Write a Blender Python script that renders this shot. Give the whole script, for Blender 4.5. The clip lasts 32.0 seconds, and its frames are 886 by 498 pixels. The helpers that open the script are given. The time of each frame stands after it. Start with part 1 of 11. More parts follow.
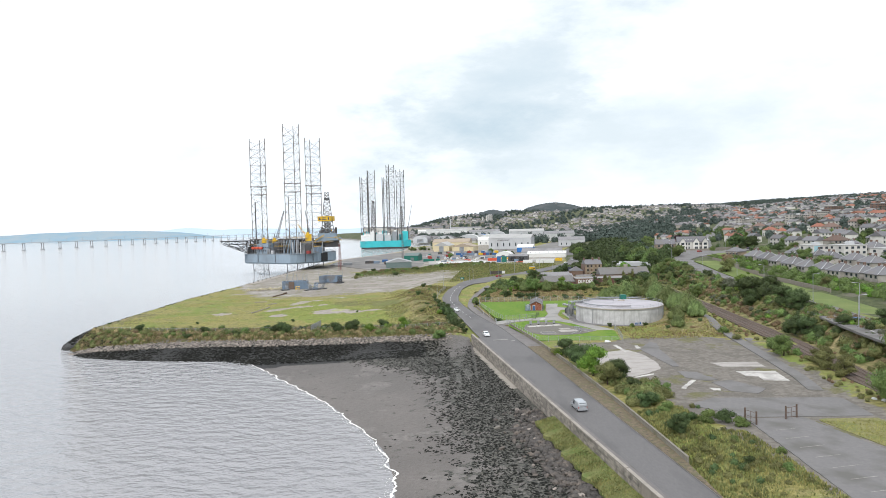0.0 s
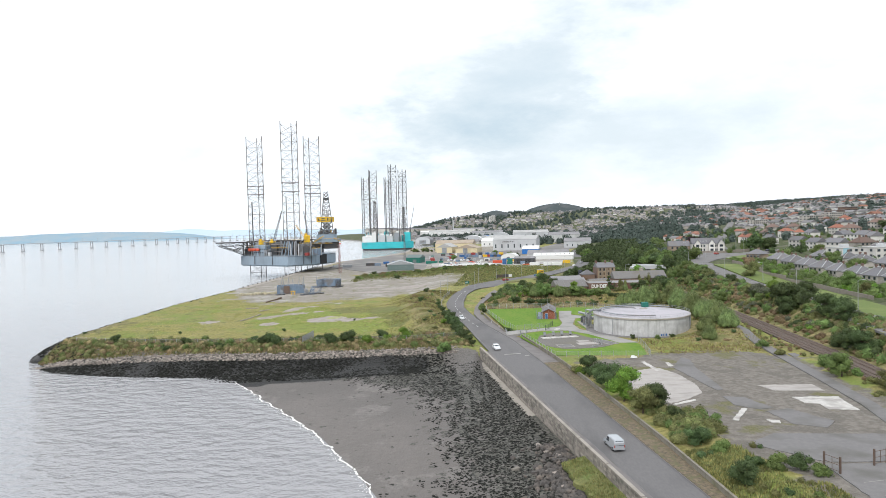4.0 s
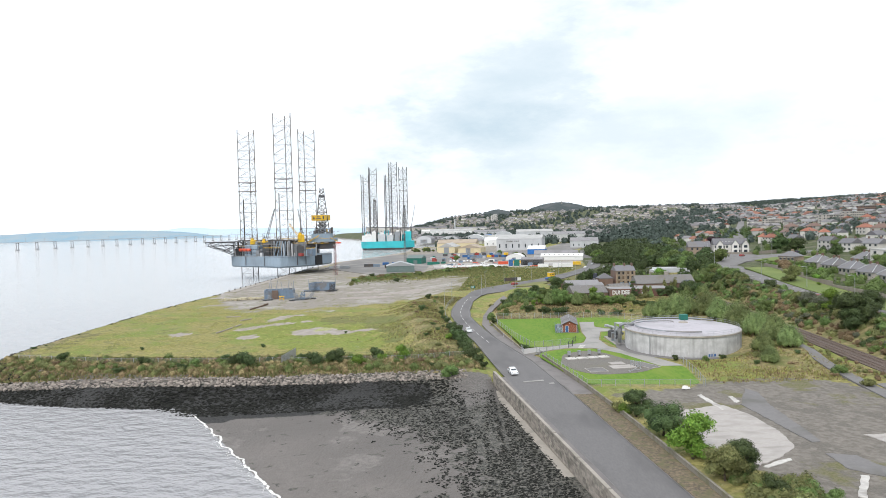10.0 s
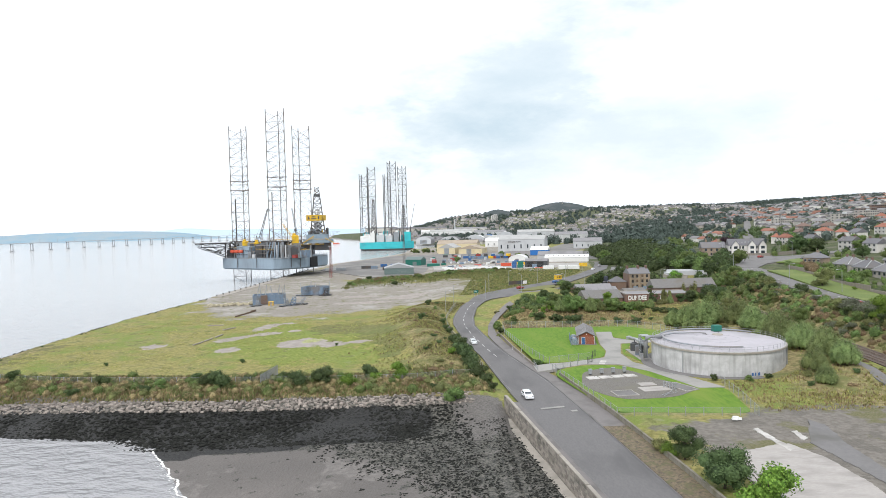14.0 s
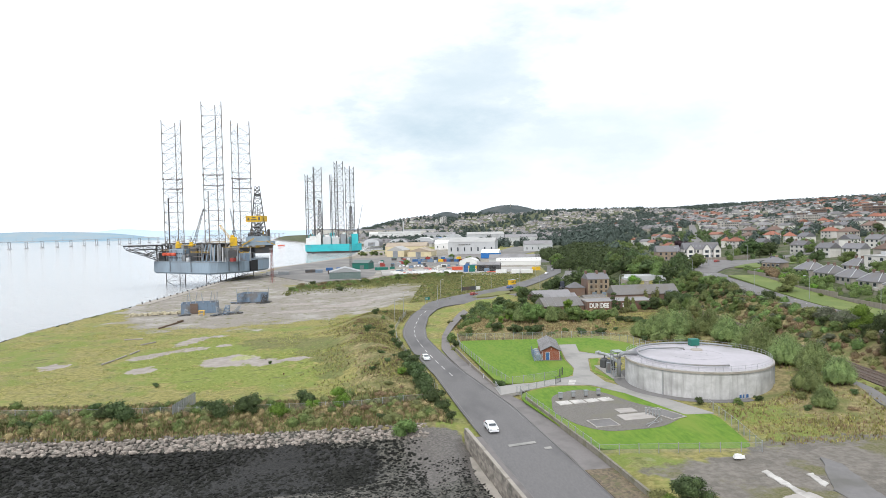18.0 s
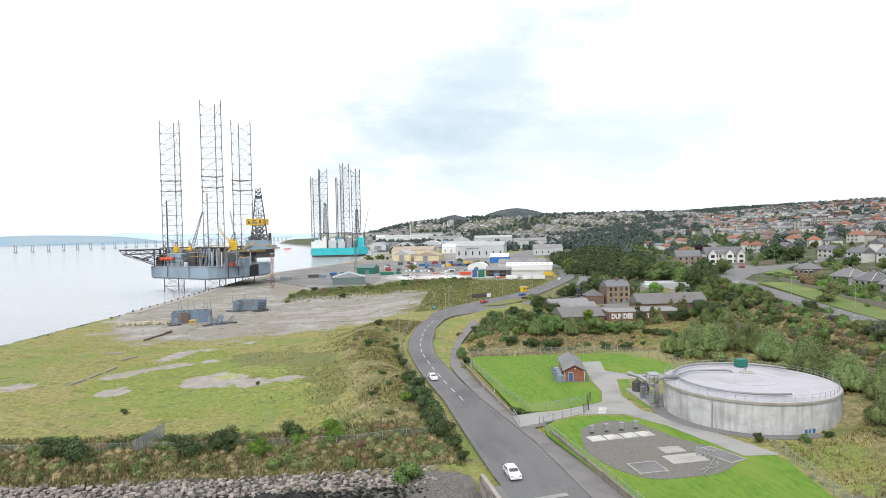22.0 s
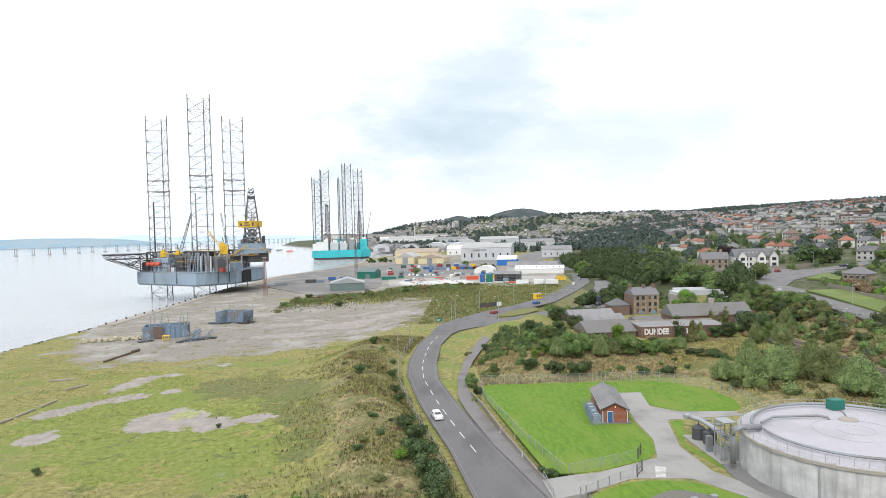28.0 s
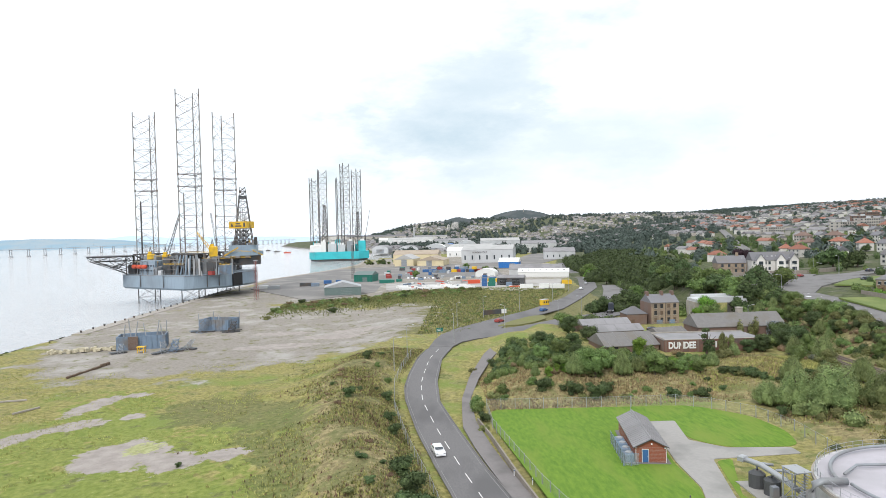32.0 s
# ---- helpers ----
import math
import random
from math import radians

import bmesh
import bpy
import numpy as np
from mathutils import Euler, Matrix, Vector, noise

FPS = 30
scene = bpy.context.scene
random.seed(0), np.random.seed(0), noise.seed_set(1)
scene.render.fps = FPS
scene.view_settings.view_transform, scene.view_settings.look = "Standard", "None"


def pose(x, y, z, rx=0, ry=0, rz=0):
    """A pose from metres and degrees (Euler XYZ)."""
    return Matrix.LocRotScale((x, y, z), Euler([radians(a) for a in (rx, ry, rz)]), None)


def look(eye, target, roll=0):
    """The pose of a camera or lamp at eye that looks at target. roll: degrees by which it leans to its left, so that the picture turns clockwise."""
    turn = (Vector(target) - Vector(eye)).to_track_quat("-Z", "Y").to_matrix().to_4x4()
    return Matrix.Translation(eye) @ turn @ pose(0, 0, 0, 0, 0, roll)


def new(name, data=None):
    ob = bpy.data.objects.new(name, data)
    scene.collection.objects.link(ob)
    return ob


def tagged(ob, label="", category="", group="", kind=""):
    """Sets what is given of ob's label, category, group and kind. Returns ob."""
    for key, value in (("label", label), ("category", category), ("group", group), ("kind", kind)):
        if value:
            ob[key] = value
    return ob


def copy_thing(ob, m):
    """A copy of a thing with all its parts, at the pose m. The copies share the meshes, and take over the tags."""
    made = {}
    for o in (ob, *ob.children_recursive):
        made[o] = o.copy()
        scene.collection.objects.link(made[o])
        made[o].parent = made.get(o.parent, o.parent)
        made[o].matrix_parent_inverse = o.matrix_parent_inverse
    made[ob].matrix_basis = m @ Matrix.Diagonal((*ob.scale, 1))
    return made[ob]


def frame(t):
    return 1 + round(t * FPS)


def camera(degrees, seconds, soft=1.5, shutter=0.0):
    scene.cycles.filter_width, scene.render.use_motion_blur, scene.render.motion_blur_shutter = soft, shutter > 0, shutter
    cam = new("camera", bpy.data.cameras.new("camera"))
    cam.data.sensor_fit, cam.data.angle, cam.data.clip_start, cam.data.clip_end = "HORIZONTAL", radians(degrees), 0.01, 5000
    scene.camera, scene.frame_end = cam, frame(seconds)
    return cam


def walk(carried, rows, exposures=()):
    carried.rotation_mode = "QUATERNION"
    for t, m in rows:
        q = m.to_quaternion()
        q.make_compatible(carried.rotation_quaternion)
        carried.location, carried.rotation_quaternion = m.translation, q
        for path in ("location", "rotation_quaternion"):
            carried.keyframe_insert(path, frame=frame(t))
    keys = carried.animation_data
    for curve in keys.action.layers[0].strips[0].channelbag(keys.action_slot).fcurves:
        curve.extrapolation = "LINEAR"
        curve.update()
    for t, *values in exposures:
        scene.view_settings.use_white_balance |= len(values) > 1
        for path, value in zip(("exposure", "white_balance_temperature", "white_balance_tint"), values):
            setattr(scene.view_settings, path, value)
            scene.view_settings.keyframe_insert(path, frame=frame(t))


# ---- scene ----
cam = camera(69.0, 32.0, soft=0.5)
PATH = [
    (0, (1.949, 1.12, 42.798), (1.939, 3.118, 42.726), -1.5),
    (1, (1.703, 6.607, 42.818), (1.691, 8.606, 42.747), -1.4),
    (2, (1.481, 12.129, 42.84), (1.468, 14.128, 42.77), -1.5),
    (3, (1.237, 17.631, 42.838), (1.221, 19.63, 42.769), -1.6),
    (3.5, (1.121, 20.364, 42.821), (1.104, 22.362, 42.752), -1.5),
    (5.5, (0.717, 31.425, 42.819), (0.698, 33.424, 42.751), -1.5),
    (6, (0.631, 34.212, 42.831), (0.611, 36.211, 42.763), -1.5),
    (7, (0.46, 39.798, 42.874), (0.439, 41.797, 42.804), -1.5),
    (8, (0.185, 45.39, 42.914), (0.162, 47.388, 42.845), -1.6),
    (9, (-0.165, 51.065, 42.951), (-0.186, 53.063, 42.88), -1.5),
    (10, (-0.497, 56.927, 42.91), (-0.518, 58.926, 42.838), -1.4),
    (11, (-0.791, 62.856, 42.865), (-0.813, 64.855, 42.794), -1.5),
    (13, (-1.182, 74.529, 42.734), (-1.206, 76.527, 42.663), -1.5),
    (15.5, (-1.699, 88.332, 42.821), (-1.657, 90.33, 42.75), -1.3),
    (16, (-1.796, 91.081, 42.824), (-1.703, 93.077, 42.752), -1.3),
    (16.5, (-1.858, 93.828, 42.832), (-1.744, 95.824, 42.76), -1.3),
    (17, (-1.871, 96.564, 42.834), (-1.745, 98.559, 42.763), -1.3),
    (17.5, (-1.835, 99.275, 42.834), (-1.699, 101.269, 42.764), -1.2),
    (18, (-1.763, 101.937, 42.825), (-1.623, 103.931, 42.757), -1.2),
    (18.5, (-1.669, 104.538, 42.804), (-1.545, 106.533, 42.736), -1.3),
    (19, (-1.572, 107.1, 42.797), (-1.449, 109.095, 42.731), -1.3),
    (20, (-1.425, 112.033, 42.799), (-1.303, 114.028, 42.737), -1.2),
    (21, (-1.178, 117.05, 42.826), (-1.058, 119.046, 42.766), -1.2),
    (22, (-0.89, 122.271, 42.884), (-0.772, 124.266, 42.827), -1.2),
    (23, (-0.548, 127.532, 42.94), (-0.432, 129.528, 42.885), -1.3),
    (24, (-0.105, 132.623, 43.062), (0.01, 134.619, 43.008), -1.3),
    (25, (0.182, 137.757, 43.172), (0.294, 139.753, 43.118), -1.4),
    (25.5, (0.323, 140.351, 43.209), (0.433, 142.347, 43.156), -1.4),
    (27.5, (0.756, 151.202, 43.457), (0.86, 153.199, 43.402), -1.5),
    (28, (0.863, 154.078, 43.477), (0.966, 156.074, 43.423), -1.5),
    (29, (1.039, 160.015, 43.448), (1.14, 162.012, 43.394), -1.6),
    (30, (1.041, 165.679, 43.457), (1.142, 167.675, 43.403), -1.6),
    (31, (0.989, 170.708, 43.593), (1.087, 172.704, 43.541), -1.5),
    (31.5, (1.095, 172.771, 43.651), (1.194, 174.768, 43.602), -1.6),
    (32, (1.339, 174.471, 43.684), (1.444, 176.468, 43.634), -1.4),
]
walk(cam, [(t, look(eye, aim, roll)) for t, eye, aim, roll in PATH], [(0, 0.02), (6, 0.02), (9, 0.07), (13, 0.08), (18, 0.1), (32, 0.1)])

# ---------------------------------------------------------------- sky, sun, exposure
world = bpy.data.worlds.new("overcast_sky")
scene.world = world
world.use_nodes = True
wn, wl = world.node_tree.nodes, world.node_tree.links
wn.clear()
SUN_HIGH, SUN_ROUND = radians(48), radians(205)
w_out, w_bg = wn.new("ShaderNodeOutputWorld"), wn.new("ShaderNodeBackground")
w_sky = wn.new("ShaderNodeTexSky")
w_sky.sky_type, w_sky.sun_disc = "NISHITA", False
w_sky.sun_elevation, w_sky.sun_rotation, w_sky.dust_density = SUN_HIGH, SUN_ROUND, 3.0
w_tc = wn.new("ShaderNodeTexCoord")
w_map = wn.new("ShaderNodeMapping")
w_map.inputs["Scale"].default_value = (2.6, 2.6, 6.5)
w_map.inputs["Location"].default_value = (0.35, 0.2, 0.1)
w_map.inputs["Rotation"].default_value = (0, radians(-24), 0)
w_n1 = wn.new("ShaderNodeTexNoise")
w_n1.inputs["Scale"].default_value, w_n1.inputs["Detail"].default_value, w_n1.inputs["Roughness"].default_value = 2.1, 8.0, 0.6
wl.new(w_tc.outputs["Generated"], w_map.inputs["Vector"])
wl.new(w_map.outputs["Vector"], w_n1.inputs["Vector"])
# sheets of grey-blue cloud ahead, above the hills: a slanting one and a wide faint one below it
def cloud_field(centre, slant, wide, tall, torn):
    """How far a direction lies from a sheet's middle, in its own half sizes, torn by the noise."""
    off, turn, fit, far, tear = (wn.new("ShaderNodeVectorMath"), wn.new("ShaderNodeMapping"), wn.new("ShaderNodeVectorMath"), wn.new("ShaderNodeVectorMath"), wn.new("ShaderNodeMath"))
    off.operation, fit.operation, far.operation, tear.operation = "SUBTRACT", "MULTIPLY", "LENGTH", "MULTIPLY_ADD"
    off.inputs[1].default_value = centre
    turn.inputs["Rotation"].default_value = (0, radians(slant), 0)
    fit.inputs[1].default_value = (1 / wide, 0.6, 1 / tall)
    tear.inputs[1].default_value = -torn
    wl.new(w_tc.outputs["Generated"], off.inputs[0])
    wl.new(off.outputs["Vector"], turn.inputs["Vector"])
    wl.new(turn.outputs["Vector"], fit.inputs[0])
    wl.new(fit.outputs["Vector"], far.inputs[0])
    wl.new(w_n1.outputs["Fac"], tear.inputs[0])
    wl.new(far.outputs["Value"], tear.inputs[2])
    return tear.outputs["Value"]


def cloud_shade(field, low, high, deep):
    r = wn.new("ShaderNodeMapRange")
    r.interpolation_type = "SMOOTHSTEP"
    for k, q in (("From Min", low), ("From Max", high), ("To Min", deep), ("To Max", 0.0)):
        r.inputs[k].default_value = q
    wl.new(field, r.inputs["Value"])
    return r.outputs["Result"]


w_sum = wn.new("ShaderNodeMath")
w_sum.operation = "ADD"
w_sum.use_clamp = True
wl.new(cloud_shade(cloud_field((0.105, 0.965, 0.215), 26.0, 0.165, 0.062, 3.4), -1.75, 0.2, 0.6), w_sum.inputs[0])
wl.new(cloud_shade(cloud_field((0.24, 0.965, 0.12), 4.0, 0.38, 0.062, 3.2), -1.75, 0.3, 0.38), w_sum.inputs[1])
w_ramp = wn.new("ShaderNodeValToRGB")
w_ramp.color_ramp.elements[0].position, w_ramp.color_ramp.elements[0].color = 0.0, (1.40, 1.48, 1.58, 1)
w_ramp.color_ramp.elements[1].position, w_ramp.color_ramp.elements[1].color = 1.0, (0.7, 0.885, 1.02, 1)
e = w_ramp.color_ramp.elements.new(0.35)
e.color = (1.02, 1.14, 1.22, 1)
wl.new(w_sum.outputs["Value"], w_ramp.inputs["Fac"])
w_dim = wn.new("ShaderNodeVectorMath")
w_dim.operation = "SCALE"
w_dim.inputs["Scale"].default_value = 0.1
wl.new(w_sky.outputs["Color"], w_dim.inputs[0])
w_mix = wn.new("ShaderNodeMix")
w_mix.data_type = "RGBA"
w_mix.inputs["Factor"].default_value = 0.9
wl.new(w_dim.outputs["Vector"], w_mix.inputs["A"])
wl.new(w_ramp.outputs["Color"], w_mix.inputs["B"])
wl.new(w_mix.outputs["Result"], w_bg.inputs["Color"])
w_bg.inputs["Strength"].default_value = 0.84
wl.new(w_bg.outputs["Background"], w_out.inputs["Surface"])

sun_data = bpy.data.lights.new("sun", "SUN")
sun_data.energy, sun_data.angle, sun_data.color = 1.95, radians(14), (1.0, 0.975, 0.945)
sun = new("sun", sun_data)
sun.matrix_world = look((math.sin(SUN_ROUND) * math.cos(SUN_HIGH) * 100, math.cos(SUN_ROUND) * math.cos(SUN_HIGH) * 100, math.sin(SUN_HIGH) * 100), (0, 0, 0))
scene.view_settings.exposure = 0.1

# ---------------------------------------------------------------- materials
def surface(name, c1, c2, size=1.0, rough=0.8, bump=0.2, metal=0.0, c3=None, big=8.0, grain=0.35, spec=0.4, island=0.0, objects=0.0, stretch=(1, 1, 1), streak=0.0):
    """A procedural surface: grain of the given size in metres between two colours, larger stains towards a third, fine relief."""
    m = bpy.data.materials.new(name)
    m.use_nodes = True
    n, l = m.node_tree.nodes, m.node_tree.links
    b = n["Principled BSDF"]
    geo, mp = n.new("ShaderNodeNewGeometry"), n.new("ShaderNodeMapping")
    mp.inputs["Scale"].default_value = stretch
    l.new(geo.outputs["Position"], mp.inputs["Vector"])
    fine, wide = n.new("ShaderNodeTexNoise"), n.new("ShaderNodeTexNoise")
    fine.inputs["Scale"].default_value, fine.inputs["Detail"].default_value, fine.inputs["Roughness"].default_value = 1.0 / size, 5.0, 0.65
    wide.inputs["Scale"].default_value, wide.inputs["Detail"].default_value = 1.0 / (size * big), 3.0
    for t in (fine, wide):
        l.new(mp.outputs["Vector"], t.inputs["Vector"])
    r1 = n.new("ShaderNodeMapRange")
    r1.inputs["From Min"].default_value, r1.inputs["From Max"].default_value = 0.5 - grain, 0.5 + grain
    l.new(fine.outputs["Fac"], r1.inputs["Value"])
    mix = n.new("ShaderNodeMix")
    mix.data_type = "RGBA"
    mix.inputs["A"].default_value, mix.inputs["B"].default_value = (*c1, 1), (*c2, 1)
    l.new(r1.outputs["Result"], mix.inputs["Factor"])
    col = mix.outputs["Result"]
    if c3:
        r2 = n.new("ShaderNodeMapRange")
        r2.inputs["From Min"].default_value, r2.inputs["From Max"].default_value = 0.48, 0.68
        l.new(wide.outputs["Fac"], r2.inputs["Value"])
        mix2 = n.new("ShaderNodeMix")
        mix2.data_type = "RGBA"
        l.new(col, mix2.inputs["A"])
        mix2.inputs["B"].default_value = (*c3, 1)
        l.new(r2.outputs["Result"], mix2.inputs["Factor"])
        col = mix2.outputs["Result"]
    if streak:
        st, sm = n.new("ShaderNodeTexNoise"), n.new("ShaderNodeMapping")
        sm.inputs["Scale"].default_value = (1.3, 1.3, 0.12)
        st.inputs["Scale"].default_value, st.inputs["Detail"].default_value = 1.0, 6.0
        l.new(geo.outputs["Position"], sm.inputs["Vector"])
        l.new(sm.outputs["Vector"], st.inputs["Vector"])
        r3 = n.new("ShaderNodeMapRange")
        r3.inputs["From Min"].default_value, r3.inputs["From Max"].default_value = 0.5, 0.75
        r3.inputs["To Max"].default_value = streak
        l.new(st.outputs["Fac"], r3.inputs["Value"])
        mix3 = n.new("ShaderNodeMix")
        mix3.data_type = "RGBA"
        l.new(col, mix3.inputs["A"])
        mix3.inputs["B"].default_value = (c1[0] * 0.3, c1[1] * 0.29, c1[2] * 0.27, 1)
        l.new(r3.outputs["Result"], mix3.inputs["Factor"])
        col = mix3.outputs["Result"]
    if island or objects:
        rnd = n.new("ShaderNodeNewGeometry").outputs["Random Per Island"] if island else n.new("ShaderNodeObjectInfo").outputs["Random"]
        hsv, r4 = n.new("ShaderNodeHueSaturation"), n.new("ShaderNodeMapRange")
        amount = island or objects
        r4.inputs["To Min"].default_value, r4.inputs["To Max"].default_value = 1 - amount, 1 + amount
        l.new(rnd, r4.inputs["Value"])
        l.new(r4.outputs["Result"], hsv.inputs["Value"])
        l.new(col, hsv.inputs["Color"])
        col = hsv.outputs["Color"]
    l.new(col, b.inputs["Base Color"])
    b.inputs["Roughness"].default_value, b.inputs["Metallic"].default_value = rough, metal
    b.inputs["Specular IOR Level"].default_value = spec
    if bump:
        bp = n.new("ShaderNodeBump")
        bp.inputs["Strength"].default_value, bp.inputs["Distance"].default_value = min(1.0, bump), size * 0.15
        l.new(fine.outputs["Fac"], bp.inputs["Height"])
        l.new(bp.outputs["Normal"], b.inputs["Normal"])
    return m


def leaf_surface(name, dark, light):
    """Foliage: each leaf clump has its own tone, with a little light let through."""
    m = bpy.data.materials.new(name)
    m.use_nodes = True
    n, l = m.node_tree.nodes, m.node_tree.links
    b = n["Principled BSDF"]
    geo, info = n.new("ShaderNodeNewGeometry"), n.new("ShaderNodeObjectInfo")
    ramp = n.new("ShaderNodeMix")
    ramp.data_type = "RGBA"
    ramp.inputs["A"].default_value, ramp.inputs["B"].default_value = (*dark, 1), (*light, 1)
    l.new(geo.outputs["Random Per Island"], ramp.inputs["Factor"])
    hsv, r1, r2 = n.new("ShaderNodeHueSaturation"), n.new("ShaderNodeMapRange"), n.new("ShaderNodeMapRange")
    r1.inputs["To Min"].default_value, r1.inputs["To Max"].default_value = 0.78, 1.28
    r2.inputs["To Min"].default_value, r2.inputs["To Max"].default_value = 0.478, 0.512
    l.new(info.outputs["Random"], r1.inputs["Value"])
    l.new(info.outputs["Random"], r2.inputs["Value"])
    # whole boughs differ a little from one another
    bough, r3, mul = n.new("ShaderNodeTexNoise"), n.new("ShaderNodeMapRange"), n.new("ShaderNodeMath")
    bough.inputs["Scale"].default_value, bough.inputs["Detail"].default_value = 0.42, 2.0
    l.new(geo.outputs["Position"], bough.inputs["Vector"])
    r3.inputs["From Min"].default_value, r3.inputs["From Max"].default_value = 0.34, 0.66
    r3.inputs["To Min"].default_value, r3.inputs["To Max"].default_value = 0.74, 1.28
    l.new(bough.outputs["Fac"], r3.inputs["Value"])
    mul.operation = "MULTIPLY"
    l.new(r1.outputs["Result"], mul.inputs[0])
    l.new(r3.outputs["Result"], mul.inputs[1])
    l.new(mul.outputs["Value"], hsv.inputs["Value"])
    l.new(r2.outputs["Result"], hsv.inputs["Hue"])
    l.new(ramp.outputs["Result"], hsv.inputs["Color"])
    l.new(hsv.outputs["Color"], b.inputs["Base Color"])
    b.inputs["Roughness"].default_value = 0.75
    b.inputs["Specular IOR Level"].default_value = 0.25
    return m


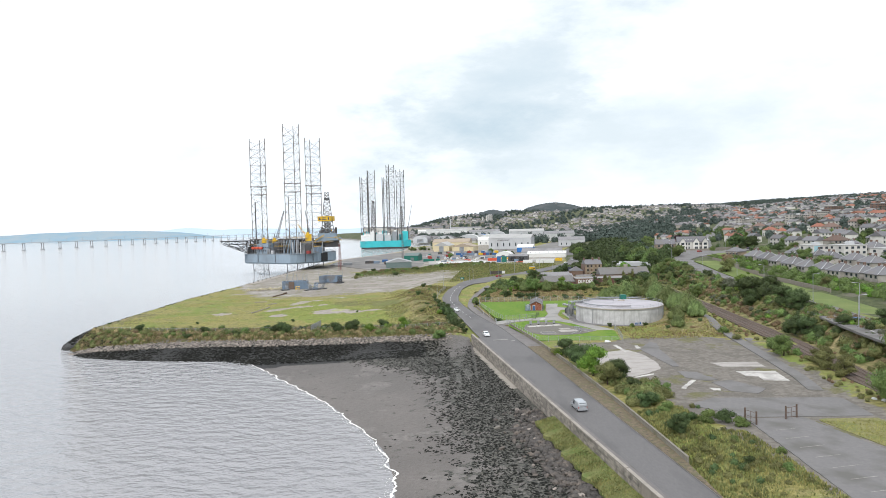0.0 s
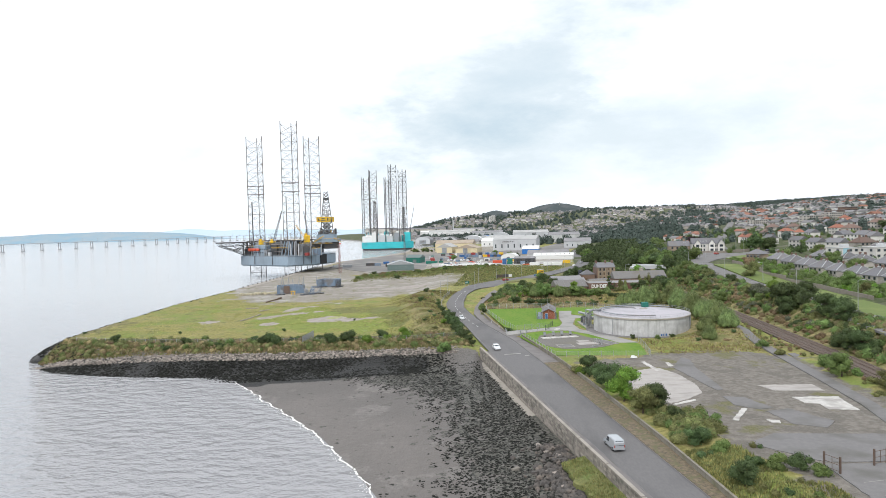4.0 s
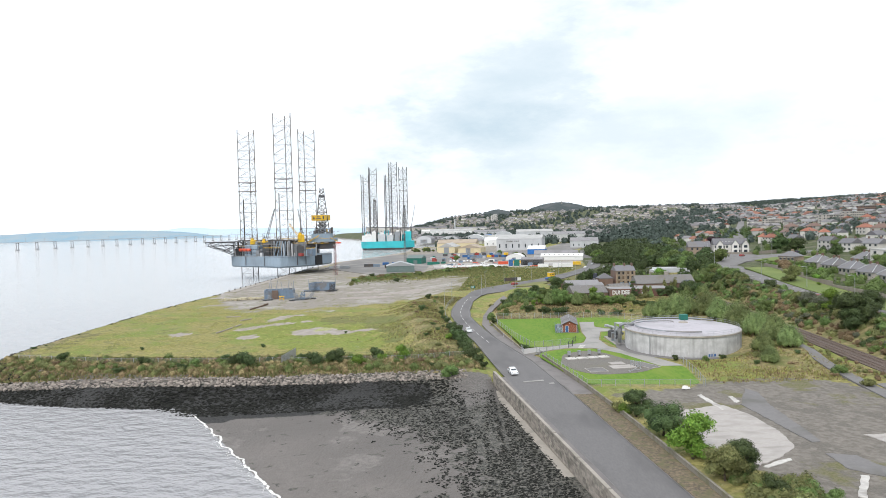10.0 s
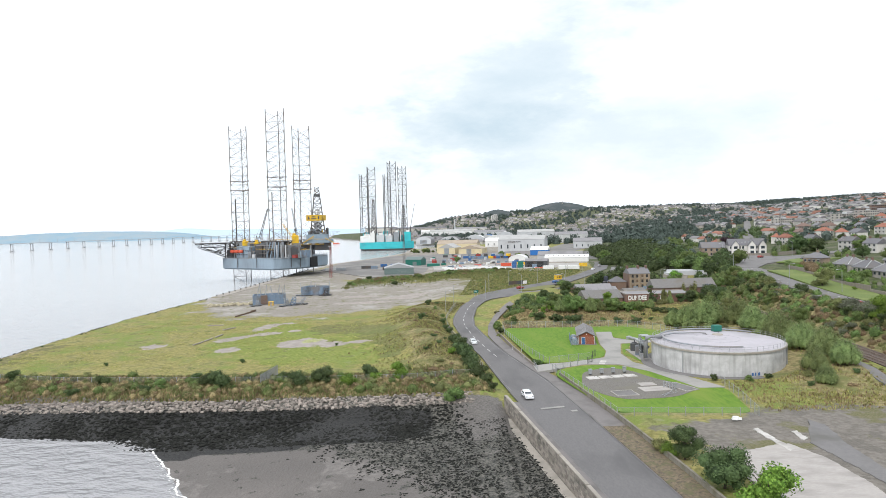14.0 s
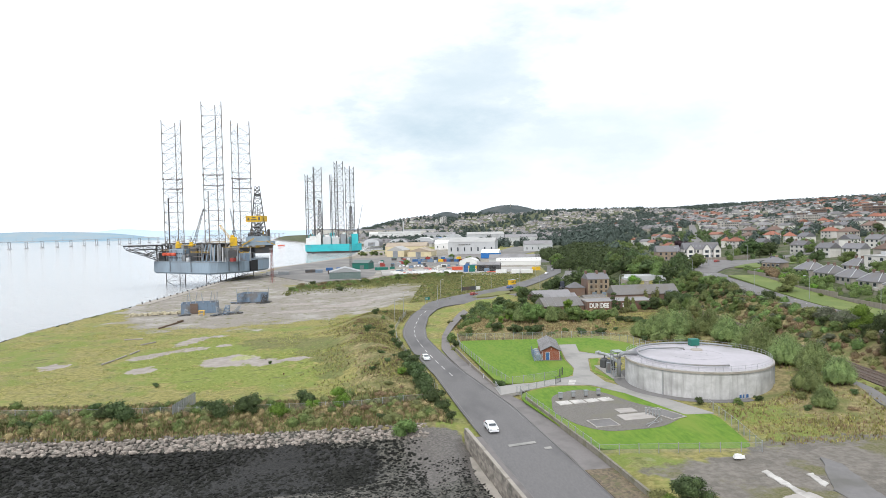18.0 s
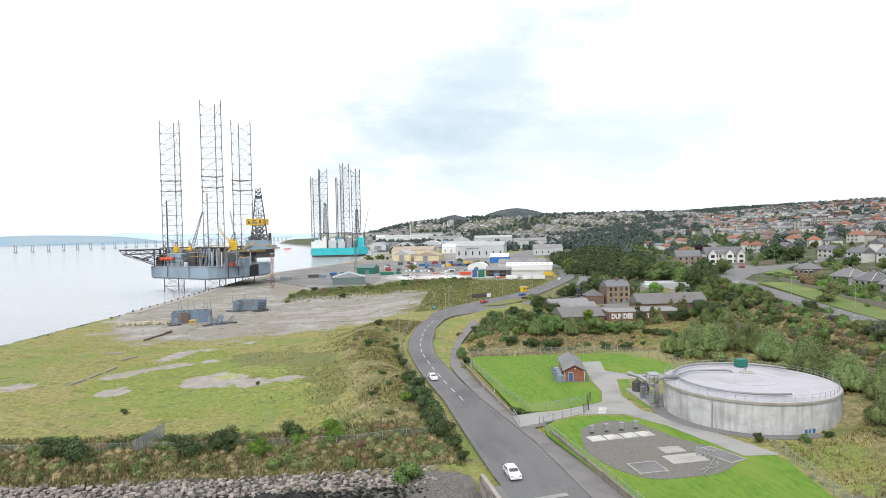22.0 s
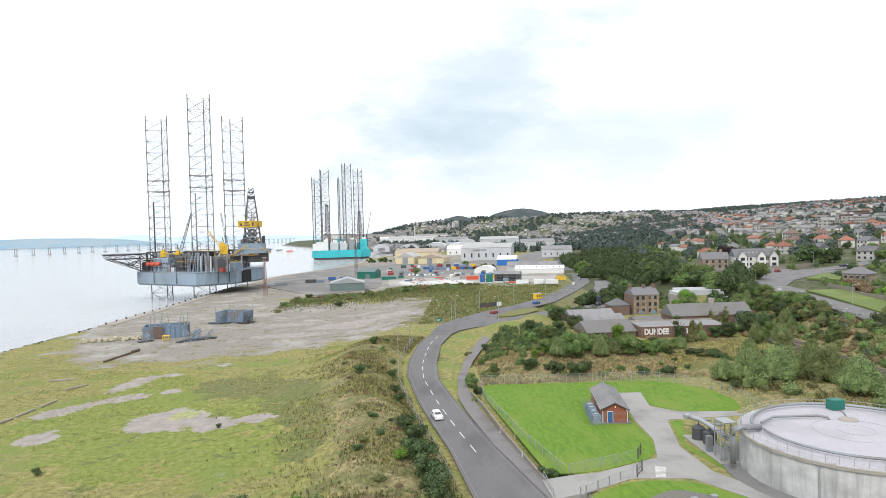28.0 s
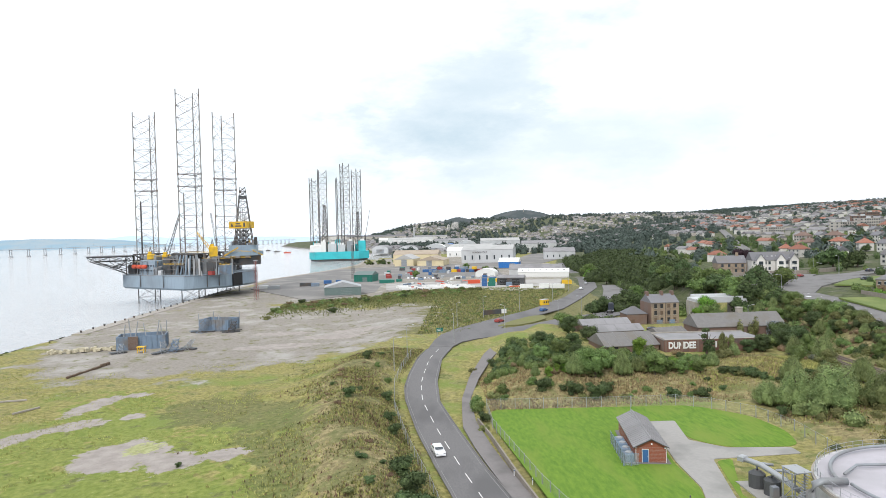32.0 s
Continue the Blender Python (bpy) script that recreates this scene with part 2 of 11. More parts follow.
MAT = {
    "asphalt": surface("asphalt", (0.118, 0.114, 0.114), (0.178, 0.17, 0.168), 0.3, 0.85, 0.4, c3=(0.11, 0.106, 0.106), big=22, stretch=(1, 0.35, 1)),
    "old_asphalt": surface("old_asphalt", (0.20, 0.19, 0.185), (0.155, 0.15, 0.15), 0.7, 0.9, 0.3, c3=(0.13, 0.125, 0.115), big=9, grain=0.25),
    "path": surface("path_asphalt", (0.17, 0.155, 0.15), (0.21, 0.195, 0.19), 0.4, 0.9, 0.3, c3=(0.14, 0.13, 0.125), big=12),
    "drive": surface("concrete_drive", (0.34, 0.325, 0.305), (0.28, 0.27, 0.255), 0.6, 0.85, 0.25, c3=(0.24, 0.235, 0.22), big=9),
    "concrete": surface("concrete", (0.57, 0.565, 0.56), (0.4, 0.395, 0.39), 1.6, 0.85, 0.25, c3=(0.33, 0.325, 0.318), big=3, grain=0.2, streak=0.5),
    "pale_slab": surface("pale_slab", (0.42, 0.39, 0.365), (0.34, 0.315, 0.295), 0.8, 0.9, 0.3, c3=(0.30, 0.28, 0.26), big=6, grain=0.22, stretch=(1, 2.5, 1)),
    "white_slab": surface("white_slab", (0.56, 0.54, 0.51), (0.43, 0.41, 0.385), 0.9, 0.9, 0.2, c3=(0.32, 0.30, 0.28), big=3, grain=0.16),
    "roof_membrane": surface("tank_roof", (0.47, 0.445, 0.475), (0.39, 0.37, 0.395), 1.2, 0.8, 0.15, c3=(0.35, 0.335, 0.35), big=9),
    "gravel": surface("gravel", (0.215, 0.20, 0.18), (0.10, 0.093, 0.083), 0.3, 0.95, 0.7, c3=(0.16, 0.15, 0.12), big=12, grain=0.2),
    "lawn": surface("mown_lawn", (0.078, 0.165, 0.012), (0.145, 0.24, 0.023), 0.7, 0.95, 0.8, c3=(0.155, 0.222, 0.03), big=7, grain=0.18, stretch=(1, 0.3, 1)),
    "rough_grass": surface("rough_grass", (0.12, 0.125, 0.045), (0.2, 0.19, 0.08), 0.8, 0.95, 0.6, c3=(0.16, 0.17, 0.05), big=6),
    "stone_wall": surface("stone_wall", (0.30, 0.265, 0.225), (0.20, 0.175, 0.15), 0.5, 0.9, 0.5, c3=(0.24, 0.215, 0.18), big=7, streak=0.4),
    "coping": surface("coping_stone", (0.38, 0.345, 0.30), (0.29, 0.265, 0.235), 0.6, 0.9, 0.3, c3=(0.25, 0.23, 0.2), big=6),
    "mossy_wall": surface("mossy_wall", (0.27, 0.245, 0.205), (0.16, 0.148, 0.12), 0.5, 0.95, 0.5, c3=(0.16, 0.155, 0.09), big=6, streak=0.4),
    "rock_pale": surface("pale_rock", (0.36, 0.31, 0.275), (0.19, 0.165, 0.145), 0.5, 0.9, 0.6, objects=0.35, c3=(0.2, 0.185, 0.16), big=4),
    "rock_dark": surface("dark_rock", (0.085, 0.075, 0.068), (0.045, 0.042, 0.04), 0.5, 0.8, 0.6, island=0.45, c3=(0.12, 0.10, 0.085), big=4),
    "weed": surface("bladder_wrack", (0.014, 0.015, 0.014), (0.032, 0.032, 0.028), 0.3, 0.9, 0.6, island=0.5, spec=0.08),
    "foam": surface("foam", (0.8, 0.79, 0.77), (0.66, 0.65, 0.62), 0.3, 0.9, 0.4),
    "white_paint": surface("white_paint", (0.75, 0.75, 0.74), (0.68, 0.68, 0.67), 1.5, 0.45, 0.05, c3=(0.62, 0.61, 0.59), big=6),
    "road_paint": surface("road_paint", (0.68, 0.67, 0.65), (0.5, 0.49, 0.48), 0.3, 0.8, 0.1),
    "grey_steel": surface("grey_steel", (0.30, 0.32, 0.34), (0.24, 0.255, 0.27), 1.5, 0.5, 0.1, metal=0.2, c3=(0.2, 0.19, 0.18), big=5),
    "galvanised": surface("galvanised_steel", (0.42, 0.43, 0.44), (0.34, 0.35, 0.36), 1.0, 0.45, 0.05, metal=0.5),
    "dark_steel": surface("dark_steel", (0.10, 0.105, 0.11), (0.07, 0.07, 0.072), 1.0, 0.55, 0.1, metal=0.3, c3=(0.12, 0.09, 0.07), big=4),
    "leg_steel": surface("leg_steel", (0.30, 0.295, 0.29), (0.22, 0.215, 0.21), 2.0, 0.6, 0.1, metal=0.2, c3=(0.14, 0.105, 0.085), big=5),
    "hull_grey": surface("hull_grey", (0.28, 0.355, 0.425), (0.25, 0.32, 0.385), 4.0, 0.5, 0.08, c3=(0.22, 0.27, 0.315), big=5, streak=0.25),
    "hull_turquoise": surface("hull_turquoise", (0.05, 0.49, 0.53), (0.04, 0.42, 0.46), 4.0, 0.45, 0.05, c3=(0.04, 0.36, 0.4), big=5, streak=0.15),
    "yellow": surface("yellow_paint", (0.75, 0.47, 0.03), (0.66, 0.40, 0.025), 1.0, 0.45, 0.05, c3=(0.5, 0.32, 0.04), big=4),
    "orange": surface("orange_paint", (0.62, 0.10, 0.05), (0.52, 0.085, 0.045), 1.0, 0.4, 0.05),
    "red": surface("red_paint", (0.33, 0.055, 0.045), (0.24, 0.045, 0.04), 1.0, 0.45, 0.05),
    "blue": surface("blue_paint", (0.045, 0.13, 0.31), (0.035, 0.10, 0.24), 1.0, 0.45, 0.05),
    "green_box": surface("green_paint", (0.02, 0.16, 0.12), (0.018, 0.13, 0.10), 0.8, 0.5, 0.05),
    "steel_blue": surface("steel_blue_paint", (0.19, 0.26, 0.345), (0.15, 0.205, 0.275), 1.2, 0.55, 0.1, c3=(0.18, 0.17, 0.165), big=4, streak=0.3),
    "brick": surface("red_brick", (0.30, 0.095, 0.055), (0.22, 0.07, 0.042), 0.35, 0.9, 0.3, c3=(0.25, 0.10, 0.065), big=8),
    "brown_brick": surface("brown_brick", (0.20, 0.125, 0.095), (0.14, 0.095, 0.078), 0.5, 0.9, 0.3, c3=(0.17, 0.13, 0.11), big=7),
    "ruin_stone": surface("brown_stone", (0.345, 0.27, 0.195), (0.235, 0.18, 0.132), 0.7, 0.9, 0.4, c3=(0.19, 0.155, 0.125), big=5, streak=0.35),
    "slate": surface("slate_roof", (0.18, 0.178, 0.19), (0.135, 0.133, 0.143), 0.6, 0.7, 0.25, c3=(0.16, 0.15, 0.145), big=8, objects=0.18),
    "old_slate": surface("old_slate_roof", (0.20, 0.19, 0.18), (0.135, 0.13, 0.128), 0.8, 0.8, 0.3, c3=(0.155, 0.14, 0.12), big=5),
    "roof_sheet": surface("grey_roof_sheet", (0.26, 0.25, 0.255), (0.22, 0.215, 0.22), 1.0, 0.6, 0.1, c3=(0.19, 0.185, 0.185), big=6),
    "red_tile": surface("red_tile_roof", (0.33, 0.14, 0.095), (0.25, 0.105, 0.075), 0.7, 0.85, 0.25, c3=(0.27, 0.12, 0.08), big=6, objects=0.2),
    "brown_tile": surface("brown_tile_roof", (0.19, 0.125, 0.10), (0.145, 0.095, 0.08), 0.7, 0.85, 0.25, c3=(0.16, 0.12, 0.10), big=6, objects=0.2),
    "render_white": surface("white_render", (0.66, 0.64, 0.60), (0.58, 0.56, 0.53), 1.5, 0.85, 0.1, c3=(0.5, 0.48, 0.45), big=5, objects=0.12),
    "render_grey": surface("grey_render", (0.46, 0.43, 0.39), (0.37, 0.345, 0.31), 1.2, 0.9, 0.15, c3=(0.24, 0.22, 0.2), big=5, objects=0.2),
    "cream": surface("cream_cladding", (0.66, 0.57, 0.37), (0.60, 0.515, 0.335), 1.5, 0.6, 0.05, c3=(0.52, 0.43, 0.26), big=6),
    "beige_roof": surface("beige_roof", (0.40, 0.33, 0.255), (0.34, 0.28, 0.215), 2.0, 0.7, 0.05, c3=(0.31, 0.25, 0.19), big=5),
    "cladding": surface("pale_cladding", (0.52, 0.53, 0.54), (0.47, 0.48, 0.49), 2.0, 0.5, 0.05, c3=(0.42, 0.425, 0.43), big=6),
    "cladding_roof": surface("pale_cladding_roof", (0.42, 0.415, 0.40), (0.37, 0.365, 0.355), 2.5, 0.55, 0.05, c3=(0.33, 0.325, 0.31), big=5),
    "shed_green": surface("shed_green_cladding", (0.15, 0.20, 0.19), (0.12, 0.165, 0.155), 1.5, 0.6, 0.05),
    "blue_roof": surface("blue_cladding", (0.03, 0.17, 0.48), (0.026, 0.14, 0.40), 2.0, 0.5, 0.05),
    "glass": surface("window_glass", (0.035, 0.045, 0.055), (0.05, 0.06, 0.07), 2.0, 0.08, 0.0, spec=0.8),
    # near-black fill for openings, their inner shade put into the colour
    "dark": surface("dark_opening", (0.02, 0.02, 0.022), (0.03, 0.03, 0.03), 1.0, 0.8, 0.0),
    "rubber": surface("rubber", (0.02, 0.02, 0.02), (0.028, 0.028, 0.028), 0.3, 0.8, 0.1),
    "car_white": surface("white_car_paint", (0.76, 0.77, 0.78), (0.72, 0.73, 0.74), 2.0, 0.2, 0.0, spec=0.6),
    "car_silver": surface("silver_car_paint", (0.50, 0.52, 0.54), (0.46, 0.48, 0.50), 2.0, 0.25, 0.0, metal=0.4),
    "car_dark": surface("dark_car_paint", (0.03, 0.035, 0.05), (0.04, 0.045, 0.06), 2.0, 0.2, 0.0, spec=0.6),
    "bark": surface("bark", (0.10, 0.075, 0.055), (0.065, 0.05, 0.038), 0.2, 0.9, 0.6),
    "timber": surface("old_timber", (0.16, 0.11, 0.075), (0.10, 0.07, 0.05), 0.3, 0.9, 0.4),
    "ballast": surface("rail_ballast", (0.15, 0.112, 0.092), (0.09, 0.07, 0.06), 0.3, 0.95, 0.5, c3=(0.12, 0.095, 0.08), big=10),
    "rail": surface("rusty_rail", (0.16, 0.085, 0.055), (0.22, 0.19, 0.17), 0.5, 0.5, 0.1, metal=0.5),
    "yard_pale": surface("pale_yard", (0.42, 0.40, 0.375), (0.33, 0.315, 0.295), 1.5, 0.9, 0.2, c3=(0.28, 0.265, 0.245), big=7),
    "yard_grey": surface("grey_yard", (0.205, 0.196, 0.187), (0.145, 0.139, 0.132), 1.5, 0.9, 0.2, c3=(0.255, 0.24, 0.222), big=14),
    "stage_white": surface("white_plastic", (0.72, 0.72, 0.70), (0.64, 0.64, 0.62), 1.0, 0.5, 0.02),
}
LEAF = {
    "dark": leaf_surface("dark_leaves", (0.034, 0.055, 0.021), (0.086, 0.125, 0.047)),
    "mid": leaf_surface("green_leaves", (0.072, 0.115, 0.034), (0.145, 0.205, 0.064)),
    "willow": leaf_surface("willow_leaves", (0.1, 0.142, 0.05), (0.195, 0.245, 0.092)),
    "bright": leaf_surface("bright_leaves", (0.07, 0.15, 0.02), (0.165, 0.28, 0.045)),
    "olive": leaf_surface("olive_leaves", (0.095, 0.108, 0.04), (0.195, 0.205, 0.078)),
    "grey": leaf_surface("grey_leaves", (0.082, 0.094, 0.06), (0.16, 0.178, 0.12)),
    "dry": leaf_surface("dry_stems", (0.16, 0.122, 0.064), (0.33, 0.258, 0.138)),
    "russet": leaf_surface("russet_stems", (0.11, 0.078, 0.045), (0.23, 0.165, 0.095)),
    "purple": leaf_surface("purple_leaves", (0.018, 0.01, 0.014), (0.05, 0.026, 0.034)),
    "straw": leaf_surface("straw_grass", (0.19, 0.19, 0.06), (0.34, 0.325, 0.12)),
}


# ---------------------------------------------------------------- mesh building
class Geo:
    """Gathers corners and faces of one mesh."""

    def __init__(self):
        self.v, self.f = [], []

    def add(self, verts, faces):
        o = len(self.v)
        self.v += [tuple(p) for p in verts]
        self.f += [tuple(i + o for i in q) for q in faces]
        return self

    def box(self, cx, cy, z0, sx, sy, h, turn=0.0, edge=0.0):
        """A block on z0, its upper edges taken off by edge."""
        c, s = math.cos(turn), math.sin(turn)
        rings = [(0, z0), (0, z0 + h - edge), (edge, z0 + h)] if edge else [(0, z0), (0, z0 + h)]
        vs = []
        for inset, z in rings:
            for a, b in ((-1, -1), (1, -1), (1, 1), (-1, 1)):
                x, y = a * (sx / 2 - inset), b * (sy / 2 - inset)
                vs.append((cx + x * c - y * s, cy + x * s + y * c, z))
        fs = [(3, 2, 1, 0)]
        for k in range(len(rings) - 1):
            fs += [(4 * k + i, 4 * k + (i + 1) % 4, 4 * k + 4 + (i + 1) % 4, 4 * k + 4 + i) for i in range(4)]
        top = 4 * (len(rings) - 1)
        return self.add(vs, fs + [(top, top + 1, top + 2, top + 3)])

    def beam(self, a, b, r, n=4, r2=None):
        a, b = Vector(a), Vector(b)
        d = b - a
        if d.length < 1e-6:
            return self
        d.normalize()
        u = d.cross(Vector((0, 0, 1)) if abs(d.z) < 0.95 else Vector((1, 0, 0))).normalized()
        w = d.cross(u)
        vs = []
        for p, q in ((a, r), (b, r if r2 is None else r2)):
            for k in range(n):
                g = 2 * math.pi * (k + 0.5) / n
                vs.append(p + (u * math.cos(g) + w * math.sin(g)) * q)
        fs = [(k, (k + 1) % n, n + (k + 1) % n, n + k) for k in range(n)] + [tuple(range(n - 1, -1, -1)), tuple(range(n, 2 * n))]
        return self.add(vs, fs)

    def tube(self, pts, r, n=8):
        """A bent pipe through the points."""
        pts = [Vector(p) for p in pts]
        vs, fs = [], []
        for i, p in enumerate(pts):
            d = (pts[min(i + 1, len(pts) - 1)] - pts[max(i - 1, 0)]).normalized()
            u = d.cross(Vector((0, 0, 1)) if abs(d.z) < 0.95 else Vector((1, 0, 0))).normalized()
            w = d.cross(u)
            vs += [p + (u * math.cos(2 * math.pi * k / n) + w * math.sin(2 * math.pi * k / n)) * r for k in range(n)]
        for i in range(len(pts) - 1):
            fs += [(i * n + k, i * n + (k + 1) % n, (i + 1) * n + (k + 1) % n, (i + 1) * n + k) for k in range(n)]
        m = (len(pts) - 1) * n
        return self.add(vs, fs + [tuple(range(n - 1, -1, -1)), tuple(range(m, m + n))])

    def cyl(self, x, y, z, r, h, n=16, r2=None):
        return self.beam((x, y, z), (x, y, z + h), r, n, r2)

    def prism(self, outline, z0, z1, inset=0.0):
        """An outline (counter-clockwise) raised from z0 to z1."""
        n = len(outline)
        cx, cy = sum(p[0] for p in outline) / n, sum(p[1] for p in outline) / n
        top = [(x + (cx - x) * inset, y + (cy - y) * inset, z1) for x, y in outline]
        vs = [(x, y, z0) for x, y in outline] + top
        return self.add(vs, [tuple(range(n - 1, -1, -1)), tuple(range(n, 2 * n))] + [(k, (k + 1) % n, n + (k + 1) % n, n + k) for k in range(n)])

    def quad(self, a, b, c, d):
        return self.add([a, b, c, d], [(0, 1, 2, 3)])

    def sweep(self, left, right, thick=0.0):
        """A strip between two rows of 3D points, with skirts of that depth."""
        n = len(left)
        vs = [*left, *right]
        fs = [(i, n + i, n + i + 1, i + 1) for i in range(n - 1)]
        if thick:
            vs += [(x, y, z - thick) for x, y, z in [*left, *right]]
            fs += [(2 * n + i, i, i + 1, 2 * n + i + 1) for i in range(n - 1)]
            fs += [(n + i, 3 * n + i, 3 * n + i + 1, n + i + 1) for i in range(n - 1)]
            fs += [(0, 2 * n, 3 * n, n), (n - 1, 2 * n - 1, 4 * n - 1, 3 * n - 1)]
        return self.add(vs, fs)

    def mesh(self, name, material, smooth=False):
        me = bpy.data.meshes.new(name)
        me.from_pydata(self.v, [], self.f)
        me.materials.append(material)
        if smooth:
            me.shade_smooth()
        me.update()
        return me


def thing(name, label, category, group="", at=(0, 0, 0), turn=0.0, kind=""):
    """An Empty at the base of a thing, which carries its parts."""
    ob = new(name)
    ob.empty_display_size = 0.5
    ob.matrix_basis = pose(*at, 0, 0, turn)
    return tagged(ob, label, category, group, kind)


def part(name, geo, material, parent, label="", smooth=False, kind=""):
    ob = new(name, geo.mesh(name, material, smooth) if isinstance(geo, Geo) else geo)
    ob.parent = parent
    return tagged(ob, label, kind=kind)


def solo(name, geo, material, label, category, group="", kind="", smooth=False):
    return tagged(new(name, geo.mesh(name, material, smooth)), label, category, group, kind)


def ground_z(x, y):
    return float(height(np.array([x]), np.array([y]))[0])

# ---------------------------------------------------------------- the lie of the land
def sstep(a, b, v):
    u = np.clip((v - a) / (b - a), 0.0, 1.0)
    return u * u * (3 - 2 * u)


def lerp_line(pts):
    """x as a function of y along a line of plan points in order of y."""
    ys, xs = [p[1] for p in pts], [p[0] for p in pts]
    return lambda y: np.interp(y, ys, xs)


ROAD_LEFT = lerp_line([(104, -400), (14.2, 203), (10.4, 235), (7.1, 268), (4.9, 282), (2.2, 300), (-0.4, 324), (-0.6, 334), (0.4, 346), (3.0, 364), (7.0, 379)])
ROAD_RIGHT = lerp_line([(92, -400), (25.3, 203), (21.6, 235), (15.4, 268), (13.3, 280), (10.4, 300), (7.4, 321), (7.6, 339), (10.0, 362), (14.5, 379)])
ROAD_Z = lambda y: np.interp(y, [200, 235, 280, 305, 340, 370, 400, 440, 600], [5.0, 4.8, 4.4, 4.6, 5.8, 7.2, 8.0, 8.2, 7.0])
WEED_EDGE = lerp_line([(3, 60), (2, 110), (-1, 134), (-4, 174), (-14, 186), (-26, 196), (-40, 212)])
RAIL_X = lerp_line([(70, -300), (88, 90), (95, 149), (101, 188), (108, 255), (116, 330), (122, 400), (131, 480), (148, 600), (190, 850), (420, 1800), (900, 4900)])
COAST = [(122.5, -500), (44.8, 0), (14.4, 203), (12.8, 214), (9.5, 224), (-5, 225), (-37, 226.5), (-77, 229), (-99, 233), (-122, 240), (-136, 249),
         (-141, 262), (-142, 300), (-144, 365), (-141, 410), (-138, 450), (-136, 500), (-134, 640), (-127, 760), (-106, 828), (-84, 905), (-66, 1000),
         (-64, 1120), (-68, 1180), (-20, 1260), (40, 1420), (-60, 1600), (-250, 2100), (-520, 3000), (-720, 4200), (-800, 5200), (6000, 5200), (6000, -500)]


def coast_distance(x, y):
    """Metres inland from the top of the bank; negative over the shore and the water."""
    x, y = np.asarray(x, float), np.asarray(y, float)
    best, inside = np.full(x.shape, 1e9), np.zeros(x.shape, bool)
    for (ax, ay), (bx, by) in zip(COAST, COAST[1:] + COAST[:1]):
        dx, dy = bx - ax, by - ay
        u = np.clip(((x - ax) * dx + (y - ay) * dy) / (dx * dx + dy * dy), 0, 1)
        best = np.minimum(best, np.hypot(x - ax - u * dx, y - ay - u * dy))
        if ay != by:
            cross = (ay > y) != (by > y)
            inside ^= cross & (x < dx * (y - ay) / dy + ax)
    return np.where(inside, best, -best)


def land_height(x, y):
    x, y = np.asarray(x, float), np.asarray(y, float)
    xl, xr = ROAD_LEFT(y), ROAD_RIGHT(y)
    z = np.full(x.shape, 5.35)
    # the port and the road junction lie a little higher to the north
    z += 2.4 * sstep(340, 410, y) * sstep(-30, 5, x) * (1 - sstep(620, 760, y)) * (1 - sstep(46, 60, x) * (1 - sstep(436, 470, y)))
    # mound along the left of the road
    z += 3.6 * np.exp(-(((x - xl + 14) / 9.0) ** 2)) * sstep(232, 262, y) * (1 - sstep(352, 396, y))
    z += 0.8 * sstep(-60, -20, x) * sstep(245, 275, y) * (1 - sstep(330, 390, y)) * (x < xl)
    # the long weedy bank between the gravel and the port yards
    z += 2.2 * np.exp(-(((y - 536 - 0.25 * x) / 22.0) ** 2)) * sstep(-75, -40, x) * (1 - sstep(28, 55, x))
    # the bank north of the lawn
    z += 3.3 * sstep(311, 333, y) * sstep(17, 34, x) * (1 - sstep(400, 450, y))
    # banked earth east of the tank
    z += 2.6 * sstep(70, 92, x) * sstep(212, 232, y) * (1 - sstep(300, 330, y)) * (1 - sstep(92, 104, x))
    # south of the yard fence by the road wall
    z += 0.5 * sstep(36, 44, x - 0.1 * (176 - y)) * (1 - sstep(190, 204, y))
    # the railway and the hill beyond it
    s = x - RAIL_X(y)
    near = sstep(-14, -5, s)
    far = 1 + np.clip((y - 500) / 2500.0, 0, 1.2) * 0.55
    hill = 6.4 + 5.6 * sstep(5, 17, s) + 5.5 * sstep(30, 115, s) * (1 - 0.15 * far) + far * (0.098 * np.clip(s - 90, 0, 430) + 0.06 * np.clip(s - 520, 0, 420)) + 0.02 * np.clip(s - 940, 0, 3000)
    hill += 5.0 * sstep(5, 45, s) * sstep(300, 410, y) * (1 - sstep(60, 130, s)) * (1 - sstep(520, 640, y))
    z = z * (1 - near) + hill * near
    ridge = np.interp(x, [-800, -470, -294, -154, 50, 196, 449, 898, 1600], [0, 6, 14, 40, 88, 99, 111, 118, 122])
    z = np.maximum(z, 5.35 + ridge * sstep(2100, 4000, y))
    # the road bed
    on = sstep(-7, -1, x - xl) * (1 - sstep(3, 9, x - xr)) * (1 - sstep(384, 400, y))
    z = z * (1 - on) + (ROAD_Z(y) - 0.45) * on
    j = 1 - sstep(12, 26, np.abs(x - np.interp(y, [380, 401, 414, 450, 477, 525, 593, 670, 760], [11, 14, 24, 42, 62, 85, 112, 130, 140])))
    j = j * sstep(380, 396, y) * (1 - sstep(700, 780, y))
    z = z * (1 - j) + (ROAD_Z(y) - 0.45) * j
    k = (1 - sstep(9, 19, np.abs(x - np.interp(y, [398, 407, 418, 426, 438, 450], [28, 40, 56, 65, 82, 95])))) * sstep(386, 396, y) * (1 - sstep(442, 456, y))
    return z * (1 - k) + 7.75 * k


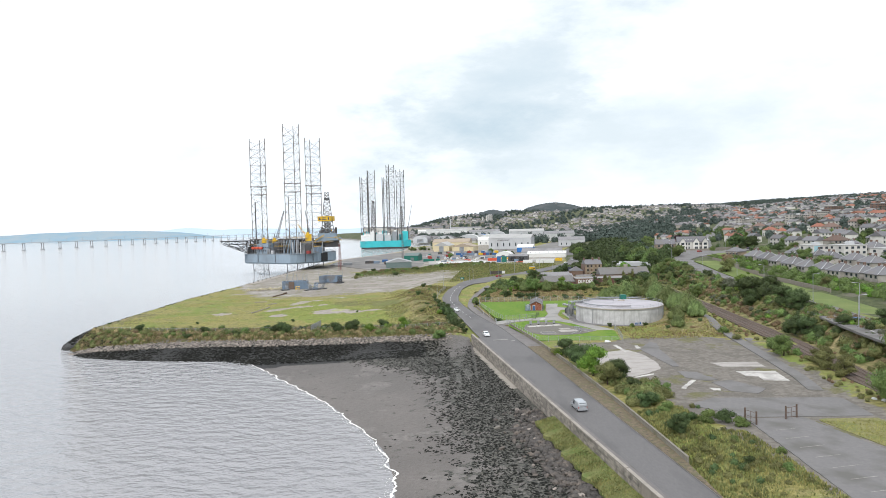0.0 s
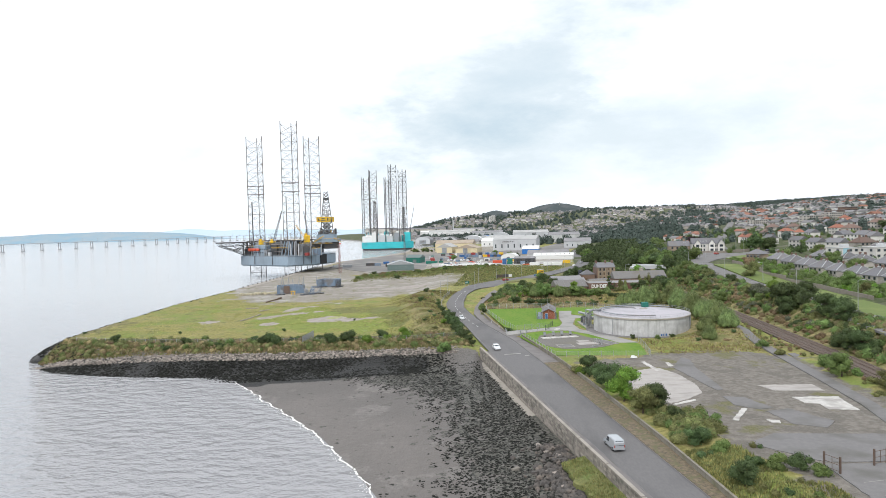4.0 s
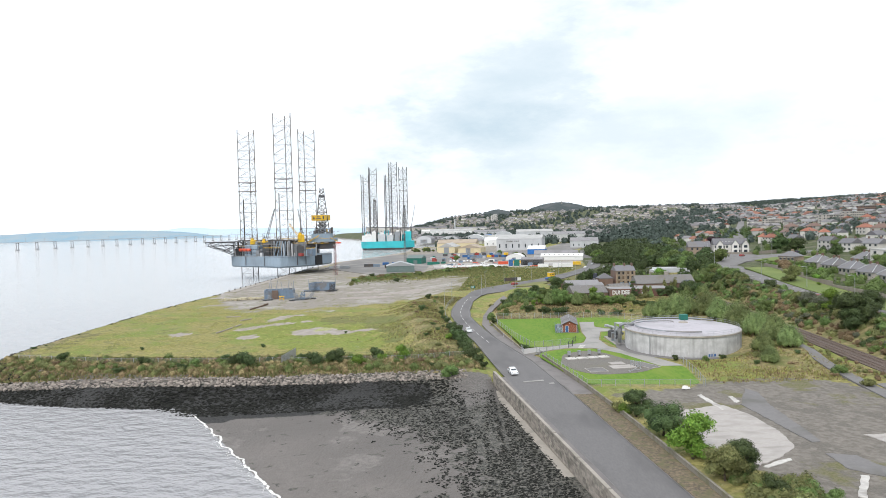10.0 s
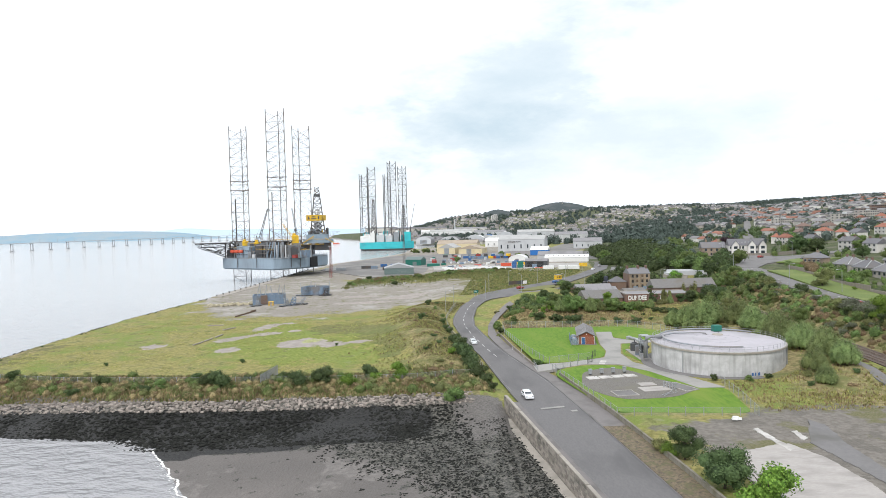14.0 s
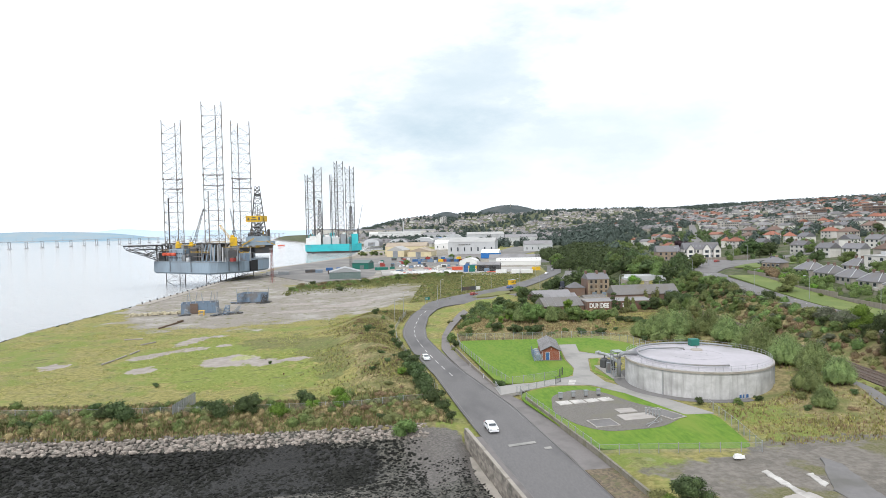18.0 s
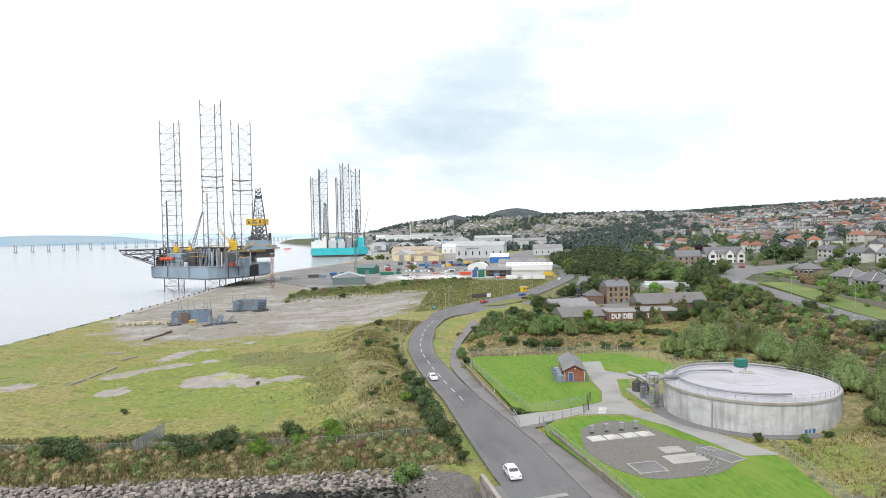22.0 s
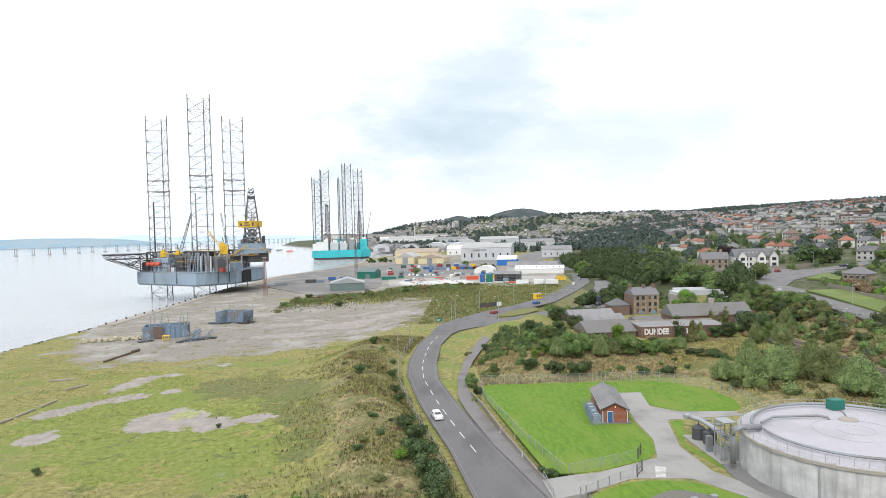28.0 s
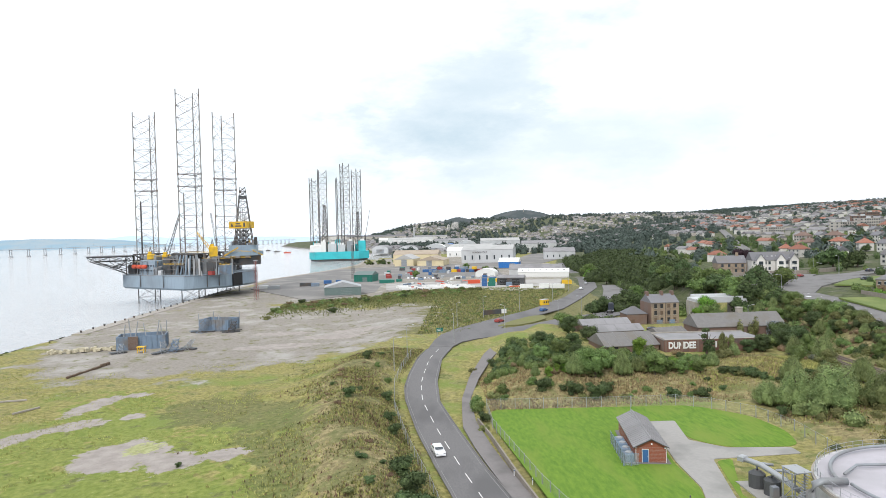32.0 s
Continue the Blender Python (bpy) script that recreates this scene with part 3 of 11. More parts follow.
def height(x, y):
    x, y = np.asarray(x, float), np.asarray(y, float)
    d = coast_distance(x, y)
    top = land_height(x, y)
    quay = sstep(438, 450, y) * (x < 60)
    # bank and rocks, 16 m wide on the headland, then the flats
    west = sstep(-118, -140, x) * (1 - quay)
    wide = 15.0 - 4.0 * west
    u = np.clip(-d / wide, 0, 1)
    shore = top * (1 - u) ** 1.15 + 0.35 * u
    wall = sstep(8.5, 9.5, x) * (y < 219) + 0.0
    shore = np.where(wall > 0.5, np.minimum(2.4, 2.5 + d * 0.11), shore)
    fx = np.interp(y, [60, 101, 111, 123, 133, 141, 154, 172, 187, 206, 212], [-6, -7.1, -8.3, -10.9, -15.4, -19.4, -26, -38.3, -48.3, -61.5, -70])
    mud = np.clip((x - fx) * 0.034, -2.5, 1.5)
    seabed = np.where(y < 232, np.minimum(mud, 2.2), -2.5)
    flat = np.where(wall > 0.5, np.maximum(seabed, shore), np.where(u < 1, np.maximum(shore, seabed), np.maximum(seabed, 0.35 - 0.2 * (-d - wide))))
    flat = np.where((y >= 232) & (-d > wide), -2.5, flat)
    z = np.where(d >= 0, top, flat)
    return np.where((quay > 0.5) & (d < 0), -3.0, z)

# ---------------------------------------------------------------- ground sheet
def spread(a, b, step, grow, limit):
    """Coordinates in even steps from a to b, then ever wider steps out to the limits on both sides."""
    mid = list(np.arange(a, b + step / 2, step))
    low, high, s = [], [], step
    while (low[-1] if low else a) > limit[0]:
        s *= grow
        low.append((low[-1] if low else a) - s)
    s = step
    while (high[-1] if high else b) < limit[1]:
        s *= grow
        high.append((high[-1] if high else b) + s)
    return np.array(low[::-1] + mid + high)


def in_outline(x, y, pts, soft=1.0):
    """How far inside a plan outline, 0 to 1 over soft metres."""
    inside, best = np.zeros(x.shape, bool), np.full(x.shape, 1e9)
    for (ax, ay), (bx, by) in zip(pts, pts[1:] + pts[:1]):
        dx, dy = bx - ax, by - ay
        u = np.clip(((x - ax) * dx + (y - ay) * dy) / (dx * dx + dy * dy + 1e-9), 0, 1)
        best = np.minimum(best, np.hypot(x - ax - u * dx, y - ay - u * dy))
        if ay != by:
            inside ^= ((ay > y) != (by > y)) & (x < dx * (y - ay) / dy + ax)
    return np.clip(0.5 + np.where(inside, best, -best) / (2 * soft), 0, 1)


SILT = [(-51, 290.8, 8.6, 7.0, 0.0), (-39.6, 286, 4.8, 4.2, 0.15), (-31.6, 287.6, 4.4, 2.7, 0.1), (-73, 328, 11, 2.6, 1.33), (-69.5, 311.5, 7, 2.9, 0.55), (-78, 302, 8.5, 2.5, 1.0), (-72.3, 282, 4.2, 3.4, 0.2), (-100.3, 291.6, 4.2, 3.2, 0.2), (-59.3, 317, 2.6, 2.2, 0), (-66.4, 337.5, 3.2, 1.8, 0.1), (-28, 420, 14, 5, 0.1), (-20, 432, 11, 4, 0.1), (-50, 432, 12, 4, 0.0), (-46, 402, 16, 4, 0.1)]
LUSH = [(-48, 284, 24, 17, 0.0), (-36, 268, 26, 9, 0.05), (-66, 322, 14, 16, 0.3), (-72, 292, 12, 9, 0.2), (-62, 300, 14, 10, 0.0)]
COARSE = [(-41, 319, 17, 9, -0.1), (-26, 300, 8, 14, 0.2), (-18, 276, 7, 12, 0.0)]
GRAVEL_FLAT = [(-140, 452), (-118, 372), (-92, 352), (-68, 350), (-40, 368), (-22, 386), (-6, 397), (0, 405), (5, 430), (7, 450), (11, 486), (-4, 506), (-28, 506), (-52, 508), (-74, 540), (-40, 560), (40, 560), (92, 600), (118, 640), (126, 760), (160, 900), (100, 1200), (-40, 1200), (-76, 905), (-100, 828), (-121, 760), (-132, 640)]
YARD = [(35, 196), (41, 176), (43, 158), (47, 132), (49, 118), (56, 60), (84, 60), (84, 120), (86, 140), (89, 165), (93, 192), (84, 206), (66, 208), (52, 200), (44, 199)]
xs, ys = spread(-160, 150, 2.0, 1.07, (-4900, 4900)), spread(72, 460, 2.0, 1.07, (-900, 4950))
gx, gy = np.meshgrid(xs, ys)
gz = height(gx, gy)
rough = np.array([noise.noise((float(a) * 0.11, float(b) * 0.11, 0.3)) for a, b in zip(gx.ravel(), gy.ravel())]).reshape(gx.shape)
gd = coast_distance(gx, gy)
wild = np.clip(np.maximum(sstep(-60, -20, gx), 0.35) * (gd > 0) + 0.5 * (gd < 0) * (gy > 205) * (gx < 10), 0, 1)
paved = np.maximum(in_outline(gx, gy, YARD, 3), sstep(-9, -4, gx - ROAD_LEFT(gy)) * (1 - sstep(44, 48, gx)) * (gy < 312) * (gy > 40))
paved = np.maximum(paved, (gx > 14) * (gx < 72) * (gy > 198) * (gy < 312))
gz = gz + rough * 0.55 * wild * (1 - paved) * (gy > 60) * (gy < 420)
nx, ny = len(xs), len(ys)
ground_mesh = bpy.data.meshes.new("ground")
idx = np.arange(nx * ny).reshape(ny, nx)
quads = np.stack([idx[:-1, :-1], idx[:-1, 1:], idx[1:, 1:], idx[1:, :-1]], -1).reshape(-1, 4)
ground_mesh.from_pydata(np.stack([gx, gy, gz], -1).reshape(-1, 3).tolist(), [], quads.tolist())
ground_mesh.shade_smooth()


def blobs(rows):
    """A mask of soft oval patches (x, y, half length, half width, turn)."""
    return np.clip(sum(np.clip(1.35 - ((((gx - cx) * math.cos(t) + (gy - cy) * math.sin(t)) / rx) ** 2 + ((-(gx - cx) * math.sin(t) + (gy - cy) * math.cos(t)) / (ry * 1.4)) ** 2), 0, 1) for cx, cy, rx, ry, t in rows), 0, 1)


masks = {
    "bare": in_outline(gx, gy, GRAVEL_FLAT, 16.0),
    "paved": in_outline(gx, gy, YARD, 4.0),
    "shore": np.where((gd < 0), np.clip(-gd / 3.0, 0, 1), 0),
    "brown": np.clip(np.exp(-(((gx - ROAD_LEFT(gy) + 13) / 11.0) ** 2)) * sstep(225, 250, gy) * (1 - sstep(372, 400, gy)) + sstep(-16, -2, gd) * (1 - sstep(3, 9, gd)) * (gx < 5) * (gy < 300) * 0.9
                     + 0.75 * sstep(308, 316, gy) * (1 - sstep(338, 350, gy)) * sstep(17, 26, gx) * (gx < 96) + 0.85 * sstep(66, 80, gx) * (gx < 100) * (gy > 205) * (gy < 320) + 0.6 * sstep(-20, -8, gx) * (gx < 70) * sstep(398, 410, gy) * (gy < 570) + 0.95 * sstep(2, 5, gx - RAIL_X(gy)) * (1 - sstep(16, 26, gx - RAIL_X(gy))) * (gy > 110) * (gy < 430), 0, 1),
    "weedy": np.clip((gd < 0) * (gy < 226) * np.maximum(1.15 * (gy > 200 + 0.06 * (gx + 60)) * (gx > -150), 1.05 * sstep(-6, 17, gx - WEED_EDGE(gy))), 0, 1.2),
    "rank": np.clip(0.8 * sstep(-20, -8, gx) * (gx < 112) * sstep(398, 410, gy) * (1 - sstep(600, 640, gy)) + np.exp(-(((gy - 536 - 0.25 * gx) / 24.0) ** 2)) * sstep(-80, -60, gx) * (1 - sstep(60, 80, gx)) + 0.55 * np.exp(-(((gx - ROAD_LEFT(gy) + 9) / 10.0) ** 2)) * sstep(228, 245, gy) * (1 - sstep(372, 400, gy)) + 0.5 * sstep(-10, -6, gd) * (1 - sstep(10, 18, gd)) * (gx < 8) * (gy < 300), 0, 1),
    "gravelly": sstep(-6, 4, gx) * (gd < 0) * sstep(197, 208, gy),
    "silt": blobs(SILT),
    "algae": blobs([(-48.2, 294.5, 3.6, 2.6, 0.1)]),
    "lush": 0.9 * blobs(LUSH),
    "coarse": blobs(COARSE),
    "black": np.clip((gd < -5.5) * (gy > 199 + 0.10 * np.clip(gx + 60, 0, 90)) * (1 - sstep(-9, -3, gx)) * (gz > -0.6), 0, 1) * 1.0,
    "town": np.clip(sstep(22, 34, gx - RAIL_X(gy)) + (gy > 470) * sstep(-40, -30, gx - RAIL_X(gy)) + sstep(1300, 1500, gy), 0, 1),
}
for key, value in masks.items():
    ground_mesh.attributes.new(key, "FLOAT", "POINT").data.foreach_set("value", np.ascontiguousarray(value, np.float32).ravel())


def ground_material():
    m = bpy.data.materials.new("ground_cover")
    m.use_nodes = True
    n, l = m.node_tree.nodes, m.node_tree.links
    b = n["Principled BSDF"]
    geo = n.new("ShaderNodeNewGeometry")

    def tex(size, detail=5.0, rough=0.6):
        t = n.new("ShaderNodeTexNoise")
        t.inputs["Scale"].default_value, t.inputs["Detail"].default_value, t.inputs["Roughness"].default_value = 1.0 / size, detail, rough
        l.new(geo.outputs["Position"], t.inputs["Vector"])
        return t.outputs["Fac"]

    def span(v, a, c, lo=0.0, hi=1.0):
        r = n.new("ShaderNodeMapRange")
        for k, q in (("From Min", a), ("From Max", c), ("To Min", lo), ("To Max", hi)):
            r.inputs[k].default_value = q
        l.new(v, r.inputs["Value"])
        return r.outputs["Result"]

    def mix(f, a, c):
        x = n.new("ShaderNodeMix")
        x.data_type = "RGBA"
        for k, q in (("Factor", f), ("A", a), ("B", c)):
            if isinstance(q, tuple):
                x.inputs[k].default_value = (*q, 1)
            elif isinstance(q, float):
                x.inputs[k].default_value = q
            else:
                l.new(q, x.inputs[k])
        return x.outputs["Result"]

    def mask(key, jag, ragged):
        a, s = n.new("ShaderNodeAttribute"), n.new("ShaderNodeMath")
        a.attribute_name = key
        s.operation = "ADD"
        l.new(a.outputs["Fac"], s.inputs[0])
        l.new(span(ragged, 0.3, 0.7, -jag, jag), s.inputs[1])
        return span(s.outputs["Value"], 0.42, 0.58)

    def soft(v, most):
        return span(v, 0.0, 1.0, 0.0, most)

    n03, n1, n2, n4, n15, n50 = tex(0.45), tex(1.1), tex(2.4, 6.0), tex(4.0), tex(14.0), tex(50.0, 3.0)
    grass = mix(span(n1, 0.38, 0.62), (0.175, 0.165, 0.055), (0.32, 0.285, 0.11))
    grass = mix(span(n15, 0.48, 0.62), grass, mix(span(n03, 0.3, 0.7), (0.14, 0.185, 0.042), (0.215, 0.255, 0.068)))
    grass = mix(span(n4, 0.5, 0.68), grass, mix(span(n03, 0.35, 0.65), (0.17, 0.15, 0.075), (0.31, 0.27, 0.14)))
    brown = mix(span(n1, 0.38, 0.62), (0.18, 0.15, 0.075), (0.33, 0.275, 0.14))
    brown = mix(span(n4, 0.45, 0.6), brown, (0.15, 0.16, 0.06))
    bare = mix(span(n1, 0.35, 0.65), (0.3, 0.272, 0.24), (0.225, 0.203, 0.174))
    bare = mix(span(n15, 0.5, 0.66), bare, (0.36, 0.34, 0.31))
    bare = mix(span(n4, 0.55, 0.68), bare, (0.165, 0.165, 0.075))
    asph = mix(span(n1, 0.38, 0.62), (0.155, 0.14, 0.122), (0.225, 0.205, 0.18))
    asph = mix(span(n4, 0.53, 0.58), asph, mix(span(n03, 0.35, 0.65), (0.132, 0.12, 0.105), (0.175, 0.16, 0.14)))
    asph = mix(span(n15, 0.58, 0.64), asph, mix(span(n03, 0.4, 0.6), (0.125, 0.125, 0.055), (0.18, 0.165, 0.1)))
    town = mix(span(n4, 0.4, 0.6), (0.055, 0.07, 0.032), (0.1, 0.112, 0.052))
    town = mix(span(n15, 0.52, 0.64), town, (0.145, 0.138, 0.105))
    mud = mix(span(n1, 0.35, 0.65), (0.15, 0.135, 0.124), (0.178, 0.16, 0.147))
    mud = mix(span(n50, 0.4, 0.6), mud, (0.128, 0.116, 0.107))
    mud = mix(span(n15, 0.56, 0.6), mud, mix(span(n1, 0.4, 0.6), (0.15, 0.137, 0.126), (0.2, 0.182, 0.168)))
    weed = mix(span(n03, 0.4, 0.6), (0.02, 0.021, 0.018), (0.125, 0.118, 0.1))
    stony = mix(span(n03, 0.4, 0.6), (0.085, 0.08, 0.07), (0.18, 0.168, 0.15))
    weed = mix(span(n1, 0.52, 0.62), weed, stony)
    grass = mix(soft(mask("lush", 0.8, n4), 0.82), grass, mix(span(n1, 0.36, 0.64), (0.135, 0.18, 0.034), (0.235, 0.27, 0.066)))
    grass = mix(soft(mask("coarse", 0.8, n4), 0.7), grass, mix(span(n1, 0.36, 0.64), (0.085, 0.1, 0.036), (0.165, 0.165, 0.068)))
    col = mix(mask("brown", 0.35, n4), grass, brown)
    col = mix(mask("rank", 0.4, n4), col, mix(span(n1, 0.36, 0.64), (0.10, 0.105, 0.042), (0.215, 0.195, 0.09)))
    col = mix(mask("town", 0.2, n15), col, town)
    col = mix(mask("bare", 0.45, n15), col, bare)
    col = mix(mask("silt", 0.4, n2), col, mix(span(n2, 0.36, 0.64), (0.285, 0.252, 0.228), (0.365, 0.328, 0.298)))
    col = mix(mask("algae", 0.5, n1), col, mix(span(n1, 0.4, 0.6), (0.27, 0.28, 0.12), (0.38, 0.385, 0.2)))
    col = mix(mask("paved", 0.3, n4), col, asph)
    f_shore, f_weed = mask("shore", 0.15, n1), mask("weedy", 0.75, n2)
    wet = mix(f_weed, mud, weed)
    wet = mix(mask("gravelly", 0.3, n1), wet, mix(span(n03, 0.4, 0.6), (0.10, 0.092, 0.085), (0.165, 0.152, 0.14)))
    wet = mix(mask("black", 0.2, n1), wet, mix(span(n03, 0.4, 0.65), (0.016, 0.016, 0.016), (0.045, 0.043, 0.04)))
    col = mix(f_shore, col, wet)
    l.new(col, b.inputs["Base Color"])
    r = n.new("ShaderNodeMapRange")
    r.inputs["To Min"].default_value, r.inputs["To Max"].default_value = 0.92, 0.42
    l.new(f_shore, r.inputs["Value"])
    r.inputs["To Max"].default_value = 0.55
    l.new(r.outputs["Result"], b.inputs["Roughness"])
    b.inputs["Specular IOR Level"].default_value = 0.2
    bp, ad = n.new("ShaderNodeBump"), n.new("ShaderNodeMath")
    ad.operation = "ADD"
    l.new(n03, ad.inputs[0])
    l.new(n1, ad.inputs[1])
    bp.inputs["Strength"].default_value, bp.inputs["Distance"].default_value = 0.7, 0.35
    l.new(ad.outputs["Value"], bp.inputs["Height"])
    l.new(bp.outputs["Normal"], b.inputs["Normal"])
    return m


ground_mesh.materials.append(ground_material())
ground = tagged(new("ground", ground_mesh), "rough grass, mud, gravel and scrub along a tidal estuary", "ground", kind="structure")


# ---------------------------------------------------------------- water
def water_material():
    m = bpy.data.materials.new("estuary_water")
    m.use_nodes = True
    n, l = m.node_tree.nodes, m.node_tree.links
    b = n["Principled BSDF"]
    b.inputs["Roughness"].default_value, b.inputs["IOR"].default_value = 0.08, 1.33
    geo = n.new("ShaderNodeNewGeometry")
    # base colour pales with distance along y: sheen of the sky painted in
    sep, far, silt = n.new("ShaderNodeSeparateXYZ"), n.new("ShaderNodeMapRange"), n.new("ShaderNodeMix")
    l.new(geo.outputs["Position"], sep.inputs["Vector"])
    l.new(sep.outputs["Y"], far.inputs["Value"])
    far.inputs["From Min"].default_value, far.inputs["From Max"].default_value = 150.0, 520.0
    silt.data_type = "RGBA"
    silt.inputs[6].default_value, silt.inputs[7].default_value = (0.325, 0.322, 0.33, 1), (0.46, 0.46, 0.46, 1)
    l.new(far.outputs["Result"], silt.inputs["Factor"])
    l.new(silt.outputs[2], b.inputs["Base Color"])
    height_sum = None
    for size, scale, w in (((0.62, 1.0, 1), 0.36, 2.0), ((0.6, 1.3, 1), 0.13, 0.8), ((1, 1, 1), 0.03, 0.25), ((0.7, 1.1, 1), 1.1, 0.5)):
        mp, t, mul = n.new("ShaderNodeMapping"), n.new("ShaderNodeTexNoise"), n.new("ShaderNodeMath")
        mp.inputs["Scale"].default_value, mp.inputs["Rotation"].default_value = size, (0, 0, 0.7)
        t.inputs["Scale"].default_value, t.inputs["Detail"].default_value = scale, 4.0
        mul.operation = "MULTIPLY_ADD"
        mul.inputs[1].default_value = w
        l.new(geo.outputs["Position"], mp.inputs["Vector"])
        l.new(mp.outputs["Vector"], t.inputs["Vector"])
        l.new(t.outputs["Fac"], mul.inputs[0])
        if height_sum:
            l.new(height_sum, mul.inputs[2])
        else:
            mul.inputs[2].default_value = 0.0
        height_sum = mul.outputs["Value"]
    bp = n.new("ShaderNodeBump")
    bp.inputs["Strength"].default_value, bp.inputs["Distance"].default_value = 1.0, 0.75
    l.new(height_sum, bp.inputs["Height"])
    l.new(bp.outputs["Normal"], b.inputs["Normal"])
    return m


g = Geo()
wx, wy = [-4900, -1500, -500, -200, 0, 40, 60], [-500, 0, 200, 500, 1500, 4950]
for i in range(len(wx) - 1):
    for j in range(len(wy) - 1):
        g.quad((wx[i], wy[j], 0), (wx[i + 1], wy[j], 0), (wx[i + 1], wy[j + 1], 0), (wx[i], wy[j + 1], 0))
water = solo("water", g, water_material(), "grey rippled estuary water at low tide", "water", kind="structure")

# the line of foam at the water's edge
g = Geo()
foam_line = [(-8, 60), (-7.1, 101), (-8.3, 111), (-10.9, 122.6), (-15.4, 133), (-19.4, 141), (-26, 154), (-38.3, 172), (-48.3, 187), (-61.5, 206)]
fr_ = random.Random(5)
rim_a, rim_b = [], []
for (ax, ay), (bx, by) in zip(foam_line, foam_line[1:]):
    n = int(math.hypot(bx - ax, by - ay) / 0.35)
    d = Vector((bx - ax, by - ay)).normalized()
    for k in range(n):
        x, y = ax + (bx - ax) * k / n, ay + (by - ay) * k / n
        off = 1.1 * noise.noise((x * 0.22, y * 0.22, 1.0)) + 0.4 * noise.noise((x * 0.9, y * 0.9, 4.0))
        wide = max(0.05, 0.2 + 0.22 * noise.noise((x * 1.3, y * 1.3, 8.0)) + 0.1 * noise.noise((x * 5, y * 5, 9.0)))
        px, py = x - d.y * off, y + d.x * off
        z = max(ground_z(px, py), 0) + 0.07
        rim_a.append((px - d.y * wide, py + d.x * wide, z))
        rim_b.append((px + d.y * wide, py - d.x * wide, z))
for k in range(len(rim_a) - 1):
    if fr_.random() > 0.04:
        g.quad(rim_a[k], rim_b[k], rim_b[k + 1], rim_a[k + 1])
for k in range(700):   # loose flecks behind the edge
    x, y, z = rim_a[fr_.randrange(len(rim_a))]
    x, y, r = x - abs(fr_.gauss(0, 0.9)), y + fr_.uniform(-0.5, 0.5), fr_.uniform(0.04, 0.13)
    g.quad((x - r, y, z), (x, y - r, z), (x + r, y, z), (x, y + r, z))
solo("foam", g, MAT["foam"], "broken line of white foam on the mud", "foam", kind="stuff")

# ---------------------------------------------------------------- roads, kerbs, walls and paving
def ys_of(a, b, step):
    n = max(2, int(round((b - a) / step)) + 1)
    return [a + (b - a) * i / (n - 1) for i in range(n)]


def strip(fl, fr, yy, z, thick=0.3):
    return Geo().sweep([(float(fl(y)), y, float(z(y))) for y in yy], [(float(fr(y)), y, float(z(y))) for y in yy], thick)


SEA_WALL_X = lambda y: 11.0 + 0.149 * (212 - y)
yy = ys_of(-300, 379, 6)
solo("road", strip(ROAD_LEFT, ROAD_RIGHT, yy, ROAD_Z), MAT["asphalt"], "grey asphalt road curving along the shore", "road", kind="structure")
# the junction to the north
JL = [(7, 379, 7.5), (9, 390, 7.75), (12, 401, 7.95), (19, 414, 8.1), (28, 426, 8.2), (40, 442, 8.2), (52, 458, 8.1), (63, 476, 8.05), (84, 516, 7.7), (109, 578, 7.2), (128, 655, 6.6), (140, 760, 6.2), (170, 900, 6.2)]
JR = [(14.5, 379, 7.5), (18, 385.5, 7.75), (25, 391, 7.95), (32, 402, 8.1), (36, 414, 8.2), (46, 431, 8.2), (59, 448, 8.1), (71, 464, 8.05), (93, 512, 7.7), (119, 574, 7.2), (139, 652, 6.6), (152, 758, 6.2), (182, 898, 6.2)]
solo("junction_road", Geo().sweep(JL, JR, 0.3), MAT["asphalt"], "grey asphalt road past a grassy junction", "road", kind="structure")
SL = [(29, 407.5, 8.14), (36, 409.5, 8.16), (43.6, 413.6, 8.18), (53, 422.6, 8.2), (63.4, 432.3, 8.2), (80.7, 443, 8.25), (92, 452, 8.2)]
SR = [(24, 389.6, 8.0), (34, 393.3, 8.12), (45.6, 401.4, 8.18), (58.8, 413.2, 8.2), (67, 419.2, 8.2), (84, 432, 8.25), (98, 446, 8.2)]
solo("side_road", Geo().sweep(SL, SR, 0.3), MAT["asphalt"], "short asphalt side road beside old brick buildings", "road", kind="structure")
# footway by the sea wall
solo("sea_footway", strip(lambda y: SEA_WALL_X(y) + 0.25, lambda y: ROAD_LEFT(y) - 0.0, ys_of(-300, 216, 8), lambda y: ROAD_Z(y) + 0.1), MAT["path"], "worn asphalt footway behind the sea wall", "pavement", kind="structure")


def kerb(name, f, y0, y1, side, count_step=1.0):
    g = Geo()
    for a in np.arange(y0, y1, count_step):
        b = a + count_step - 0.02
        xa, xb = float(f(a)), float(f(b))
        g.sweep([(xa, a, float(ROAD_Z(a)) + 0.12), (xb, b, float(ROAD_Z(b)) + 0.12)], [(xa + side * 0.16, a, float(ROAD_Z(a)) + 0.12), (xb + side * 0.16, b, float(ROAD_Z(b)) + 0.12)][::1], 0.3)
    solo(name, g, MAT["old_asphalt"], "worn concrete kerb stones along the road", "kerb", kind="structure")


kerb("kerb_1", ROAD_RIGHT, 60, 376, 1)
kerb("kerb_2", lambda y: ROAD_LEFT(y) - 0.16, 60, 376, 1)
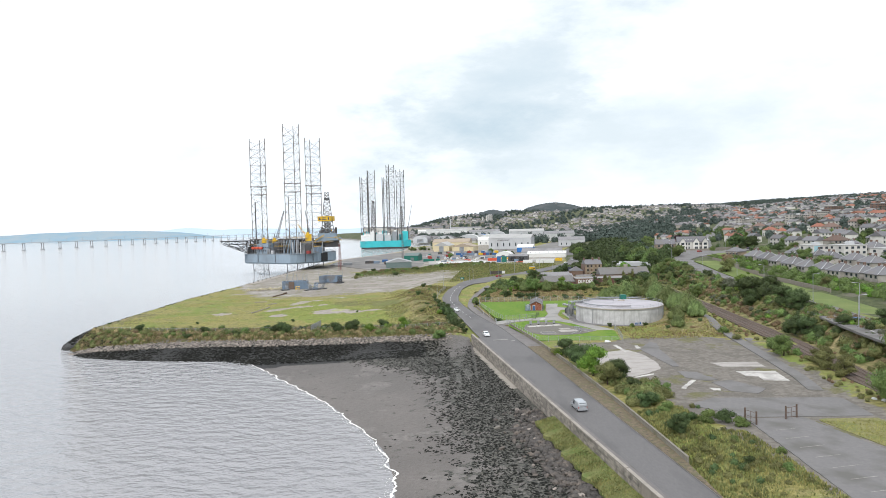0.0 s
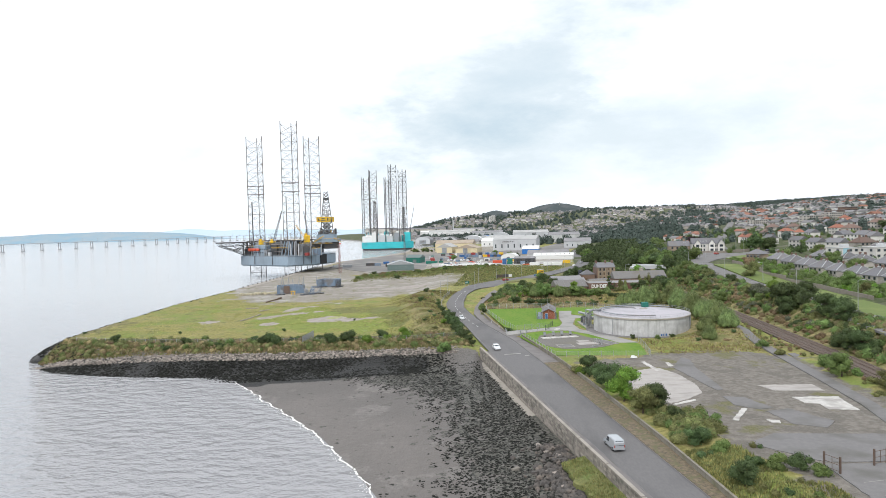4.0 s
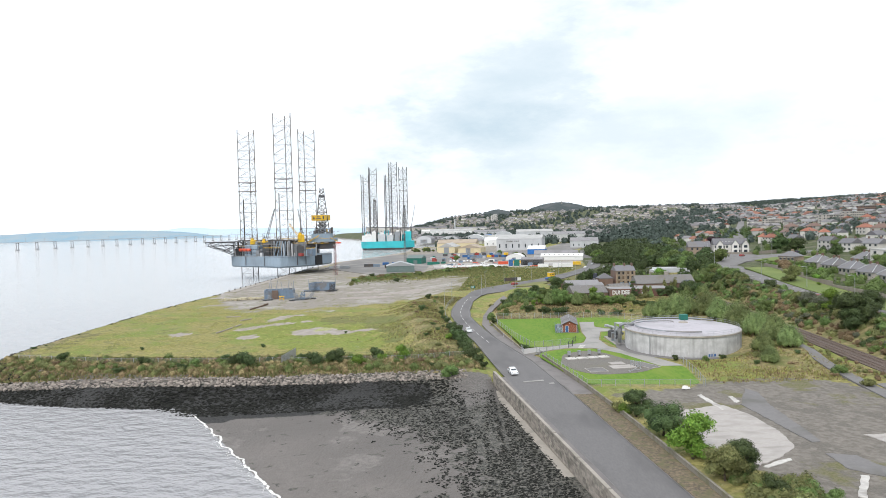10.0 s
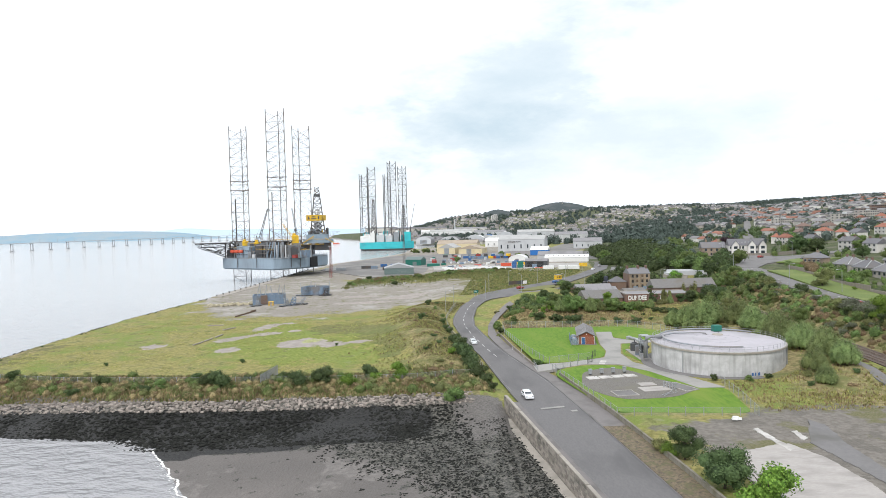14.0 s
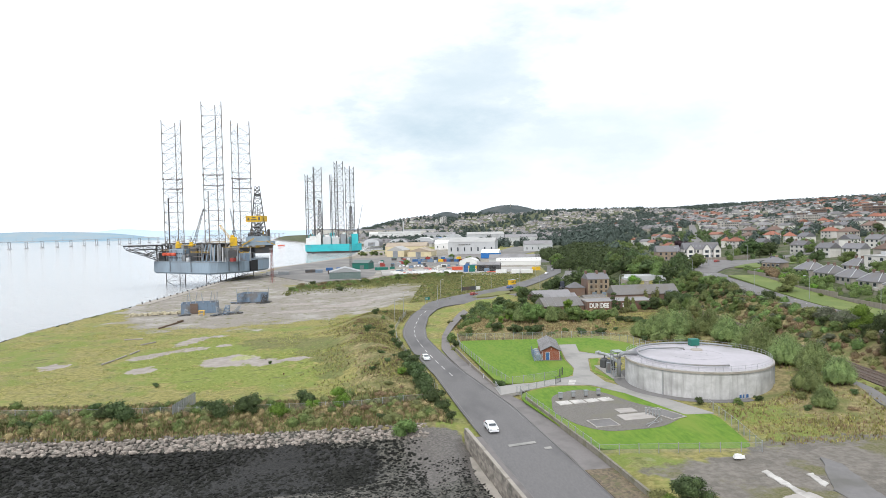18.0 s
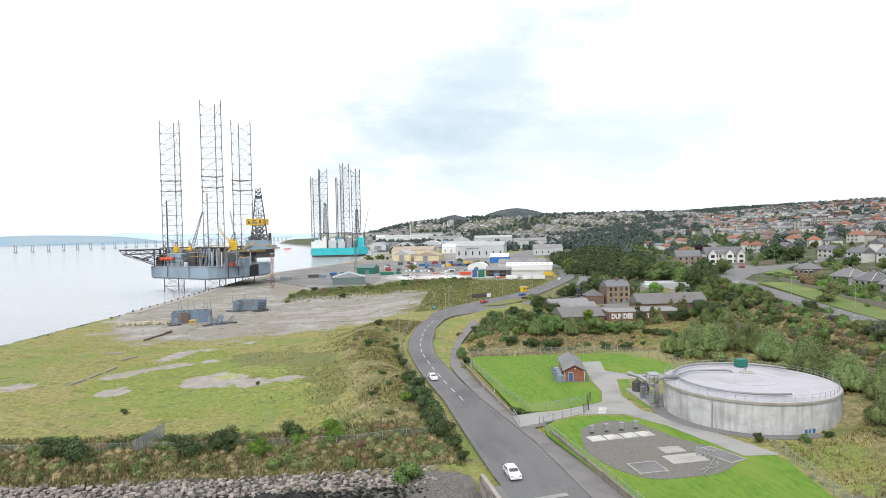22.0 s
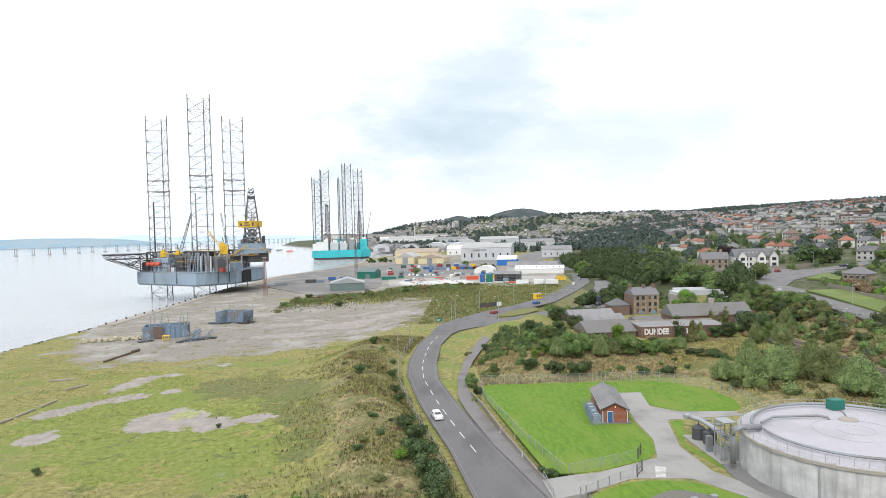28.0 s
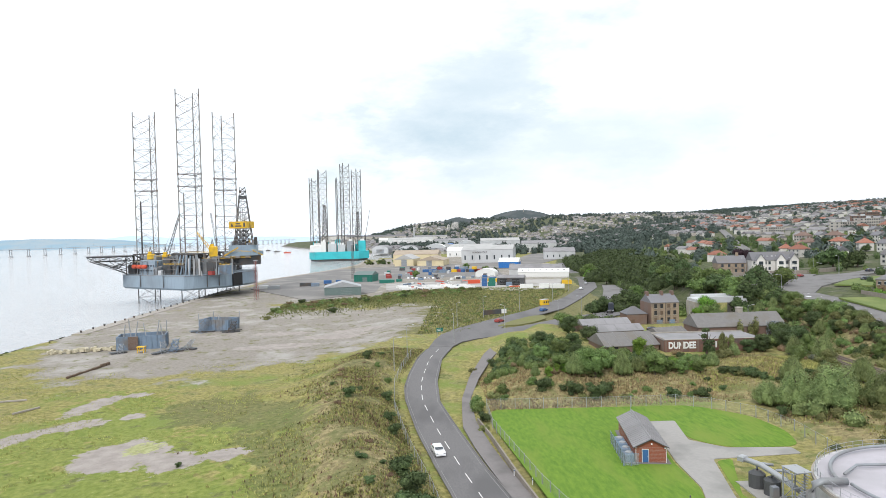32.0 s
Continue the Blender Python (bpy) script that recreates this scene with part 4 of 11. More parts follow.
# footpath on the landward side, which leaves the road to the north
PATH_R = lerp_line([(90, -300), (36.0, 120), (30.0, 176), (30.4, 198), (29.9, 203), (25.2, 236), (22.6, 244), (18.6, 267), (15.6, 290), (14.2, 306), (14.6, 322), (18.4, 339), (25, 360), (33, 377), (40, 388)])
PATH_L = lerp_line([(89, -300), (34.0, 120), (28.0, 176), (25.6, 203), (20.0, 244), (15.6, 267), (12.4, 290), (11.2, 303), (12.6, 322), (16.2, 341), (22.6, 363), (30, 381), (37, 391)])
path_z = lambda y: float(ROAD_Z(y)) + 0.11 + 0.9 * float(sstep(325, 370, y))
solo("footpath", strip(lambda y: max(float(PATH_L(y)), float(ROAD_RIGHT(y)) + 0.16 if y < 300 else -99), PATH_R, ys_of(198, 391, 4), path_z), MAT["path"], "asphalt footpath leaving the road beside a grass island", "footpath", kind="structure")

# painted lines
g = Geo()
cen = lambda y: (float(ROAD_LEFT(y)) + float(ROAD_RIGHT(y))) / 2
for k in range(14):
    a = 266 + k * 8.1
    b = a + 4.2
    if b > 378:
        break
    g.sweep([(cen(a) - 0.09, a, float(ROAD_Z(a)) + 0.012), (cen(b) - 0.09, b, float(ROAD_Z(b)) + 0.012)], [(cen(a) + 0.09, a, float(ROAD_Z(a)) + 0.012), (cen(b) + 0.09, b, float(ROAD_Z(b)) + 0.012)])
solo("road_markings", g, MAT["road_paint"], "worn white centre dashes and edge lines on the asphalt", "road marking", kind="structure")
g = Geo()
for f, off in ((ROAD_LEFT, 0.45), (ROAD_RIGHT, -0.45)):
    pts = ys_of(226, 376, 5)
    g.sweep([(float(f(y)) + off - 0.04, y, float(ROAD_Z(y)) + 0.012) for y in pts], [(float(f(y)) + off + 0.04, y, float(ROAD_Z(y)) + 0.012) for y in pts])
solo("edge_lines", g, surface("faded_paint", (0.30, 0.29, 0.285), (0.2, 0.195, 0.19), 0.4, 0.9, 0.1), "faded edge lines along the asphalt", "road marking", kind="structure")
g = Geo()
g.quad((16.5, 210.0, 5.014), (21.5, 211.3, 5.014), (21.4, 212.4, 5.014), (16.4, 211.1, 5.014))
g.quad((22.3, 208.0, 5.014), (23.6, 208.3, 5.014), (23.5, 209.4, 5.014), (22.2, 209.1, 5.014))
solo("patch_repair", g, MAT["drive"], "pale concrete repair strips across the asphalt", "road patch", kind="structure")


# ---------------------------------------------------------------- walls along the road
def wall_along(name, line, z_top, z_foot, thick, material, label, coping=True, cap="coping"):
    """A wall through plan points, with separate coping stones."""
    g, c = Geo(), []
    for (ax, ay), (bx, by) in zip(line, line[1:]):
        n = math.hypot(bx - ax, by - ay)
        turn = math.atan2(by - ay, bx - ax)
        zt, zf = z_top((ax + bx) / 2, (ay + by) / 2), z_foot((ax + bx) / 2, (ay + by) / 2)
        g.box((ax + bx) / 2, (ay + by) / 2, zf, n + 0.02, thick, zt - zf, turn)
        for k in range(int(n / 1.5)):
            u = (k + 0.5) * 1.5 / n
            c.append((ax + u * (bx - ax), ay + u * (by - ay), zt, turn))
    w = solo(name, g, material, label, "wall", kind="structure")
    if coping:
        me = Geo().box(0, 0, 0, 1.46, thick + 0.12, 0.14, 0, 0.03).mesh("coping", MAT[cap])
        for x, y, z, turn in c:
            o = new("coping", me)
            o.matrix_basis = pose(x, y, z - 0.01, 0, 0, math.degrees(turn))
            o.parent = w
    return w


sea_line = [(SEA_WALL_X(y), y) for y in ys_of(60, 219, 12)]
SEA_WALL = wall_along("sea_wall", sea_line, lambda x, y: 5.0 + 0.75, lambda x, y: 0.6, 0.5, MAT["stone_wall"], "weathered masonry sea wall beside the road")
LANDWALL = lerp_line([(38.6, 100), (36.9, 131), (33.0, 177), (30.2, 203), (25.0, 238)])
land_line = [(float(LANDWALL(y)), y) for y in ys_of(100, 238, 11)]
wall_along("road_wall", land_line, lambda x, y: 5.95, lambda x, y: 4.5, 0.3, MAT["mossy_wall"], "low mossy boundary wall along the road", True, "mossy_wall")
ledge = Geo().sweep([(SEA_WALL_X(y) - 1.9, y, 2.1) for y in ys_of(159, 218, 8)], [(SEA_WALL_X(y) - 0.2, y, 2.25) for y in ys_of(159, 218, 8)], 1.6)
solo("wall_footing", ledge, MAT["coping"], "stepped concrete footing of the sea wall", "footing", kind="structure")


# ---------------------------------------------------------------- compound paving
def slab(name, pts, z, material, label, category, thick=0.25, kind="structure"):
    return solo(name, Geo().prism(pts, z - thick, z), material, label, category, kind=kind)


def rounded(pts, r=2.0, n=4):
    """A plan outline with its corners rounded."""
    out = []
    for i, p in enumerate(pts):
        a, b = Vector(pts[i - 1]), Vector(pts[(i + 1) % len(pts)])
        p = Vector(p)
        ra, rb = min(r, (a - p).length * 0.45), min(r, (b - p).length * 0.45)
        s, e = p + (a - p).normalized() * ra, p + (b - p).normalized() * rb
        for k in range(n + 1):
            u = k / n
            out.append(tuple(s * (1 - u) ** 2 + p * 2 * u * (1 - u) + e * u * u))
    return out


LZ = 5.42
slab("lawn_north", rounded([(21.5, 252.5), (29, 252.2), (40.5, 257.5), (43.2, 266), (43.4, 276), (47.5, 299), (53, 299), (50.8, 288), (55.5, 282.4), (68, 281.5), (70.5, 290), (69, 300), (61, 309), (18, 311.5), (17, 300)], 3.0), LZ, MAT["lawn"], "mown bright green lawn inside the compound", "lawn")
slab("lawn_south", rounded([(25.2, 243.5), (33.5, 248.2), (42, 247.2), (49, 237.5), (59, 221.6), (56.2, 203), (30.2, 206), (24.0, 238)], 3.0), LZ, MAT["lawn"], "mown bright green lawn round the gravel pad", "lawn")
slab("lawn_tank", rounded([(47.8, 263), (53.5, 277), (50.6, 276.4), (47, 262), (50, 243.5), (54, 238), (51.5, 246)], 1.0), LZ - 0.02, MAT["lawn"], "strip of mown grass beside the tank", "lawn")
DZ = 5.45
slab("compound_drive", rounded([(25.2, 244.6), (33.5, 249.0), (42.3, 248.0), (47.5, 239.6), (53.2, 222.6), (59.3, 222.4), (52.6, 238.6), (46.6, 250.4), (46.4, 262), (50.4, 277.2), (66, 278), (66, 281.2), (55.3, 282.2), (50.6, 287), (52.9, 298.6), (47.6, 298.8), (44, 277), (43.3, 266), (40.6, 257.2), (29, 251.8), (25.6, 251.5)], 0.6), DZ, MAT["drive"], "pale concrete drive through the compound", "drive")
slab("drive_patch", [(37.2, 249.2), (38.6, 248.8), (40.2, 252.8), (38.8, 253.6)], DZ + 0.012, MAT["white_slab"], "pale repaired strip across the concrete drive", "drive", 0.1)
slab("gravel_pad", rounded([(28.4, 228), (31, 240), (38, 244.8), (43, 241.2), (46.4, 232), (53.6, 222.4), (46, 215.6), (35, 214.2), (30.8, 219)], 3.0), DZ + 0.02, MAT["gravel"], "oval pad of grey gravel", "gravel pad")
slab("tank_apron", [(67 + 18.4 * math.cos(a), 247.6 + 18.4 * math.sin(a)) for a in [2 * math.pi * k / 48 for k in range(48)]], 5.475, MAT["old_asphalt"], "dark paved strip round the tank foot", "apron")

solo("drive_ramp", Geo().sweep([(20.4, 243.9, 4.95), (23.0, 244.3, 5.2), (25.4, 244.5, 5.45)], [(20.2, 251.4, 4.93), (23.2, 251.5, 5.2), (25.8, 251.6, 5.45)], 0.7), MAT["drive"], "concrete ramp from the road up to the compound gate", "drive", kind="structure")

# ---------------------------------------------------------------- drilling rigs, quay masts, bridge, distant hills
def lattice(g, a, b, wa, wb, n, r, legs=4, turn=0.0, cross=True):
    """A tapering lattice tower from a to b with the widths wa and wb; chords are left to the caller."""
    a, b = Vector(a), Vector(b)
    ring = lambda u: [a.lerp(b, u) + Vector((math.cos(turn + 2 * math.pi * k / legs), math.sin(turn + 2 * math.pi * k / legs), 0)) * (wa + (wb - wa) * u) for k in range(legs)]
    for i in range(n):
        lo, hi = ring(i / n), ring((i + 1) / n)
        for k in range(legs):
            j = (k + 1) % legs
            g.beam(lo[k], lo[j], r, 3)
            if cross:
                g.beam(lo[k], hi[j], r, 3)
                g.beam(lo[j], hi[k], r, 3)
            else:
                g.beam(lo[k] if i % 2 else lo[j], hi[j] if i % 2 else hi[k], r, 3)
    return g


def jack_leg(rig, x, y, z0, z1, width, turn, bay, chord=0.5, brace=0.2, material="leg_steel"):
    r = width / math.sqrt(3)
    n = int((z1 - z0) / bay)
    z1 = z0 + n * bay
    leg = part("leg", lattice(Geo(), (x, y, z0), (x, y, z1), r, r, n, brace, 3, turn), MAT[material], rig, "latticed triangular leg of bare steel")
    for k in range(3):
        cx, cy = x + r * math.cos(turn + 2.0944 * k), y + r * math.sin(turn + 2.0944 * k)
        part("chord", Geo().cyl(cx, cy, z0, chord, z1 - z0 + 2.5, 6), MAT[material], leg)
    return leg


RX, RY = -150.0, 625.0
rig = thing("jackup_rig", "grey three-legged jack-up drilling rig standing off the quay", "drilling rig", "rigs", (RX, RY, 0))
DECK = 20.8
hull_line = [(-42.5, -4), (10.4, -41), (16, -38), (32, -24), (41, -2), (43, 12), (38, 22), (2, 44), (-38, 28)]
hull = part("hull", Geo().prism(hull_line, 12.6, DECK), MAT["hull_grey"], rig, "blue-grey steel hull with rust streaks")
part("bilge", Geo().add([(x * 0.965, y * 0.965, 11.4) for x, y in hull_line] + [(x, y, 12.62) for x, y in hull_line], [tuple(range(8, -1, -1))] + [(k, (k + 1) % 9, 9 + (k + 1) % 9, 9 + k) for k in range(9)]), MAT["hull_grey"], hull)
part("rubbing_strip", Geo().prism([(x * 1.006, y * 1.006) for x, y in hull_line], DECK - 0.5, DECK - 0.15), MAT["grey_steel"], hull)
# solid dark box on the hull face, painted as the slot's shade
part("slot", Geo().box(36.2, -14.2, 12.2, 9.5, 1.6, 8.4, 1.18), MAT["dark"], hull, "dark open slot in the stern")
for x_, y_ in ((-26, -15.9), (-6, -29.9), (22.5, -32.6), (28.5, -27.4)):
    part("anchor_rack", Geo().beam((x_, y_ - 0.6, 13), (x_, y_ - 0.5, DECK), 0.28, 5), MAT["dark_steel"], hull)
LEGS = [(-31, 14, 137.5, 1.65), (10.5, -20, 140, 1.62), (20.5, 20, 138, 1.95)]
for n_, (lx, ly, top, turn) in enumerate(LEGS):
    leg = jack_leg(rig, lx, ly, -4, top, 14.6, turn, 7.9, 0.36, 0.125)
    r_ = 14.6 / math.sqrt(3)
    tri_ = [(lx + r_ * math.cos(turn + 2.0944 * k), ly + r_ * math.sin(turn + 2.0944 * k)) for k in range(3)]
    for z in (78.0, 85.9):
        g = Geo()
        for k in range(3):
            g.beam((*tri_[k], z), (*tri_[(k + 1) % 3], z), 0.34, 4)
            g.cyl(*tri_[k], z - 0.7, 0.75, 1.4, 6)
        part("guide_ring", g, MAT["leg_steel"], leg)
    house = part("jack_house", lattice(Geo(), (lx, ly, DECK), (lx, ly, DECK + 13), 10.5, 10.5, 2, 0.42, 4, turn + 0.4), MAT["dark_steel"], rig, "open steel frame that holds the leg's jacks", kind="stuff")
    part("house_top", Geo().prism([(lx + 11 * math.cos(turn + 0.4 + math.pi / 2 * k), ly + 11 * math.sin(turn + 0.4 + math.pi / 2 * k)) for k in range(4)], DECK + 12.8, DECK + 13.5), MAT["dark_steel"], house)
    for k in range(8):
        a = turn + 0.4 + math.pi / 4 * k
        d_ = 10.5 if k % 2 == 0 else 7.6
        part("jack_column", Geo().box(lx + d_ * math.cos(a), ly + d_ * math.sin(a), DECK, 1.5, 1.5, 12.8, a, 0.2), MAT["grey_steel" if k % 2 == 0 else "leg_steel"], house)
part("riser", Geo().cyl(-34.5, 9.5, DECK, 0.55, 50, 6), MAT["dark_steel"], rig, "dark upright pipe inside the leg")
part("riser", Geo().cyl(6.4, -24, DECK, 0.45, 53, 6), MAT["leg_steel"], rig)
# deckhouse, machinery and deck clutter
rr = random.Random(11)
ang = math.atan2(-37, 53)
along = lambda u, v: (-42.5 + 52.9 * u - v * math.sin(ang), -4 - 37 * u + v * math.cos(ang))
dh = part("deckhouse", Geo().box(*along(0.36, 7.5), DECK, 16, 9, 9.4, ang, 0.3), MAT["hull_grey"], rig, "blue-grey accommodation block")
for row_ in range(2):
    for k in range(6):
        p_ = along(0.25 + 0.043 * k, 2.9)
        part("window", Geo().box(*p_, DECK + 2.2 + 3.2 * row_, 1.1, 0.3, 1.0, ang), MAT["glass"], dh)
part("upper_deckhouse", Geo().box(*along(0.3, 12), DECK + 9.4, 14, 9, 3.2, ang, 0.2), MAT["grey_steel"], rig)
part("plant_house", Geo().box(*along(0.62, 9.5), DECK, 8, 8, 10.8, ang, 0.6), MAT["dark_steel"], rig, "dark grey machinery house")
part("control_cabin", Geo().box(*along(0.6, 2.4), DECK, 3.2, 2.6, 3.0, ang, 0.2), MAT["cladding"], rig, "pale control cabin at the deck edge")
for u, v, sx, sy, h, mt in ((0.08, 6, 7, 6, 6.5, "dark_steel"), (0.16, 9, 6, 6, 9, "grey_steel"), (0.5, 14, 9, 7, 12, "grey_steel"), (0.5, 4, 4, 3, 5, "grey_steel"), (0.56, 20, 10, 9, 13.6, "dark_steel"), (0.74, 20, 8, 8, 10, "grey_steel"), (0.86, 18, 9, 7, 12.5, "dark_steel"), (0.98, 20, 8, 7, 10, "grey_steel"), (1.12, 18, 8, 7, 8, "dark_steel"), (1.2, 11, 3.5, 3, 2.6, "red"), (1.24, 20, 7, 6, 6, "steel_blue"), (0.3, 26, 16, 10, 9, "grey_steel"), (0.68, 34, 14, 10, 9, "grey_steel")):
    m = part("deck_module", Geo().box(*along(u, v), DECK, sx, sy, h, ang + rr.uniform(-0.06, 0.06), 0.25), MAT[mt], rig)
    part("module_rail", lattice(Geo(), (*along(u, v), DECK + h), (*along(u, v), DECK + h + 1.1), sx * 0.6, sx * 0.6, 1, 0.07, 4, ang + 0.785, False), MAT["yellow" if rr.random() < 0.4 else "dark_steel"], m)
for k in range(72):   # stand pipes, vents and stanchions
    bx, by = along(rr.uniform(0.02, 1.3), rr.uniform(1.5, 24))
    part("deck_pipe", Geo().cyl(bx, by, DECK, rr.uniform(0.15, 0.55), rr.uniform(3, 13), 7), MAT[rr.choice(["dark_steel", "grey_steel", "leg_steel", "galvanised", "hull_grey"])], rig)
for u in (0.94, 1.02, 1.1):
    part("vent_stack", Geo().cyl(*along(u, 7), DECK, 0.55, 10.5, 8), MAT["cladding"], rig, "pale upright vent pipe")
g = Geo()
for k in range(26):   # pipework between the modules
    a_, b_ = along(rr.uniform(0.05, 1.1), rr.uniform(2, 16)), along(rr.uniform(0.1, 1.2), rr.uniform(2, 16))
    z = DECK + rr.uniform(3, 12)
    if math.hypot(a_[0] - b_[0], a_[1] - b_[1]) < 24:
        g.beam((*a_, z), (*b_, z + rr.uniform(-0.6, 0.6)), rr.uniform(0.1, 0.28), 5)
part("pipe_run", g, MAT["leg_steel"], rig)
for u0, u1, v, z in ((0.02, 0.5, 5, 7.5), (0.62, 0.95, 3, 6.2), (0.2, 0.6, 8, 11), (0.7, 1.15, 12, 13.4)):
    a_, b_ = along(u0, v), along(u1, v)
    wk = part("walkway", Geo().beam((*a_, DECK + z), (*b_, DECK + z), 0.3, 4), MAT["dark_steel"], rig)
    part("walkway_rail", Geo().beam((*a_, DECK + z + 1.2), (*b_, DECK + z + 1.2), 0.1, 4).beam((*a_, DECK + z + 0.7), (*b_, DECK + z + 0.7), 0.07, 4), MAT["yellow"], wk)
for k in range(4):   # slanting braces of the leg frame nearest the shore
    part("frame_brace", Geo().beam((*along(0.8 + 0.07 * k, 4), DECK), (*along(0.88 + 0.05 * k, 4), DECK + 12.5), 0.42, 6), MAT["hull_grey"], rig)
rail = Geo()
for (ax, ay), (bx, by) in zip(hull_line, hull_line[1:] + hull_line[:1]):
    n = max(2, int(math.hypot(bx - ax, by - ay) / 2.5))
    for k in range(n):
        u = k / n
        rail.cyl(ax + u * (bx - ax), ay + u * (by - ay), DECK, 0.06, 1.2, 4)
    for z in (0.6, 1.2):
        rail.beam((ax, ay, DECK + z), (bx, by, DECK + z), 0.05, 4)
part("deck_rail", rail, MAT["grey_steel"], rig, "grey handrail round the deck")
for k in range(3):
    bx, by = along(0.2 + 0.082 * k, 0.6)
    dx, dy = math.cos(ang), math.sin(ang)
    boat = part("lifeboat", Geo().tube([(bx + dx * q, by + dy * q, DECK + 5.4) for q in (-2.0, -1.6)], 0.75, 10).tube([(bx + dx * q, by + dy * q, DECK + 5.4) for q in (-1.6, -1.0, 1.0, 1.6)], 1.35, 10).tube([(bx + dx * q, by + dy * q, DECK + 5.4) for q in (1.6, 2.0)], 0.75, 10), MAT["orange"], rig, "orange enclosed lifeboat hung from davits", True)
    part("davit", Geo().beam((bx - dy * 2.0, by + dx * 2.0, DECK), (bx - dy * 2.0, by + dx * 2.0, DECK + 8.6), 0.25).beam((bx - dy * 2.0, by + dx * 2.0, DECK + 8.6), (bx + dy * 0.4, by - dx * 0.4, DECK + 8.8), 0.25), MAT["grey_steel"], boat)
# helideck on its truss
HX, HY, HR, HZ = -49.5, -6.0, 15.6, 33.0
ring = lambda r, z: [(HX + r * math.cos(math.pi / 4 * k + 0.39), HY + r * math.sin(math.pi / 4 * k + 0.39), z) for k in range(8)]
heli = part("helideck", Geo().prism([p[:2] for p in ring(HR - 1.5, 0)], HZ, HZ + 0.5), MAT["dark_steel"], rig, "eight-sided helicopter deck on a truss")
tr = Geo()
hi, lo = ring(HR - 1.6, HZ - 0.1), ring(HR - 3.5, HZ - 3.0)
for k in range(8):
    j = (k + 1) % 8
    tr.beam(lo[k], lo[j], 0.2).beam(hi[k], lo[k], 0.18).beam(hi[k], lo[j], 0.15).beam(lo[k], hi[j], 0.15).beam(hi[k], hi[j], 0.22)
    tr.beam(lo[k], lo[(k + 3) % 8], 0.16)
foot = [(-38.5, -7.5), (-40.5, -3), (-39, 6), (-37, 14)]
for k, q in enumerate((3, 4, 5, 2, 6, 3, 4, 5)):
    f = foot[k % 4]
    tr.beam(lo[q], (*f, DECK + 0.5), 0.24)
    tr.beam(Vector(lo[q]).lerp(Vector((*f, DECK)), 0.5), (*foot[(k + 1) % 4], DECK + 9.5), 0.17)
for f in foot:
    tr.beam((*f, DECK), (*f, HZ - 0.2), 0.3)
for z in (4.5, 9.0):
    for a_, b_ in zip(foot, foot[1:]):
        tr.beam((*a_, DECK + z), (*b_, DECK + z), 0.2).beam((*a_, DECK + z - 4.5), (*b_, DECK + z), 0.15)
part("truss", tr, MAT["dark_steel"], heli)
net = Geo()
ni, no = ring(HR - 1.5, HZ + 0.3), ring(HR + 0.6, HZ + 0.75)
for k in range(8):
    net.quad(ni[k], ni[(k + 1) % 8], no[(k + 1) % 8], no[k])
part("safety_net", net, MAT["grey_steel"], heli)
# cantilever, drill floor and derrick
ca = 0.3
cant = part("cantilever", Geo().box(30, -7, DECK + 4.6, 32, 2.2, 0.8, ca).box(30, -7, DECK + 8.6, 32, 2.2, 0.8, ca).box(28, 7, DECK + 4.6, 32, 2.2, 4.8, ca), MAT["dark_steel"], rig, "dark cantilever beams carrying the drill floor")
g = Geo()
for k in range(10):
    p_ = lambda u, z: (30 + (u - 0.5) * 32 * math.cos(ca), -7 + (u - 0.5) * 32 * math.sin(ca), DECK + z)
    g.beam(p_(k / 10, 5), p_((k + 0.5) / 10, 8.8), 0.3).beam(p_((k + 0.5) / 10, 8.8), p_((k + 1) / 10, 5), 0.3)
    if k % 2 == 0:
        part("pipe_rack", Geo().box(*p_((k + 0.5) / 10, 0)[:2], DECK + 9.4, 3.0, 6.0, rr.uniform(0.5, 1.6), ca, 0.1), MAT[rr.choice(["leg_steel", "rail", "grey_steel"])], cant)
part("beam_web", g, MAT["dark_steel"], cant)
part("walkway", Geo().box(29, -9.0, DECK + 9.2, 30, 1.2, 0.25, ca).box(29, -9.6, DECK + 10.3, 30, 0.12, 0.14, ca).box(29, -9.6, DECK + 9.8, 30, 0.1, 0.1, ca), MAT["yellow"], cant)
floor_ = part("drill_floor", Geo().prism([(27, -9), (48, -4), (50, 4), (46, 14), (28, 9)], 31.5, 34.4).prism([(29, -6), (46, -1), (45, 11), (29, 8)], 34.4, 38.6), MAT["hull_grey"], rig, "boxed-in blue-grey drill floor")
part("under_floor", Geo().prism([(36, -6), (49, -1), (47, 10), (36, 8)], 25.2, 31.5), MAT["dark_steel"], floor_)
part("stair", Geo().beam((27, -9.6, 31.8), (36, -8, 37.2), 0.5, 4), MAT["yellow"], floor_)
part("stair", Geo().beam((45, -5.4, 35.0), (51, -1.6, 31.4), 0.4, 4), MAT["yellow"], floor_)
part("floor_rail", lattice(Geo(), (38, 2, 34.4), (38, 2, 35.7), 12, 12, 1, 0.09, 4, 0.6, False), MAT["yellow"], floor_)
for k in range(14):
    part("floor_gear", Geo().box(38 + rr.uniform(-8, 8), 2 + rr.uniform(-6, 5), 38.6, rr.uniform(0.8, 2.4), rr.uniform(0.8, 2.0), rr.uniform(1.5, 6), rr.uniform(0, 1), 0.1), MAT[rr.choice(["dark_steel", "grey_steel", "leg_steel", "yellow"])], floor_)
DX, DY = 37.0, 4.0
